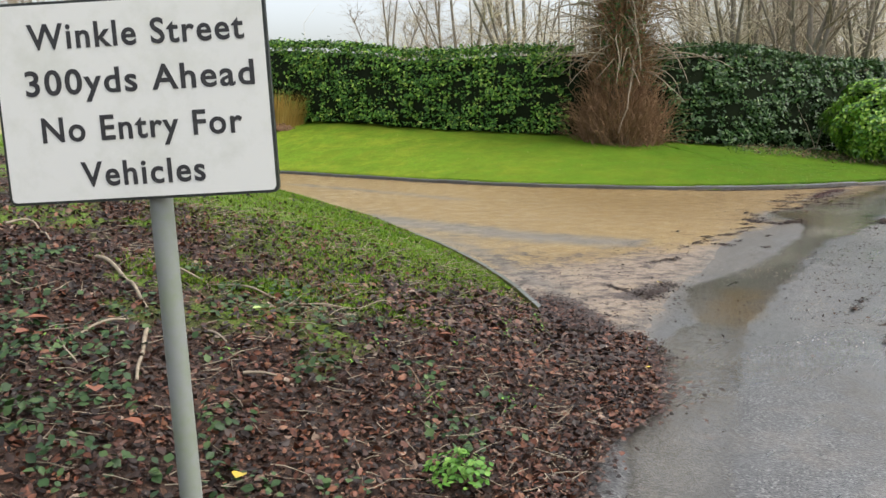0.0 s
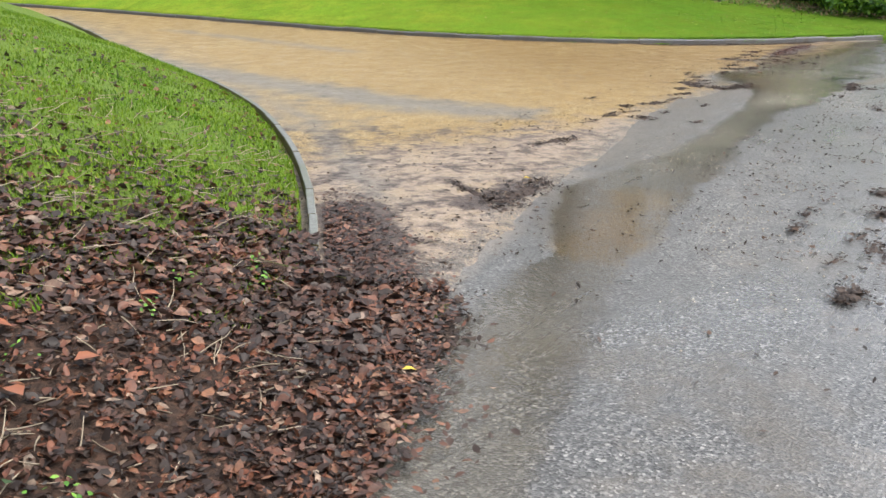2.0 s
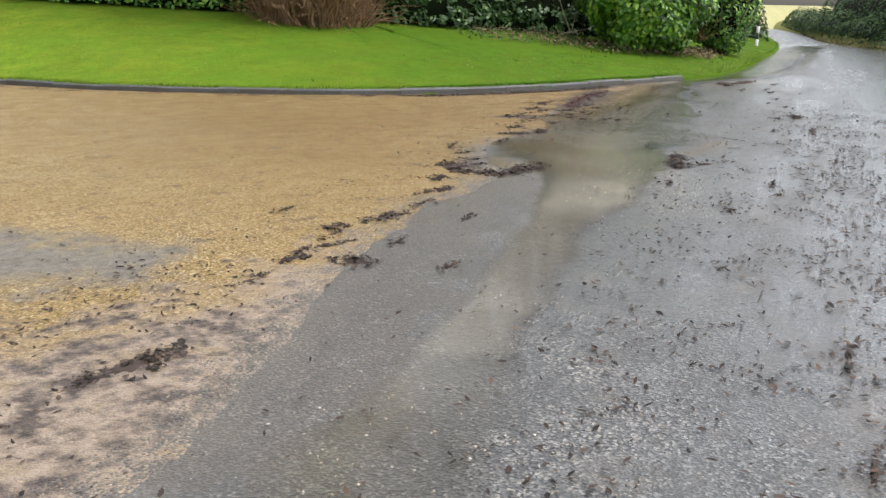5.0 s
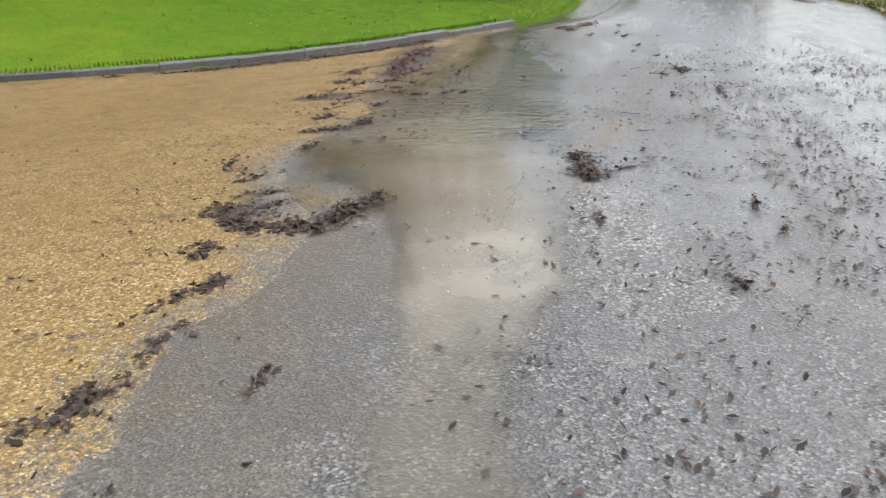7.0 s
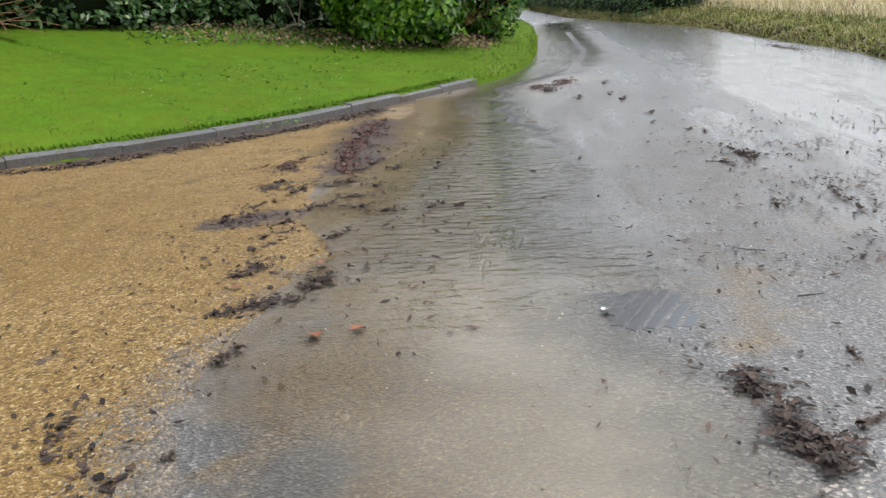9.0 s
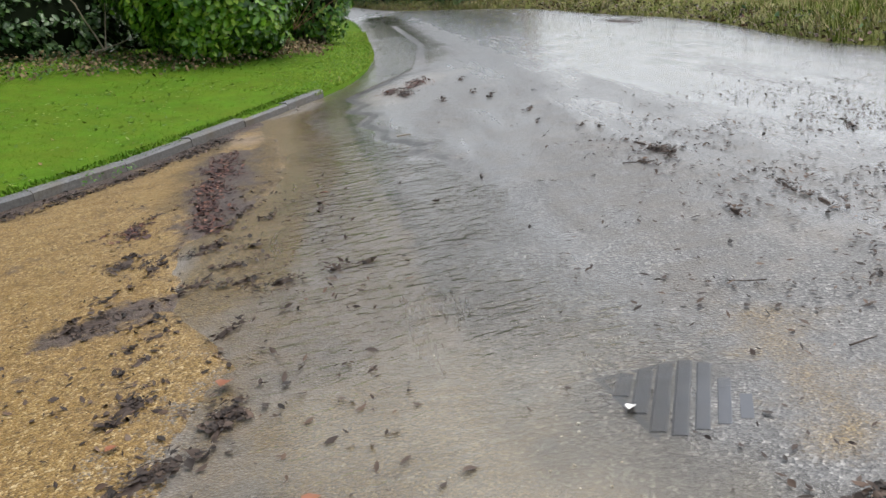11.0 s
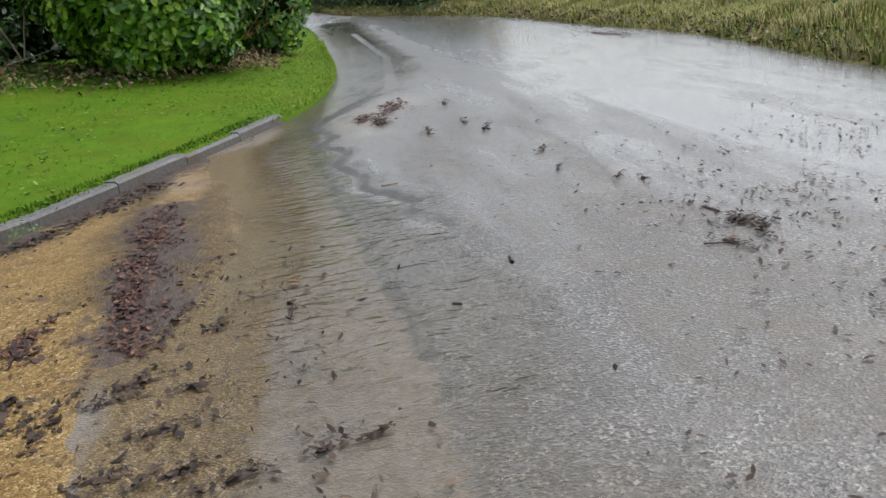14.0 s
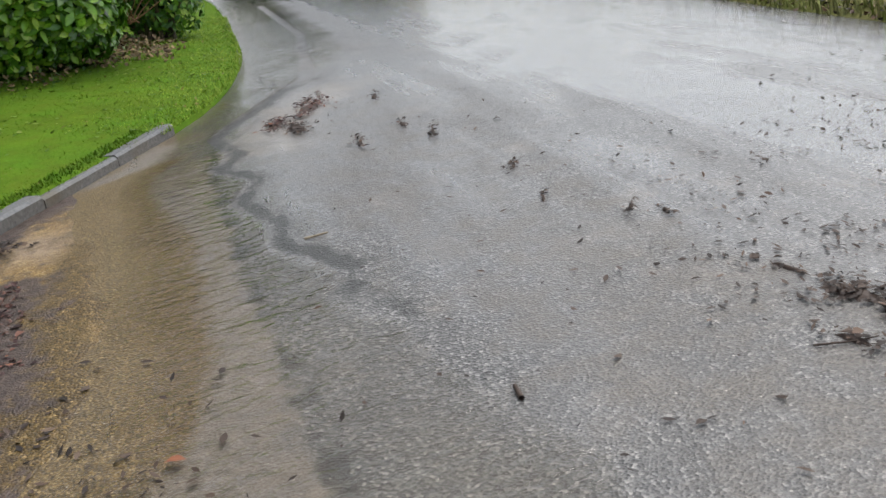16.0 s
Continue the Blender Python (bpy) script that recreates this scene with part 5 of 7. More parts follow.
# ---------------------------------------------------------------- bare woodland behind the hedge
def bare_tree(seed, height):
    """A leafless tree: a trunk that forks low into stems, limbs on these, and fans of twigs."""
    g = np.random.default_rng(seed)
    r0 = height * 0.0125
    spine = twig_line((0, 0, -0.3), (g.normal(0, .05), g.normal(0, .05), 1), height, r0, 0.025, 14, 0.25, g=g)
    stems = [spine]
    for k in range(g.integers(1, 4)):
        i = int(g.integers(1, 4))
        a = g.uniform(0, 6.283)
        stems.append(twig_line(spine[i, :3], (0.35 * math.cos(a), 0.35 * math.sin(a), 1), height * g.uniform(0.6, 0.85), r0 * 0.65, 0.02, 11, 0.35, g=g))
    lines = []
    for k in range(64):
        st = stems[int(g.integers(0, len(stems)))]
        u = g.uniform(0.12, 0.97) * (len(st) - 1.01)
        i = int(u)
        p = st[i, :3] + (st[i + 1, :3] - st[i, :3]) * (u - i)
        u /= len(st) - 1
        a = g.uniform(0, 6.283)
        ln = twig_line(p, (math.cos(a), math.sin(a), g.uniform(0.3, 1.6)), (1.1 - u * 0.7) * height * g.uniform(0.12, 0.26), max(0.016, r0 * (1 - u) * 0.42), 0.007, 5, 0.6, g=g)
        lines.append(ln)
        for q in range(7):
            j = g.integers(1, 5)
            b = g.uniform(0, 6.283)
            lines.append(twig_line(ln[j, :3], (math.cos(b), math.sin(b), g.uniform(-0.2, 1.2)), g.uniform(0.5, 1.7), 0.008, 0.003, 3, 0.6, g=g))
    return [tube_arrays([st], 7) for st in stems], tube_arrays(lines, 3)


kinds = []
for s in range(7):
    boles, (cv_, cf_) = bare_tree(40 + s, 9.0 + s % 4 * 0.9)
    t_ob = empty("bare_tree", 0, 0, 0, "leafless grey-barked woodland tree behind the hedge", "tree", "woodland trees")
    for tv, tf in boles:
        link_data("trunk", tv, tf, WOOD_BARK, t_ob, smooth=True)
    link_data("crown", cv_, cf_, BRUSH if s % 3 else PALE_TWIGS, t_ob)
    kinds.append(t_ob)
g = np.random.default_rng(12)
spots = []
while len(spots) < 76:
    x, y = (g.uniform(-26, 44), g.uniform(28, 62)) if len(spots) < 62 else (g.uniform(14, 32), g.uniform(28, 43))
    d, s = dist_line(np.array([x]), np.array([y]), HEDGE_LINE)
    dv, sv_ = dist_line(np.array([x]), np.array([y]), VERGE_EDGE)
    if s[0] > 0 and d[0] > 2.0 and (dv[0] > 3.0 and sv_[0] > 0 or x < 13) and all((x - a) ** 2 + (y - b) ** 2 > 3.2 for a, b in spots):
        # a lighter gap towards the open sky
        if -7 < x * 30 / y < 4.5 and g.random() < 0.55:
            continue
        if 5 < x < 16 and y < 44 and g.random() < 0.75:
            continue
        spots.append((x, y))
for i, (x, y) in enumerate(spots):
    m4 = pose(x, y, 0.9, g.normal(0, 2), g.normal(0, 2), g.uniform(0, 360))
    if i < 7:
        kinds[i].matrix_basis = m4
    else:
        copy_thing(kinds[i % 7], m4)
# undergrowth of thin stems
lines = []
while len(lines) < 700:
    x, y = g.uniform(-22, 40), g.uniform(26, 52)
    d, s = dist_line(np.array([x]), np.array([y]), HEDGE_LINE)
    dv, sv_ = dist_line(np.array([x]), np.array([y]), VERGE_EDGE)
    if not (s[0] > 0 and d[0] > 1.2 and dv[0] > 2.0 and sv_[0] > 0):
        continue
    if x < 5 and g.random() < 0.6:
        continue
    h = g.uniform(2.5, 7.0)
    ln = twig_line((x, y, 0.7), (g.normal(0, .25), g.normal(0, .25), 1), h, 0.016, 0.005, 5, 0.3, g=g)
    lines.append(ln)
    for q in range(3):
        a = g.uniform(0, 6.283)
        lines.append(twig_line(ln[g.integers(1, 5), :3], (math.cos(a), math.sin(a), 0.9), g.uniform(0.5, 1.4), 0.008, 0.003, 3, 0.3, g=g))
v, f = tube_arrays(lines, 3)
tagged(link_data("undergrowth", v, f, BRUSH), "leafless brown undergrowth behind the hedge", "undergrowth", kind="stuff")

# ---------------------------------------------------------------- grass
def on_lawn(count, umax, power=1.0, lo=0.0):
    run = resample(LAWN_LINE[3:], 0.1)
    run = run[run[:, 0] < 27]
    t = np.gradient(run, axis=0)
    t /= np.hypot(t[:, 0], t[:, 1])[:, None]
    i = rng.integers(0, len(run), count)
    u = lo + rng.random(count) ** power * umax
    return run[i, 0] - t[i, 1] * u + rng.uniform(-.05, .05, count), run[i, 1] + t[i, 0] * u, u


n = 110000
x, y, u = on_lawn(n, 6.2, 1.15, 0.03)
h = rng.uniform(0.006, 0.016, n) + 0.015 * (u < 0.12)
p = np.stack([x, y, lawn_height(x, y) - 0.004], 1)
v, f = blade_arrays(p, h, rng.uniform(0.005, 0.010, n), rng.uniform(-2.6, 2.6, n), rng.uniform(0, 6.283, n))
tagged(link_data("lawn_grass", v, f, BLADES), "short mown grass blades of the lawn", "grass", kind="stuff")
n = 15000
run = resample(LAWN_KERB, 0.05)
run = run[run[:, 0] > -8]
t = np.gradient(run, axis=0)
t /= np.hypot(t[:, 0], t[:, 1])[:, None]
k = rng.integers(0, len(run), n)
u = np.where(run[k, 0] < 6.6, rng.uniform(0.02, 0.22, n), rng.uniform(0.105, 0.22, n))
x, y = run[k, 0] - t[k, 1] * u, run[k, 1] + t[k, 0] * u
v, f = blade_arrays(np.stack([x, y, 0.082 + 0.2 * np.maximum(u - 0.12, 0)], 1), rng.uniform(0.015, 0.045, n), rng.uniform(0.006, 0.012, n), rng.uniform(-1.5, 1.5, n), rng.uniform(0, 6.283, n))
tagged(link_data("kerb_grass", v, f, BLADES), "grass creeping over the back of the kerb", "grass", kind="stuff")
# longer tufts at the verge corner
n = 30000
i = rng.random(n)
run = resample(VERGE_EDGE, 0.05)
run = run[run[:, 0] < 21]
t = np.gradient(run, axis=0)
t /= np.hypot(t[:, 0], t[:, 1])[:, None]
k = rng.integers(0, len(run), n)
u = rng.random(n) * 1.5 - 0.04
x, y = run[k, 0] - t[k, 1] * u, run[k, 1] + t[k, 0] * u
v, f = blade_arrays(np.stack([x, y, lawn_height(x, y) - 0.02], 1), rng.uniform(0.015, 0.055, n) * (1 - 0.45 * u), rng.uniform(0.006, 0.012, n), rng.uniform(-1.2, 1.2, n), rng.uniform(0, 6.283, n))
tagged(link_data("verge_grass", v, f, VERGE_BLADES), "ragged longer grass at the lawn corner", "grass", kind="stuff")
# grass on the bank
n = 190000
y = 3.6 + 13 * rng.random(n) ** 1.7
s = rng.random(n) ** 1.2 * np.interp(y, [3.6, 8, 16], [3.0, 3.8, 6.0])
x = np.interp(y, BANK_Y, BANK_X) - 0.02 - s
keepers = rng.random(n) < bank_grass(x, y) * (0.55 + 0.45 * wobble(x, y, 2.3, 1))
x, y = x[keepers], y[keepers]
n = len(x)
v, f = blade_arrays(np.stack([x, y, bank_height(x, y) - 0.005], 1), rng.uniform(0.014, 0.045, n), rng.uniform(0.004, 0.009, n), rng.uniform(-1.3, 1.3, n), rng.uniform(0, 6.283, n))
tagged(link_data("bank_grass", v, f, BANK_BLADES), "short green grass and moss on the bank shoulder", "grass", kind="stuff")
# far verge: green tussocks, then standing dead stems
fr = resample(FAR_EDGE[3:], 0.1)
fr = fr[fr[:, 1] < 42]
t = np.gradient(fr, axis=0)
t /= np.hypot(t[:, 0], t[:, 1])[:, None]
n = 52000
k = rng.integers(0, len(fr), n)
u = 0.03 + 2.2 * rng.random(n) ** 1.2
clump = wobble(fr[k, 0], fr[k, 1], 1.7, 2)
x, y = fr[k, 0] + t[k, 1] * u, fr[k, 1] - t[k, 0] * u
v, f = blade_arrays(np.stack([x, y, verge_height(u) - 0.03], 1), rng.uniform(0.04, 0.16, n) * (1 + 0.8 * clump), rng.uniform(0.010, 0.020, n), rng.uniform(-1.3, 1.3, n), rng.uniform(0, 6.283, n))
tagged(link_data("far_verge_grass", v, f, FAR_BLADES), "tufted green grass along the far verge", "grass", kind="stuff")
n = 42000
k = rng.integers(0, len(fr), n)
u = 0.6 + 13 * rng.random(n) ** 1.7
x, y = fr[k, 0] + t[k, 1] * u, fr[k, 1] - t[k, 0] * u
v, f = blade_arrays(np.stack([x, y, np.interp(u, [0, 2.2, 5, 20], [0.05, 0.30, 0.26, 0.2])], 1), rng.uniform(0.15, 0.85, n) * (0.2 + 0.8 * smooth01((u - 0.9) / 2.2)) * (0.75 + 0.45 * wobble(x, y, 0.9, 5)), rng.uniform(0.006, 0.014, n), rng.uniform(-2.0, 2.0, n), rng.uniform(0, 6.283, n))
tagged(link_data("dead_grass", v, f, REEDS), "tall straw-coloured dead grass in the field", "dead grass", kind="stuff")

n = 800
k = rng.integers(0, len(fr), n)
u = 0.05 + 1.5 * rng.random(n)
x, y = fr[k, 0] + t[k, 1] * u, fr[k, 1] - t[k, 0] * u
sel = wobble(x, y, 1.3, 4) + 0.4 * rng.random(n) > 0.25
x, y, u = x[sel], y[sel], u[sel]
n = len(x)
size = rng.uniform(0.05, 0.12, n)
v, f = leaf_arrays(np.stack([x, y, verge_height(u) + rng.uniform(0.0, 0.16, n)], 1), np.array([0, 0, 1.0]) + rng.normal(0, 0.6, (n, 3)), size, size * 0.5, rng.uniform(-.5, .5, n), rng.uniform(0, 6.28, n))
tagged(link_data("verge_weeds", v, f, IVY), "dark weeds and brambles in the far verge", "weeds", kind="stuff")
n = 2600
k = rng.integers(0, len(fr), n)
u = 0.02 + 0.5 * rng.random(n) ** 1.5
x, y = fr[k, 0] + t[k, 1] * u, fr[k, 1] - t[k, 0] * u
size = rng.uniform(0.04, 0.09, n)
v, f = leaf_arrays(np.stack([x, y, verge_height(u) + 0.02 + 0.05 * rng.random(n)], 1), np.array([0, 0, 1.0]) + rng.normal(0, 0.4, (n, 3)), size, size * 0.6, rng.uniform(-.5, .5, n), rng.uniform(0, 6.28, n))
tagged(link_data("verge_leaves", v, f, LITTER), "brown leaves caught along the far verge", "leaves", kind="stuff")

# ---------------------------------------------------------------- dark low hedge, trunks and thicket at the far bend
def low_hedge(line, height, depth, count, label, seed):
    g = np.random.default_rng(seed)
    run = resample(line, 0.15)
    t = np.gradient(run, axis=0)
    t /= np.hypot(t[:, 0], t[:, 1])[:, None]
    top_ob = empty("low_hedge", run[0, 0], run[0, 1], 0.1, label, "hedge")
    o = np.array(top_ob.location)
    k = g.integers(0, len(run), count)
    a = g.uniform(-0.2, np.pi + 0.2, count)
    x = run[k, 0] + t[k, 1] * np.cos(a) * depth
    y = run[k, 1] - t[k, 0] * np.cos(a) * depth
    taper = np.clip(np.minimum(k, len(run) - 1 - k) / 10, 0.15, 1)
    z = 0.12 + np.maximum(np.sin(a), 0) ** 0.7 * taper * height * (1 + 0.18 * np.sin(k * 0.13) + 0.1 * np.sin(k * 0.41)) * g.uniform(0.8, 1.05, count)
    v_, f_ = leaf_arrays(np.stack([x, y, z], 1) - o, np.stack([t[k, 1] * np.cos(a), -t[k, 0] * np.cos(a), np.sin(a) + 0.3], 1) + g.normal(0, .4, (count, 3)),
                         g.uniform(0.08, 0.15, count), g.uniform(0.05, 0.09, count), g.uniform(0, .5, count), g.uniform(0, 6.28, count))
    link_data("foliage", v_, f_, IVY, top_ob)
    sec_ = [(math.cos(q) * depth * 0.75, 0.05 + max(math.sin(q), 0) * height * 0.75) for q in np.linspace(-0.2, math.pi + 0.2, 7)]
    ends = [min(1.0, max(0.02, min(i, len(run) - 4 - i) / 10)) for i in range(len(run))]
    cv2 = np.array([[run[i, 0] + t[i, 1] * c * ends[i], run[i, 1] - t[i, 0] * c * ends[i], z2 * ends[i]] for i in range(0, len(run), 3) for c, z2 in sec_]) - o
    rows_ = len(cv2) // 7
    cf2 = np.array([(r * 7 + s, r * 7 + s + 1, (r + 1) * 7 + s + 1, (r + 1) * 7 + s) for r in range(rows_ - 1) for s in range(6)])
    # core in near-black, the shade under the leaves put into its colour
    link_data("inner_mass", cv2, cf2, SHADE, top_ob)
    return top_ob


low_hedge([(28.6, 28.6), (30.2, 31.6), (32.0, 35.0), (36.5, 41.5), (44, 52)], 0.95, 0.9, 9000, "low dark ivy-covered hedge at the bend", 3)
low_hedge([(28.9, 27.6), (31.5, 31.8), (35.0, 37.0), (41, 45)], 2.7, 1.3, 8000, "dark overgrown thicket under the trees at the bend", 14)
low_hedge([(25.0, 33.0), (29.0, 38.5), (35.0, 47.0)], 1.6, 1.1, 6000, "dark evergreen hedge beyond the bend", 4)
low_hedge([(18.5, 27.5), (21.5, 30.6), (25.0, 34.5)], 1.9, 1.0, 6000, "dark evergreen hedge behind the shrub", 9)
beech = empty("beech_sapling", 30.9, 28.7, 0.1, "young beech with withered orange leaves beside the road", "tree")
v, f = tube_arrays([[(0, 0, 0, 0.06), (0, 0.02, 1.0, 0.05), (0.05, 0.05, 2.4, 0.02)]], 8)
link_data("trunk", v, f, ORANGE_BARK, beech, smooth=True)
n = 900
a, z0 = rng.uniform(0, 6.283, n), rng.uniform(0.5, 2.5, n)
r = 0.55 * np.sqrt(rng.random(n)) * np.sin(np.pi * np.clip((z0 - 0.3) / 2.4, 0.05, 0.95))
v, f = leaf_arrays(np.stack([r * np.cos(a), r * np.sin(a), z0], 1), rng.normal(0, 1, (n, 3)) + np.array([0, 0, 0.3]), rng.uniform(0.06, 0.10, n), rng.uniform(0.04, 0.06, n), rng.uniform(0, .5, n), rng.uniform(0, 6.28, n))
link_data("foliage", v, f, make_leafy("withered_orange_leaves", [(0, (0.16, 0.06, 0.02)), (0.6, (0.30, 0.13, 0.045)), (1, (0.42, 0.22, 0.09))], 0.6, 0.2), beech)
for x, y in ((28.6, 22.6), (31.5, 24.5), (26.2, 19.6), (35.5, 30.0), (24.4, 16.4)):
    v, f = tube_arrays([[(x, y, 0.1, 0.045), (x + 0.02, y, 0.8, 0.043), (x + 0.01, y, 1.35, 0.04), (x + 0.01, y, 1.36, 0.005)]], 8)
    tagged(link_data("fence_post", v, f, FENCE_WOOD), "weathered wooden fence post in the field", "post", "field posts")

# ---------------------------------------------------------------- leaf litter on the bank
n = 72000
y = np.where(rng.random(n) < 0.75, rng.uniform(0.6, 6.0, n), rng.uniform(0.6, 10.0, n))
xr = np.where(y < 4.55, np.interp(y, [p[1] for p in TARMAC_EDGE[:10]], [p[0] for p in TARMAC_EDGE[:10]]), np.interp(y, BANK_Y, BANK_X) - 0.03)
x = xr - 0.02 - 5.2 * rng.random(n) ** 1.35
keepers = rng.random(n) > bank_grass(x, y) * 0.56 + 0.14 * (bank_grass(x, y) > 0.9)
x, y = x[keepers], y[keepers]
n = len(x)
p = np.stack([x, y, bank_height(x, y) + rng.uniform(0.003, 0.022, n)], 1)
size = 0.014 + 0.050 * rng.random(n) ** 2.0
v, f = leaf_arrays(p, np.array([0, 0, 1.0]) + rng.normal(0, 0.45, (n, 3)), size, size * rng.uniform(0.3, 0.8, n), rng.uniform(-0.7, 0.7, n), rng.uniform(0, 6.283, n))
tagged(link_data("leaf_litter", v, f, LITTER), "brown and russet fallen leaves on the bank", "leaves", kind="stuff")
n = 3400
back_row = rng.random(n) < 0.55
x, y = np.where(back_row, rng.uniform(-0.4, 1.35, n), rng.uniform(0.35, 0.99, n)), np.where(back_row, rng.uniform(3.7, 4.54, n), rng.uniform(3.9, 5.1, n))
size = 0.03 + 0.05 * rng.random(n)
v, f = leaf_arrays(np.stack([x, y, np.where((x > 0.86) & (y > 4.4), 0.103, bank_height(x, y)) + 0.012 + 0.02 * rng.random(n)], 1), np.array([0, 0, 1.0]) + rng.normal(0, 0.35, (n, 3)), size, size * rng.uniform(0.4, 0.8, n), rng.uniform(-.6, .6, n), rng.uniform(0, 6.28, n))
tagged(link_data("kerb_leaves", v, f, WET_LITTER), "russet leaves heaped over the end of the edging", "leaves", kind="stuff")
CREEPER = make_leafy("creeping_ivy", [(0, (0.016, 0.040, 0.011)), (0.6, (0.038, 0.080, 0.022)), (1, (0.09, 0.14, 0.045))], 0.5, 0.3)
n = 3800
x, y = rng.uniform(-2.7, 0.2, n), rng.uniform(0.9, 3.9, n)
sel = wobble(x, y, 1.8, 11) + 0.5 * wobble(x, y, 5.0, 3) + 0.5 * rng.random(n) > 0.45 + 0.25 * (x + 1.5)
x, y = x[sel], y[sel]
n = len(x)
size = rng.uniform(0.022, 0.055, n)
v, f = leaf_arrays(np.stack([x, y, bank_height(x, y) + rng.uniform(0.015, 0.05, n)], 1), np.array([0, -0.2, 1.0]) + rng.normal(0, 0.35, (n, 3)), size, size * rng.uniform(0.6, 0.9, n), rng.uniform(0, .4, n), rng.uniform(0, 6.28, n))
tagged(link_data("bank_ivy", v, f, CREEPER), "small-leaved ivy creeping through the dead leaves", "ivy", kind="stuff")
# darker trodden leaves spilling onto the driveway and road edge
n = 7500
t_ = rng.random(n) * 1.75
x = np.where(t_ < 0.55, 1.03 + np.abs(rng.normal(0, 0.19, n)), rng.normal(1.22, 0.16, n))
y = np.where(t_ < 0.55, rng.normal(5.15, 0.52, n), np.where(t_ < 0.9, rng.normal(3.9, 0.5, n), rng.uniform(0.6, 4.3, n)))
x = np.where(t_ > 0.8, np.interp(y, [p_[1] for p_ in TARMAC_EDGE[:10]], [p_[0] for p_ in TARMAC_EDGE[:10]]) + rng.normal(-0.08, 0.09, n), x)
x = np.maximum(x, np.where(y > 4.5, 1.03, -9))
p = np.stack([x, y, 0.014 + rng.uniform(0, 0.02, n) + np.where(y < 4.55, 0.02, 0)], 1)
size = rng.uniform(0.02, 0.052, n)
v, f = leaf_arrays(p, np.array([0, 0, 1.0]) + rng.normal(0, 0.2, (n, 3)), size, size * rng.uniform(0.35, 0.7, n), rng.uniform(-0.5, 0.5, n), rng.uniform(0, 6.283, n))
tagged(link_data("trodden_leaves", v, f, WET_LITTER), "dark wet trodden leaves at the foot of the bank", "leaves", kind="stuff")
DRY_LEAF = make_leafy("dry_lawn_leaves", [(0, (0.10, 0.065, 0.028)), (0.5, (0.22, 0.135, 0.055)), (0.85, (0.33, 0.25, 0.12)), (1, (0.50, 0.45, 0.28))], 0.6, 0.25)
LAWN_WEED = make_leafy("lawn_weed_leaves", [(0, (0.050, 0.115, 0.010)), (0.6, (0.10, 0.20, 0.018)), (1, (0.22, 0.27, 0.05))], 0.55, 0.25)
# stray leaves on the lawn
n = 800
x, y, u = on_lawn(n, 4.5, 1.6, 0.05)
size = 0.015 + 0.04 * rng.random(n) ** 2
v, f = leaf_arrays(np.stack([x, y, lawn_height(x, y) + 0.014], 1), np.array([0, 0, 1.0]) + rng.normal(0, 0.25, (n, 3)), size, size * 0.6, rng.uniform(-.5, .5, n), rng.uniform(0, 6.28, n))
tagged(link_data("lawn_leaves", v, f, DRY_LEAF), "stray brown leaves on the lawn", "leaves", kind="stuff")
n = 5200
x, y, u = on_lawn(n, 2.4, 1.0, 0.1)
sel = (x > 9.0) & (x < 19) & (wobble(x, y, 1.4, 7) + 0.5 * rng.random(n) + 0.25 * u > 0.35)
x, y = x[sel], y[sel]
n = len(x)
size = rng.uniform(0.02, 0.06, n)
v, f = leaf_arrays(np.stack([x, y, lawn_height(x, y) + rng.uniform(0.006, 0.018, n)], 1), np.array([0, 0, 1.0]) + rng.normal(0, 0.22, (n, 3)), size, size * 0.6, rng.uniform(-.5, .5, n), rng.uniform(0, 6.28, n))
tagged(link_data("lawn_weeds", v, f, LAWN_WEED), "low broad-leaved weeds in the corner of the lawn", "weeds", kind="stuff")
DRY = make_leafy("dry_brown_leaves", [(0, (0.06, 0.042, 0.022)), (0.5, (0.145, 0.105, 0.055)), (1, (0.28, 0.20, 0.10))], 0.7, 0.2)
# leaf litter below the laurel and along the hedge foot
n = 4200
x, y = rng.uniform(10.2, 17.6, n), rng.uniform(20.9, 24.6, n)
d, s = dist_line(x, y, LAWN_LINE)
sel = (s > 0) & (d > np.interp(x, [10, 12.5, 14, 17], [4.2, 3.0, 1.75, 1.2]) + 0.3 * wobble(x, y, 1.5, 3))
x, y = x[sel], y[sel]
n = len(x)
size = rng.uniform(0.03, 0.065, n)
v, f = leaf_arrays(np.stack([x, y, lawn_height(x, y) + rng.uniform(0.0, 0.10, n)], 1), np.array([0, 0, 1.0]) + rng.normal(0, 0.5, (n, 3)), size, size * 0.6, rng.uniform(-.5, .5, n), rng.uniform(0, 6.28, n))
tagged(link_data("ivy_ground_cover", v, f, IVY), "straggling ivy and weeds under the laurel", "ivy", kind="stuff")
n = 4200
x, y = np.where(rng.random(n) < 0.4, rng.normal(16.1, 0.55, n), rng.uniform(10.8, 17.0, n)), rng.uniform(20.9, 24.4, n)
d, s = dist_line(x, y, LAWN_LINE)
sel = (s > 0) & (d > np.interp(x, [10, 12.5, 14, 15.5, 17], [4.0, 2.8, 1.6, 1.0, 0.7]) + 0.3 * wobble(x, y, 1.2, 6))
x, y = x[sel], y[sel]
n = len(x)
size = rng.uniform(0.03, 0.08, n)
v, f = leaf_arrays(np.stack([x, y, lawn_height(x, y) + rng.uniform(0.02, 0.14, n)], 1), np.array([0, -0.4, 1.0]) + rng.normal(0, 0.5, (n, 3)), size, size * 0.6, rng.uniform(-.5, .5, n), rng.uniform(0, 6.28, n))
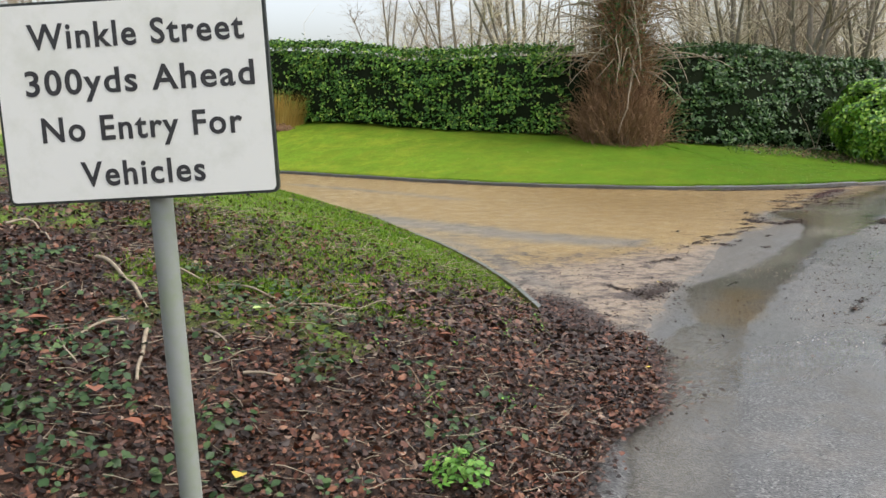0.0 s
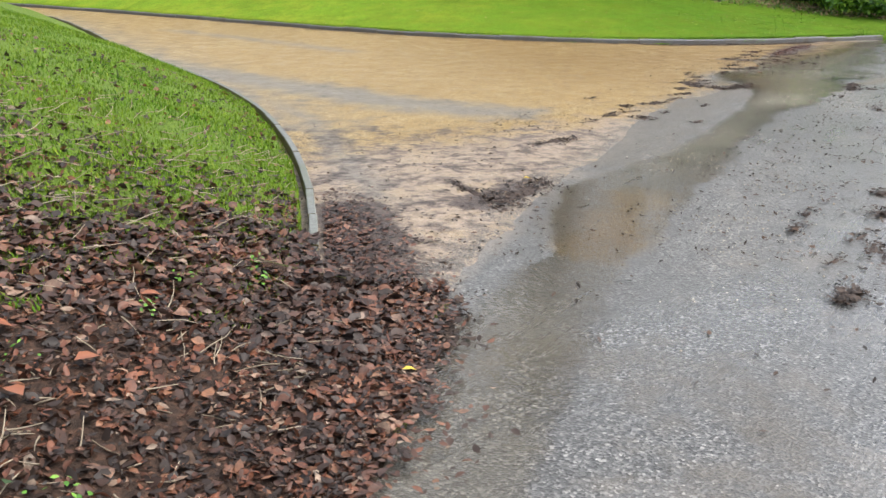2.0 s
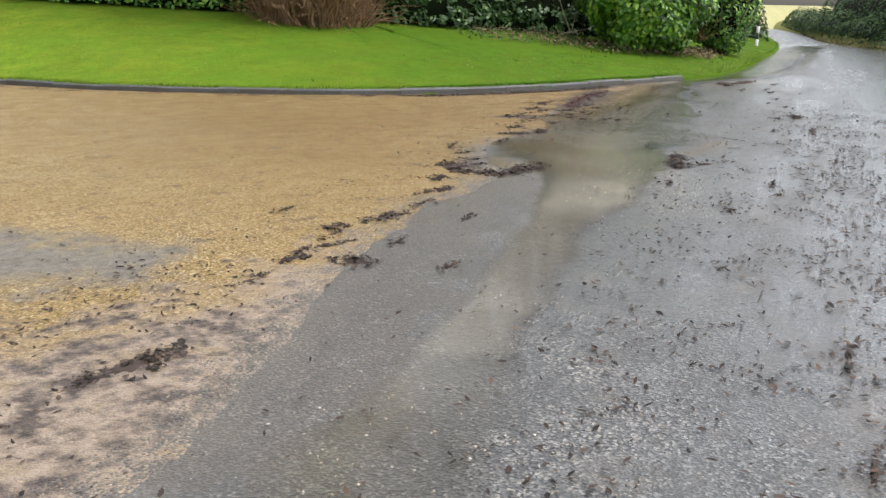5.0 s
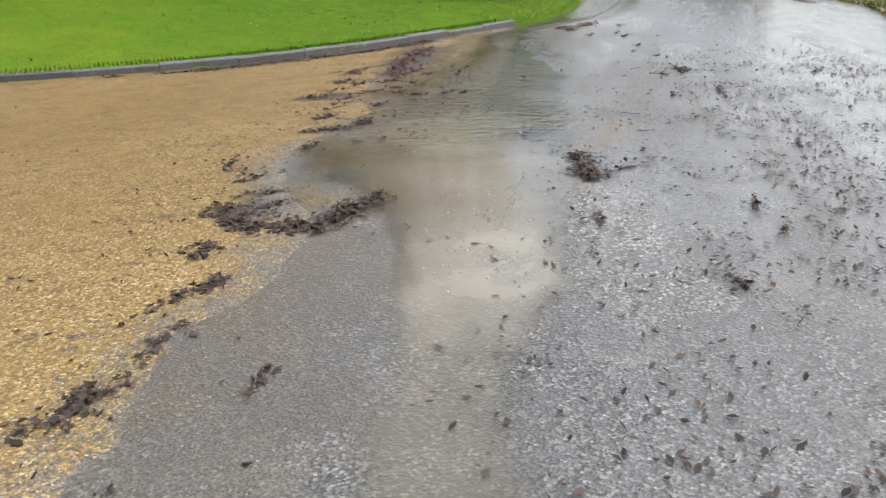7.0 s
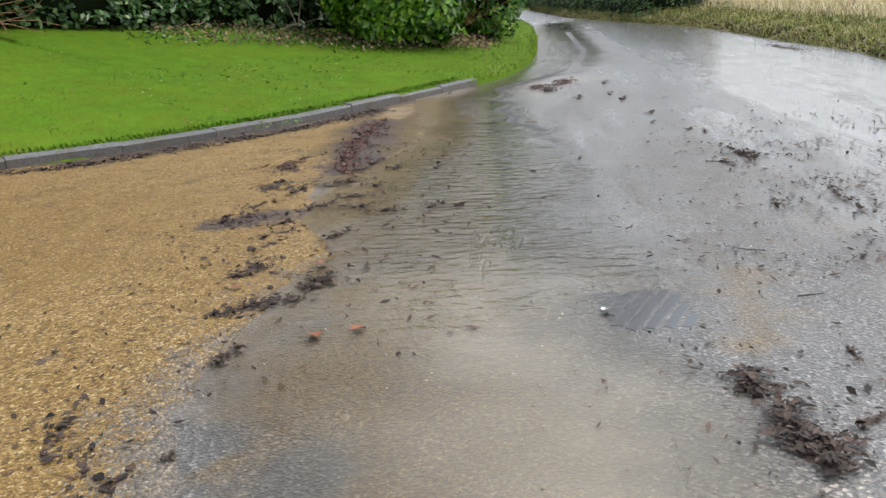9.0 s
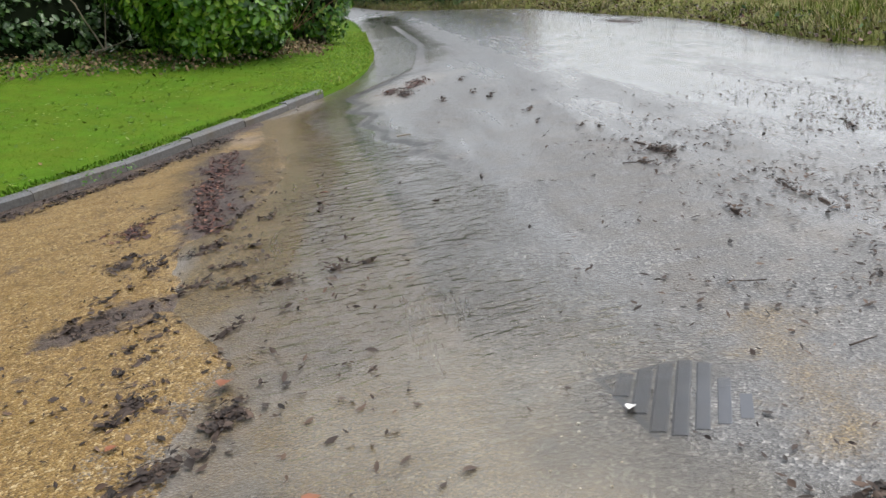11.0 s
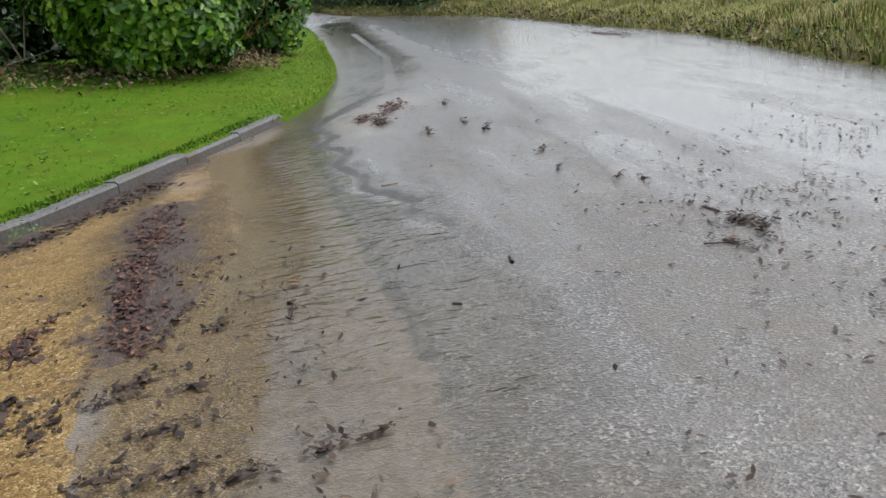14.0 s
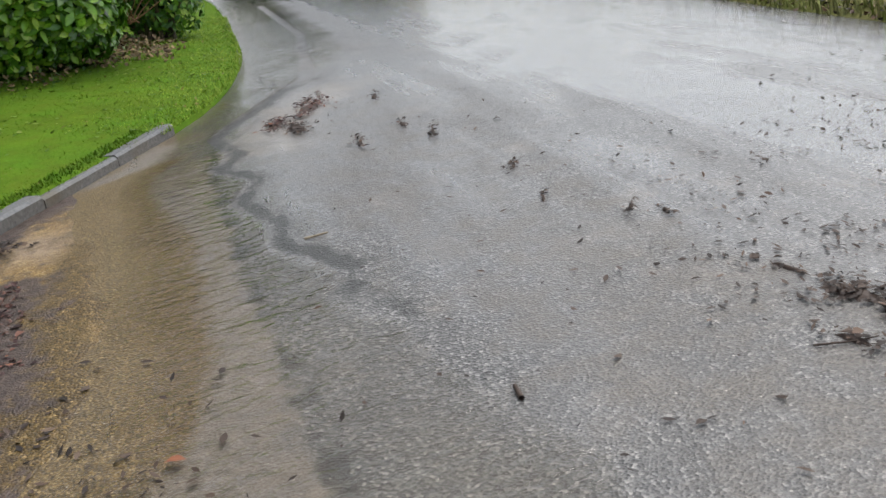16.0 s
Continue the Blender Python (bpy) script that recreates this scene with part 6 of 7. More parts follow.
tagged(link_data("dead_bracken", v, f, DRY), "dry pale brown leaves and stems beside the laurel", "leaves", kind="stuff")

# ---------------------------------------------------------------- clumps of wet debris left by the flood
def debris_clump(x0, y0, x1, y1, width, count, height, label, seed):
    """A low drift of matted leaves and twigs between two places: a pad of mud and the leaves in it."""
    g = np.random.default_rng(seed)
    dx, dy = x1 - x0, y1 - y0
    ln = math.hypot(dx, dy) + 1e-6
    small = width < 0.075 and count < 140
    if small and ln < 0.32:
        dx, dy, ln = dx * 1.5, dy * 1.5, ln * 1.5
    count = int(count * (0.55 if small else 1.0))
    width = width * (0.95 if small else 1.15)
    u = g.random(count)
    w = width * np.sqrt(np.clip(1 - (2 * u - 1) ** 4, 0.05, 1)) * (1 + 0.4 * np.sin(u * 11 + seed))
    off = g.normal(0, 0.5, count) * w
    along = u + g.normal(0, 0.06, count)
    px = dx * along - dy / ln * off + 0.3 * w * np.sin(u * 9 + seed)
    py = dy * along + dx / ln * off
    pz = np.abs(g.normal(0, 1, count)) * height * 0.16 * np.exp(-(off / (w + 1e-6)) ** 2 * 2) + 0.009
    size = 0.012 + 0.040 * g.random(count) ** 1.6
    v_, f_ = leaf_arrays(np.stack([px, py, pz], 1), np.array([0, 0, 1.0]) + g.normal(0, 0.22, (count, 3)), size, size * g.uniform(0.25, 0.7, count), g.uniform(-0.6, 0.6, count), g.uniform(0, 6.283, count))
    # pad: rings of a ragged low mound
    lean_pad = 0.6 if small else 1.0
    m = 22
    ang = np.arange(m) * 2 * np.pi / m
    rag = 0.62 + 0.30 * np.sin(ang * 3 + seed) * np.sin(ang * 5 + 2 * seed) + g.uniform(-0.16, 0.16, m)
    pv = [(dx / 2, dy / 2, height * 0.12 + 0.006)]
    for k, hz_ in ((0.55, height * 0.08 + 0.005), (1.0, -0.008)):
        for i_ in range(m):
            c_, s_ = math.cos(ang[i_]) * (ln / 2 + width * 0.3) * rag[i_] * k * lean_pad, math.sin(ang[i_]) * width * 0.75 * rag[i_] * k * lean_pad
            pv.append((dx / 2 + (c_ * dx - s_ * dy) / ln, dy / 2 + (c_ * dy + s_ * dx) / ln, hz_))
    pf = [(0, 1 + i_, 1 + (i_ + 1) % m) for i_ in range(m)] + [(1 + i_, 1 + m + i_, 1 + m + (i_ + 1) % m, 1 + (i_ + 1) % m) for i_ in range(m)]
    ob = link_data("debris_clump", pv, pf, DEBRIS, smooth=True)
    ob.location = (x0, y0, 0.004)
    leaves = link_data("leaves", v_, f_, RED_DEBRIS if label is REDL else DEBRIS, ob)
    tagged(leaves, kind="stuff")
    return tagged(ob, label, "debris", "flood debris")


REDL = "long drift of wet red-brown leaves on the gravel"
WETL, MATL = "matted drift of wet dark leaves on the ground", "small clot of wet black leaves and twigs on tarmac"
CLUMPS = [(6.00, 11.50, 6.30, 11.60, 0.10, 260, 0.06, WETL), (6.25, 11.60, 6.68, 11.84, 0.10, 420, 0.12, WETL), (5.90, 12.20, 5.84, 11.80, 0.14, 300, 0.03, WETL), (5.84, 11.76, 6.12, 11.56, 0.13, 320, 0.03, WETL), (6.0, 12.3, 6.32, 12.26, 0.07, 130, 0.03, WETL), (5.95, 11.95, 6.2, 12.05, 0.07, 90, 0.02, WETL), (6.15, 12.6, 6.36, 12.66, 0.05, 80, 0.02, WETL), (6.18, 12.9, 6.42, 13.28, 0.04, 80, 0.02, WETL),
          (8.60, 15.24, 8.76, 15.16, 0.07, 90, 0.02, WETL), (8.32, 15.15, 8.46, 15.08, 0.06, 70, 0.02, WETL), (8.52, 14.76, 8.70, 14.70, 0.07, 80, 0.02, WETL), (8.46, 14.95, 8.62, 14.90, 0.05, 60, 0.02, WETL), (8.46, 15.62, 8.66, 15.68, 0.07, 80, 0.02, WETL), (8.38, 15.46, 8.52, 15.54, 0.06, 70, 0.02, WETL),
          (8.80, 15.60, 8.98, 15.54, 0.06, 70, 0.02, WETL), (8.92, 15.38, 9.04, 15.34, 0.04, 40, 0.02, WETL), (8.68, 15.56, 8.80, 15.52, 0.05, 50, 0.02, WETL), (8.96, 14.54, 9.06, 14.50, 0.035, 30, 0.02, WETL), (8.82, 14.62, 8.92, 14.58, 0.03, 30, 0.02, WETL), (8.9, 16.40, 9.05, 16.50, 0.07, 80, 0.03, REDL), (8.0, 15.3, 8.2, 15.4, 0.06, 60, 0.02, WETL), (7.9, 14.9, 8.05, 14.86, 0.05, 50, 0.02, WETL),
          (5.50, 11.40, 5.66, 11.62, 0.09, 110, 0.02, WETL), (5.30, 10.98, 5.56, 11.12, 0.08, 90, 0.02, WETL), (5.05, 10.85, 5.25, 10.98, 0.06, 50, 0.02, WETL), (6.2, 12.6, 6.34, 12.98, 0.06, 60, 0.02, WETL),
          (8.17, 11.95, 8.05, 11.80, 0.06, 170, 0.08, WETL), (8.02, 11.72, 7.80, 11.40, 0.11, 380, 0.10, WETL), (7.95, 11.50, 8.24, 11.50, 0.035, 60, 0.03, WETL), (7.24, 10.72, 7.34, 10.84, 0.05, 60, 0.02, MATL),
          (7.08, 13.70, 7.44, 13.70, 0.08, 160, 0.04, WETL), (7.42, 13.66, 7.72, 13.86, 0.05, 80, 0.03, WETL), (7.70, 15.16, 8.0, 15.10, 0.14, 130, 0.02, WETL), (8.05, 15.05, 8.3, 15.05, 0.06, 60, 0.02, WETL),
          (7.76, 14.66, 8.00, 14.70, 0.06, 70, 0.02, WETL), (7.62, 14.44, 7.78, 14.52, 0.07, 70, 0.03, WETL), (7.36, 14.10, 7.64, 14.26, 0.08, 120, 0.03, WETL), (7.55, 13.76, 7.72, 13.86, 0.09, 110, 0.03, WETL),
          (7.98, 14.40, 8.16, 14.46, 0.05, 50, 0.02, MATL), (6.85, 13.22, 6.95, 13.30, 0.06, 60, 0.03, WETL), (9.05, 15.80, 9.50, 16.45, 0.13, 420, 0.05, REDL), (9.45, 16.40, 9.90, 16.95, 0.14, 440, 0.05, REDL),
          (9.85, 16.85, 10.35, 17.35, 0.13, 400, 0.05, REDL), (10.2, 17.3, 10.75, 17.8, 0.13, 300, 0.04, REDL), (8.75, 16.2, 9.0, 16.5, 0.12, 160, 0.03, REDL), (8.35, 15.7, 8.6, 15.9, 0.10, 120, 0.03, WETL), (8.7, 15.55, 8.95, 15.62, 0.06, 60, 0.02, WETL), (9.36, 15.95, 9.50, 16.05, 0.05, 50, 0.02, MATL), (9.15, 15.78, 9.30, 15.90, 0.05, 50, 0.02, MATL),
          (9.55, 15.45, 9.72, 15.58, 0.03, 40, 0.02, MATL), (9.34, 15.68, 9.46, 15.74, 0.03, 30, 0.02, MATL), (9.05, 16.55, 9.25, 16.60, 0.06, 60, 0.03, WETL), (2.1, 5.95, 2.62, 6.75, 0.20, 520, 0.04, WETL),
          (1.92, 6.72, 2.15, 6.10, 0.08, 160, 0.03, WETL), (2.85, 8.02, 3.28, 8.30, 0.10, 170, 0.03, WETL), (4.60, 10.20, 4.95, 10.42, 0.08, 150, 0.03, WETL), (4.18, 9.42, 4.40, 9.28, 0.09, 140, 0.02, WETL), (4.10, 9.68, 4.30, 9.74, 0.06, 90, 0.02, WETL), (3.93, 9.48, 4.05, 9.62, 0.05, 70, 0.02, WETL), (4.30, 10.08, 4.44, 10.22, 0.08, 90, 0.02, WETL), (4.04, 10.62, 4.18, 10.74, 0.07, 70, 0.02, WETL),
          (5.20, 10.04, 5.32, 10.16, 0.04, 40, 0.02, MATL), (4.58, 9.60, 4.70, 9.74, 0.05, 60, 0.02, MATL), (4.68, 9.03, 4.80, 9.12, 0.06, 60, 0.02, MATL), (5.0, 10.5, 5.25, 10.75, 0.06, 80, 0.02, WETL), (3.55, 9.05, 3.72, 9.18, 0.07, 60, 0.02, WETL), (3.9, 9.42, 4.08, 9.6, 0.08, 70, 0.02, WETL), (4.2, 9.8, 4.34, 10.0, 0.07, 60, 0.02, WETL),
          (1.42, 3.75, 1.62, 4.2, 0.11, 300, 0.05, WETL), (1.58, 4.30, 1.66, 4.42, 0.04, 50, 0.03, WETL), (3.72, 5.28, 3.96, 5.52, 0.07, 130, 0.04, MATL), (4.0, 5.58, 4.12, 5.75, 0.06, 80, 0.03, MATL),
          (3.40, 4.15, 3.60, 4.35, 0.10, 220, 0.05, MATL), (3.98, 4.85, 4.12, 5.02, 0.07, 110, 0.04, MATL), (3.66, 4.72, 3.78, 4.82, 0.05, 60, 0.03, MATL), (4.0, 5.1, 4.2, 5.24, 0.05, 60, 0.03, MATL),
          (5.15, 6.45, 5.3, 6.6, 0.06, 80, 0.03, MATL), (4.82, 6.12, 5.05, 6.3, 0.08, 110, 0.03, MATL), (4.50, 5.60, 4.80, 5.80, 0.10, 150, 0.04, MATL), (5.8, 7.25, 5.98, 7.42, 0.06, 70, 0.03, MATL),
          (11.12, 14.02, 11.22, 14.20, 0.05, 90, 0.04, MATL), (11.45, 14.10, 11.62, 14.32, 0.10, 150, 0.04, MATL), (11.3, 14.02, 11.45, 14.1, 0.05, 50, 0.03, MATL), (11.62, 14.3, 11.72, 14.5, 0.05, 40, 0.02, MATL),
          (12.17, 15.02, 12.25, 15.1, 0.04, 50, 0.03, MATL), (12.14, 15.24, 12.30, 15.26, 0.025, 40, 0.02, MATL), (12.2, 15.68, 12.36, 15.74, 0.025, 40, 0.02, MATL), (12.72, 16.1, 12.86, 16.16, 0.04, 60, 0.03, MATL),
          (13.35, 17.0, 13.75, 17.25, 0.035, 80, 0.03, MATL), (13.6, 17.4, 13.85, 17.6, 0.05, 70, 0.03, MATL), (13.1, 17.4, 13.28, 17.55, 0.06, 90, 0.03, WETL), (13.45, 18.2, 13.75, 18.55, 0.11, 190, 0.04, WETL), (13.9, 18.6, 14.6, 18.95, 0.12, 260, 0.04, REDL), (13.5, 18.55, 13.9, 18.8, 0.10, 200, 0.03, REDL), (14.2, 18.9, 14.8, 19.12, 0.07, 120, 0.03, REDL),
          (14.4, 18.2, 14.8, 18.5, 0.06, 70, 0.03, MATL), (10.24, 13.10, 10.36, 13.22, 0.05, 60, 0.03, MATL), (10.50, 12.72, 10.66, 12.9, 0.05, 70, 0.03, MATL), (10.75, 13.06, 10.9, 13.16, 0.05, 60, 0.03, MATL),
          (12.3, 13.2, 12.6, 13.35, 0.05, 60, 0.03, MATL), (8.52, 11.72, 8.64, 11.84, 0.03, 30, 0.02, MATL), (7.10, 9.70, 7.28, 9.98, 0.06, 90, 0.03, MATL), (8.0, 10.42, 8.16, 10.56, 0.06, 80, 0.03, MATL), (7.8, 10.1, 7.96, 10.22, 0.05, 60, 0.03, MATL), (9.3, 11.1, 9.5, 11.3, 0.06, 70, 0.03, MATL),
          (20.2, 18.9, 21.4, 20.4, 0.22, 320, 0.03, MATL)]
for i, row in enumerate(CLUMPS):
    debris_clump(*row, 100 + i)

# fine scattered scraps, too many to count
def scatter(count, line, spread, lo, hi, seed):
    g = np.random.default_rng(seed)
    run = resample(line, 0.05)
    k = g.integers(0, len(run), count)
    x_, y_ = run[k, 0] + g.normal(0, spread, count), run[k, 1] + g.normal(0, spread, count)
    sel_ = wobble(x_, y_, 1.9, seed) + 0.5 * wobble(x_, y_, 5.5, seed + 1) + 0.6 * g.random(count) > 0.25
    return x_[sel_], y_[sel_], g.uniform(lo, hi, sel_.sum())


xs_, ys_, ss_ = [], [], []
for args in ((20000, [(4.0, 4.0), (5.8, 6.8), (7.6, 9.2), (9.5, 11.0), (11.4, 12.6), (13.6, 14.2)], 0.85, 0.012, 0.050, 1), (6500, [(5.5, 4.5), (9.0, 8.5), (12.5, 12.0)], 1.0, 0.010, 0.048, 2),
             (450, [(9.5, 12.4), (11.0, 13.8), (12.4, 15.3), (13.6, 17.2), (14.6, 18.5)], 0.5, 0.014, 0.055, 3), (2200, [(1.5, 5.0), (2.0, 7.0), (2.8, 8.6), (3.8, 9.9)], 0.55, 0.012, 0.045, 4),
             (1100, [(5.0, 11.2), (6.2, 13.0), (7.4, 14.5), (8.6, 16.0), (9.6, 17.2)], 0.40, 0.01, 0.045, 5), (700, [(4.0, 13.0), (6.0, 15.5), (7.5, 16.8)], 0.9, 0.01, 0.04, 6),
             (2600, [(-2.3, 24.0), (0.6, 21.2), (3.0, 19.25), (5.1, 18.25), (6.6, 17.86), (8.0, 17.74), (9.7, 17.99), (11.2, 18.48)], 0.09, 0.015, 0.055, 7), (2600, [(6.6, 17.84), (8.0, 17.72), (9.7, 17.97), (11.3, 18.5)], 0.07, 0.02, 0.075, 17), (900, [(7.4, 13.5), (8.4, 14.6), (9.3, 15.5), (10.3, 16.6)], 0.42, 0.014, 0.06, 8),
             (300, [(13, 12), (16, 15.5), (19, 18.2), (22, 21.6)], 0.8, 0.02, 0.06, 9), (500, [(0.9, 7.6), (0.2, 10.8), (-1.0, 13.8)], 0.35, 0.012, 0.04, 10)):
    a, b, c = scatter(*args)
    xs_.append(a), ys_.append(b), ss_.append(c)
x, y, s = np.concatenate(xs_), np.concatenate(ys_), np.concatenate(ss_)
n = len(x)
v, f = leaf_arrays(np.stack([x, y, 0.009 + 0.004 * rng.random(n)], 1), np.array([0, 0, 1.0]) + rng.normal(0, 0.22, (n, 3)), s, s * rng.uniform(0.2, 0.5, n), rng.uniform(-.35, .35, n), rng.normal(0.9, 0.9, n))
tagged(link_data("leaf_scraps", v, f, DEBRIS), "small scraps of dark leaf and bark scattered over road and drive", "debris", kind="stuff")
# loose pale chippings
xs_, ys_, ss_ = [], [], []
for args in ((1000, [(3.0, 4.6), (3.9, 6.4), (5.0, 8.2)], 0.42, 0.003, 0.008, 21), (600, [(6.9, 10.0), (7.5, 11.2)], 0.40, 0.003, 0.008, 22), (260, [(6.0, 9.2), (7.4, 12.6), (8.8, 13.4)], 0.7, 0.003, 0.007, 23),
             (300, [(5.4, 5.0), (7.4, 8.4)], 0.7, 0.003, 0.008, 24)):
    a, b, c = scatter(*args)
    xs_.append(a), ys_.append(b), ss_.append(c)
x, y, s = np.concatenate(xs_), np.concatenate(ys_), np.concatenate(ss_)
n = len(x)
octa = np.array([(1, 0, 0), (0, 1, 0), (-1, 0, 0), (0, -1, 0), (0, 0, .7), (0, 0, -.7)]) * 1.0
v = (np.stack([x, y, np.full(n, 0.006)], 1)[:, None] + octa[None] * s[:, None, None] * rng.uniform(0.6, 1.3, (n, 1, 3))).reshape(-1, 3)
f = ((np.arange(n) * 6)[:, None, None] + np.array([(0, 1, 4), (1, 2, 4), (2, 3, 4), (3, 0, 4), (1, 0, 5), (2, 1, 5), (3, 2, 5), (0, 3, 5)])[None]).reshape(-1, 3)
CHIPS = make_blades("pale_chippings", [(0, (0.20, 0.16, 0.11)), (0.5, (0.36, 0.30, 0.23)), (1, (0.60, 0.56, 0.48))])
tagged(link_data("loose_chippings", v, f, CHIPS), "loose pale gravel chippings washed onto the tarmac", "gravel", kind="stuff")

# ---------------------------------------------------------------- drain grating
drain = empty("drain_grating", 8.44, 12.57, -0.0125, "cast iron road drain grating awash with flood water", "drain", rz=-36)
bm = bmesh.new()
DX, DY, RIM = 0.19, 0.235, 0.022
for x0, x1, y0, y1 in ((-DX, DX, -DY, -DY + RIM), (-DX, DX, DY - RIM, DY), (-DX, -DX + RIM, -DY + RIM, DY - RIM), (DX - RIM, DX, -DY + RIM, DY - RIM)):
    vs = [bm.verts.new((x, y, z)) for z in (-0.04, 0.008) for x, y in ((x0, y0), (x1, y0), (x1, y1), (x0, y1))]
    for q in ((0, 3, 2, 1), (4, 5, 6, 7), (0, 1, 5, 4), (1, 2, 6, 5), (2, 3, 7, 6), (3, 0, 4, 7)):
        bm.faces.new([vs[i] for i in q])
part("frame", bm, IRON, drain)
BAR = radians(60)
for k in range(-6, 7):
    # each bar runs askew from rim to rim
    ux, uy = math.cos(BAR), math.sin(BAR)
    ox, oy = -uy * k * 0.062, ux * k * 0.062
    ts = []
    for lim, o, u_ in ((DX - RIM, ox, ux), (DY - RIM, oy, uy)):
        ts.append(sorted(((-lim - o) / u_, (lim - o) / u_)))
    t0, t1 = max(q[0] for q in ts), min(q[1] for q in ts)
    if t1 - t0 < 0.06:
        continue
    prof = [(-0.026, -0.03), (0.026, -0.03), (0.026, 0.009), (0.018, 0.014), (-0.018, 0.014), (-0.026, 0.009)]
    vs = [(ox + ux * t - uy * w, oy + uy * t + ux * w, z) for t in (t0, t1) for w, z in prof]
    link_data("bar", vs, [tuple(range(6))[::-1], tuple(range(6, 12))] + [(i, (i + 1) % 6, 6 + (i + 1) % 6, 6 + i) for i in range(6)], IRON, drain)
SILT = plain("grey_silt", (0.26, 0.25, 0.225), 0.5, 0.4)
bm = bmesh.new()
bmesh.ops.create_grid(bm, x_segments=1, y_segments=1, size=0.185)
for vert in bm.verts:
    vert.co.z = 0.006
part("silt_bed", bm, SILT, drain)


# ---------------------------------------------------------------- single leaves, sticks and weeds
def one_leaf(x, y, z, size, mat, label, turn, lift=0.0):
    v_, f_ = leaf_arrays(np.zeros((1, 3)), np.array([[0.15, 0.1, 1.0]]), np.array([size]), np.array([size * 0.65]), np.array([0.35]), np.array([radians(turn)]))
    ob = link_data("fallen_leaf", v_, f_, mat)
    ob.location = (x, y, z + size * 0.12)
    return tagged(ob, label, "leaf", "single leaves")


one_leaf(2.49, 6.70, 0.02, 0.07, YELLOW_LEAF, "small yellow leaf on the muddy drift", 20)
one_leaf(7.27, 13.22, 0.006, 0.09, RED_LEAF, "russet fallen leaf on wet tarmac", 70)
one_leaf(7.43, 13.16, 0.006, 0.085, RED_LEAF, "brown fallen leaf on wet tarmac", 10)
one_leaf(7.78, 14.00, 0.010, 0.095, RED_LEAF, "orange-brown fallen leaf on the gravel edge", 35)
one_leaf(9.95, 15.80, 0.008, 0.07, RED_LEAF, "dark red fallen leaf in shallow water", 120)
one_leaf(9.62, 16.55, 0.05, 0.07, RED_LEAF, "russet leaf on the drift of wet leaves", 60)
one_leaf(5.93, 16.2, 0.02, 0.06, RED_LEAF, "russet fallen leaf on the gravel", 80)
one_leaf(8.28, 12.66, 0.008, 0.055, WHITE_BIT, "pale leaf lying beside the drain", 15)
one_leaf(7.3, 13.95, 0.012, 0.06, RED_LEAF, "russet leaf on golden gravel", 15)
one_leaf(-1.18, 3.16, float(bank_height(np.array([-1.18]), np.array([3.16]))[0]) + 0.03, 0.10, PALE_LEAF, "pale green fallen leaf on the bank", 45)
one_leaf(1.32, 3.55, 0.05, 0.06, YELLOW_LEAF, "yellow leaf among trodden leaves", 10)
one_leaf(-1.08, 1.22, float(bank_height(np.array([-1.08]), np.array([1.22]))[0]) + 0.03, 0.09, YELLOW_LEAF, "orange-yellow leaf on the bank", 80)
for x, y, sz, tn in ((-2.2, 2.51, 0.14, 30), (-1.74, 1.75, 0.12, 110), (-1.53, 1.49, 0.11, 160), (-0.2, 2.9, 0.10, 70), (-0.05, 3.4, 0.10, 10), (0.25, 3.3, 0.10, 50), (0.1, 3.05, 0.09, 140), (-0.4, 3.3, 0.11, 100), (0.35, 3.9, 0.09, 20), (-2.2, 2.3, 0.12, 65)):
    one_leaf(x, y, float(bank_height(np.array([x]), np.array([y]))[0]) + 0.03, sz, RED_LEAF, "large russet fallen leaf on the bank", tn)


def stick(points, r0, r1, mat, label, flat=True):
    p_ = resample(points, 0.04)
    z_ = bank_height(p_[:, 0], p_[:, 1]) + 0.025 + 0.02 * np.sin(np.arange(len(p_)) * 0.5) if flat else np.full(len(p_), 0.008)
    r_ = np.linspace(r0, r1, len(p_))
    v_, f_ = tube_arrays([np.column_stack([p_, z_, r_])], 6)
    return tagged(link_data("stick", v_, f_, mat, smooth=True), label, "stick", "fallen sticks")


stick([(-1.89, 3.75), (-1.48, 3.66), (-1.05, 3.50), (-0.75, 3.55), (-0.33, 3.91)], 0.008, 0.004, PALE_TWIGS, "long thin pale stick on the leaf litter")
stick([(-2.24, 3.73), (-2.03, 3.51), (-1.89, 3.21), (-1.75, 2.92)], 0.013, 0.010, PALE_TWIGS, "curved pale root on the bank")
stick([(-1.70, 2.63), (-1.65, 2.22), (-1.60, 1.90)], 0.012, 0.008, PALE_TWIGS, "pale root running down the bank")
stick([(-1.82, 2.71), (-2.01, 2.42), (-1.99, 2.19), (-1.88, 2.03)], 0.008, 0.004, PALE_TWIGS, "bent pale twig on the bank")
stick([(-2.98, 4.32), (-2.83, 4.41), (-2.56, 3.90)], 0.010, 0.006, PALE_TWIGS, "bent pale twig on the bank")
stick([(-1.41, 2.76), (-1.29, 2.59)], 0.008, 0.005, PALE_TWIGS, "short broken twig on the bank")
stick([(-1.17, 2.21), (-1.01, 2.20)], 0.009, 0.005, PALE_TWIGS, "short pale twig on the bank")
stick([(-0.35, 2.7), (-0.3, 2.5), (-0.22, 2.35)], 0.006, 0.003, TWIGS, "short dark twig on the bank")
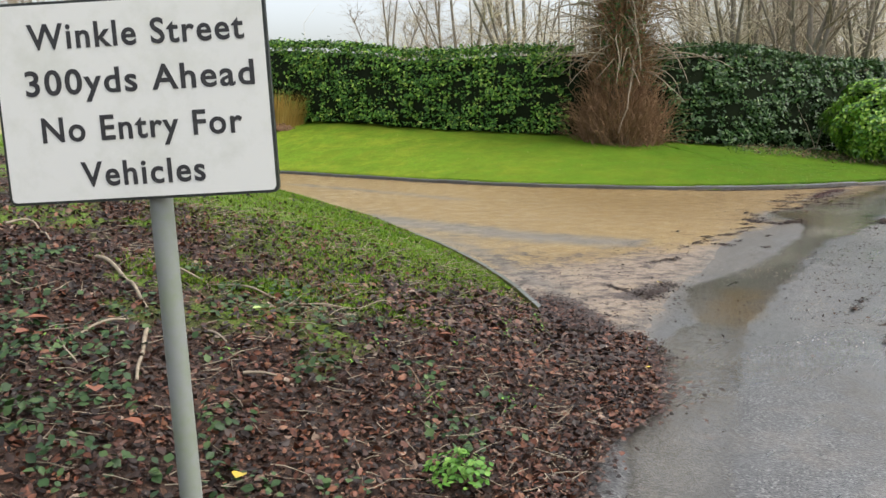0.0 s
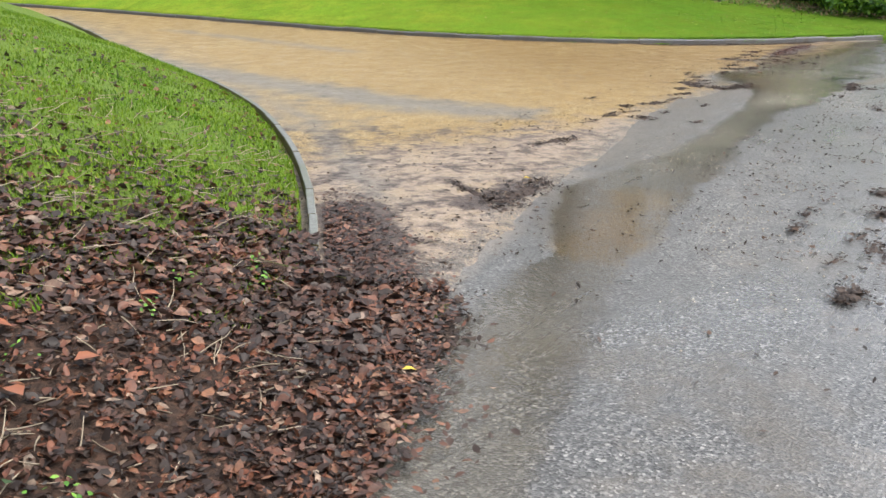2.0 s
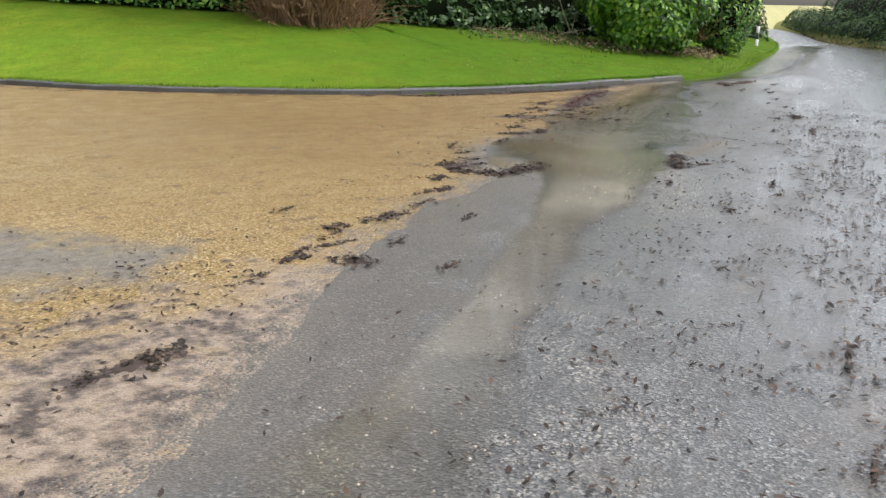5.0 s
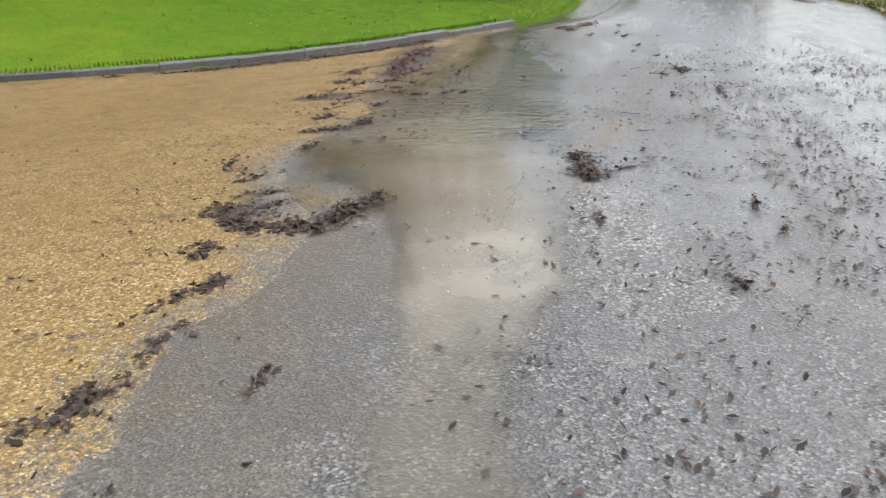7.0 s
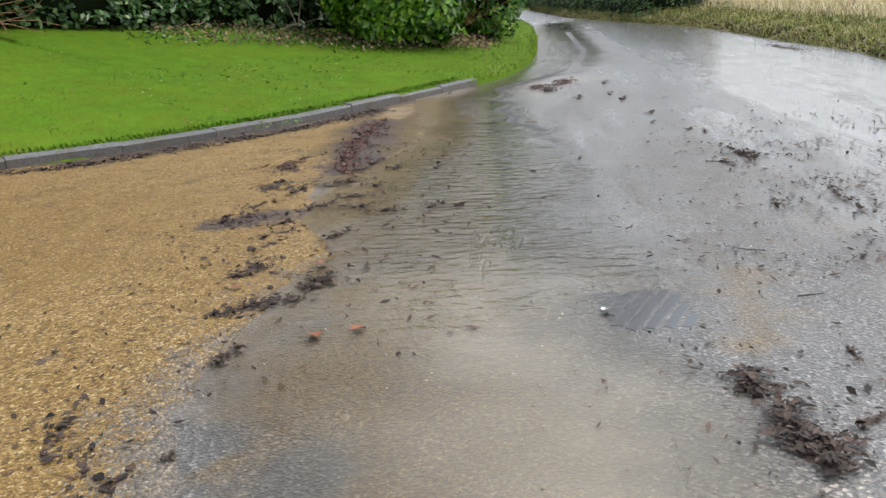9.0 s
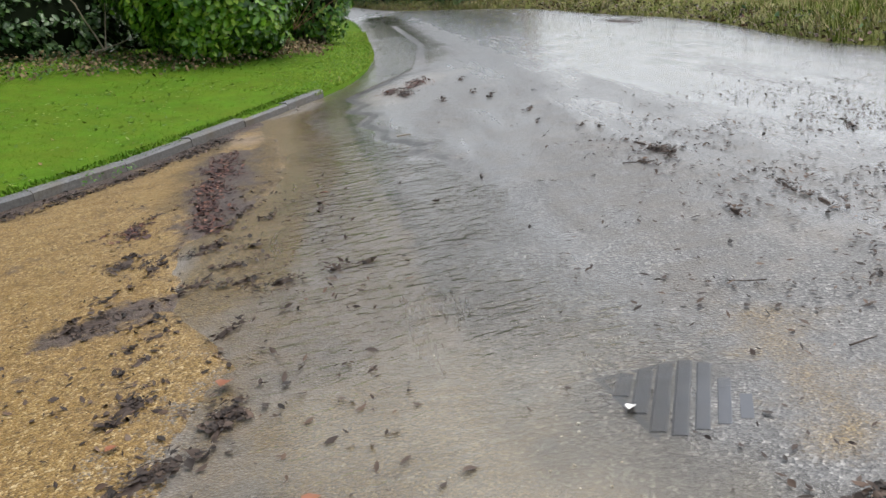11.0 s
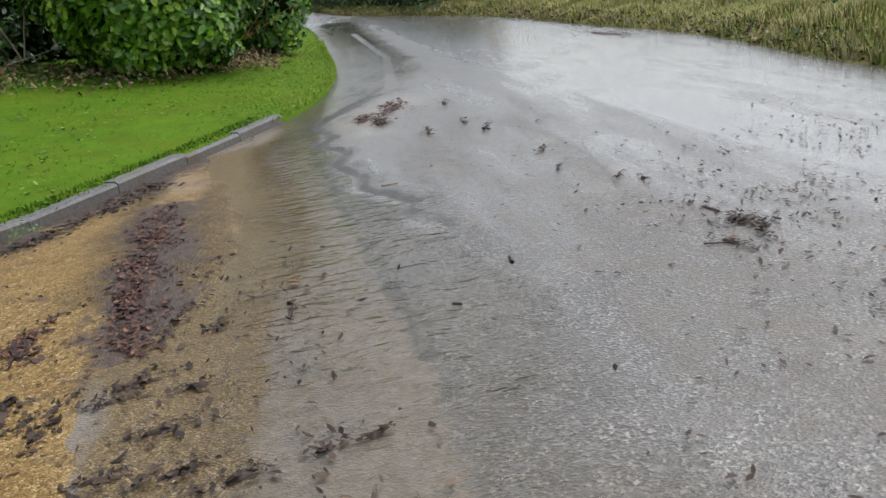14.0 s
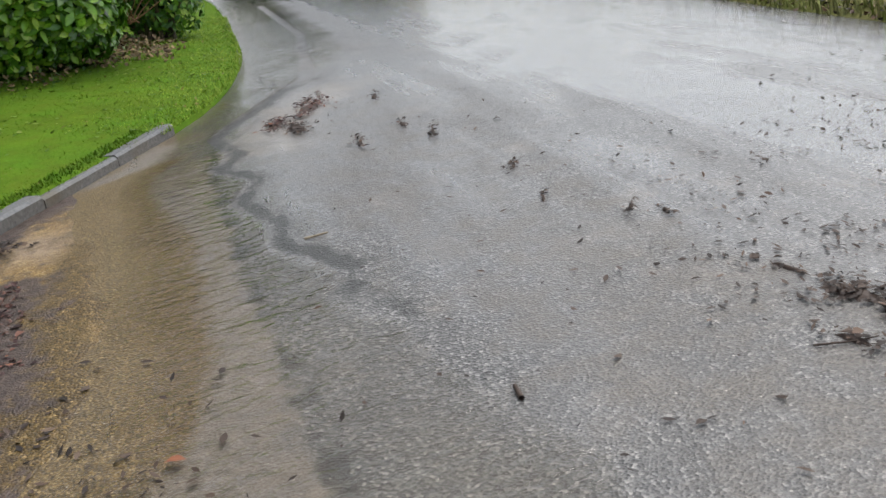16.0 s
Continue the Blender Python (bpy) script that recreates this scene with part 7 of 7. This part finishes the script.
# fine broken twigs all through the litter
g = np.random.default_rng(77)
lines = []
for k in range(1500):
    y = g.uniform(0.8, 7.0)
    x = float(np.interp(y, BANK_Y, BANK_X)) + 0.25 - 3.6 * g.random() ** 1.2
    if y > 4.5 and x > float(np.interp(y, BANK_Y, BANK_X)) - 0.1:
        continue
    a = g.uniform(0, 6.283)
    ln = g.uniform(0.04, 0.20)
    z = float(bank_height(np.array([x]), np.array([y]))[0]) + 0.018
    lines.append(twig_line((x, y, z), (math.cos(a), math.sin(a), g.normal(0, 0.12)), ln, 0.0035, 0.0015, 4, 0.5, g=g))
v, f = tube_arrays(lines, 3)
tagged(link_data("litter_twigs", v, f, PALE_TWIGS), "fine broken twigs among the dead leaves", "twigs", kind="stuff")
stick([(10.58, 14.98), (10.66, 15.05)], 0.010, 0.008, DEBRIS, "short black stick lying on the road", False)
stick([(10.03, 14.93), (10.06, 14.86)], 0.006, 0.005, DEBRIS, "scrap of bark on the road", False)
stick([(11.60, 16.66), (11.72, 16.58)], 0.007, 0.005, PALE_TWIGS, "small pale stick in the running water", False)
stick([(11.12, 14.26), (11.18, 14.15), (11.24, 14.08)], 0.004, 0.002, DEBRIS, "thin dark twig on the road", False)
stick([(9.46, 12.70), (9.41, 12.78), (9.39, 12.86)], 0.003, 0.0015, DEBRIS, "curved thin twig on the road", False)
stick([(8.98, 12.24), (9.10, 12.18)], 0.004, 0.002, DEBRIS, "thin dark twig on the road", False)
stick([(6.15, 8.2), (6.0, 8.05)], 0.004, 0.002, DEBRIS, "thin dark twig on the road", False)


def weed(x, y, z, size, count, seed, mat, label):
    g = np.random.default_rng(seed)
    a = g.uniform(0, 6.283, count)
    r = g.random(count) ** 0.6 * size
    p_ = np.stack([r * np.cos(a), r * np.sin(a), g.uniform(0.02, 0.10, count) + 0.08 * (1 - r / size)], 1)
    v_, f_ = leaf_arrays(p_, np.stack([np.cos(a) * 0.5, np.sin(a) * 0.5, np.ones(count)], 1) + g.normal(0, .3, (count, 3)), g.uniform(0.3, 0.55, count) * size * 0.6, g.uniform(0.2, 0.35, count) * size * 0.6, g.uniform(0, .4, count), a + np.pi / 2 * g.normal(1, .3, count))
    ob = empty("weed", x, y, z - 0.015)
    tagged(link_data("leaves", v_, f_, mat, ob), kind="stuff")
    return tagged(ob, label, "weed", "weeds on the bank")


FRESH = make_leafy("fresh_weed_leaves", [(0, (0.05, 0.14, 0.015)), (0.6, (0.11, 0.26, 0.03)), (1, (0.20, 0.36, 0.06))], 0.5, 0.3)
for i, (x, y, sz, cnt, mt) in enumerate(((-0.20, 1.58, 0.15, 200, FRESH), (-1.91, 1.42, 0.18, 60, CREEPER), (-2.11, 1.99, 0.14, 36, CREEPER), (-1.66, 1.15, 0.16, 44, CREEPER), 
                                     (-1.19, 1.69, 0.16, 36, CREEPER), (-0.85, 2.35, 0.18, 40, CREEPER), (-2.3, 1.5, 0.22, 60, CREEPER), (-2.05, 2.25, 0.08, 10, FRESH), (-1.95, 1.85, 0.07, 10, FRESH),
                                     (-0.02, 3.08, 0.08, 12, FRESH), (-0.63, 2.55, 0.07, 12, FRESH), (-1.25, 2.29, 0.08, 14, FRESH), (-0.31, 2.15, 0.08, 12, FRESH), (0.09, 3.19, 0.07, 9, FRESH), (-0.21, 2.29, 0.08, 14, FRESH), (0.15, 2.45, 0.08, 14, FRESH),
                                     (0.32, 2.62, 0.08, 12, FRESH), (0.36, 3.69, 0.07, 12, FRESH), (-0.51, 2.89, 0.08, 14, FRESH), (-0.33, 3.12, 0.06, 10, FRESH), (0.72, 4.35, 0.09, 22, FRESH), (0.45, 4.1, 0.07, 12, FRESH))):
    weed(x, y, float(bank_height(np.array([x]), np.array([y]))[0]), sz, cnt, 300 + i, mt, "low green weed among dead leaves" if mt is FRESH else "patch of ivy among dead leaves")
for i, (x, y) in enumerate(((9.55, 17.98), (9.85, 18.02))):
    weed(x, y, 0.02, 0.10, 24, 340 + i, FRESH, "small yellowish weed at the kerb foot")
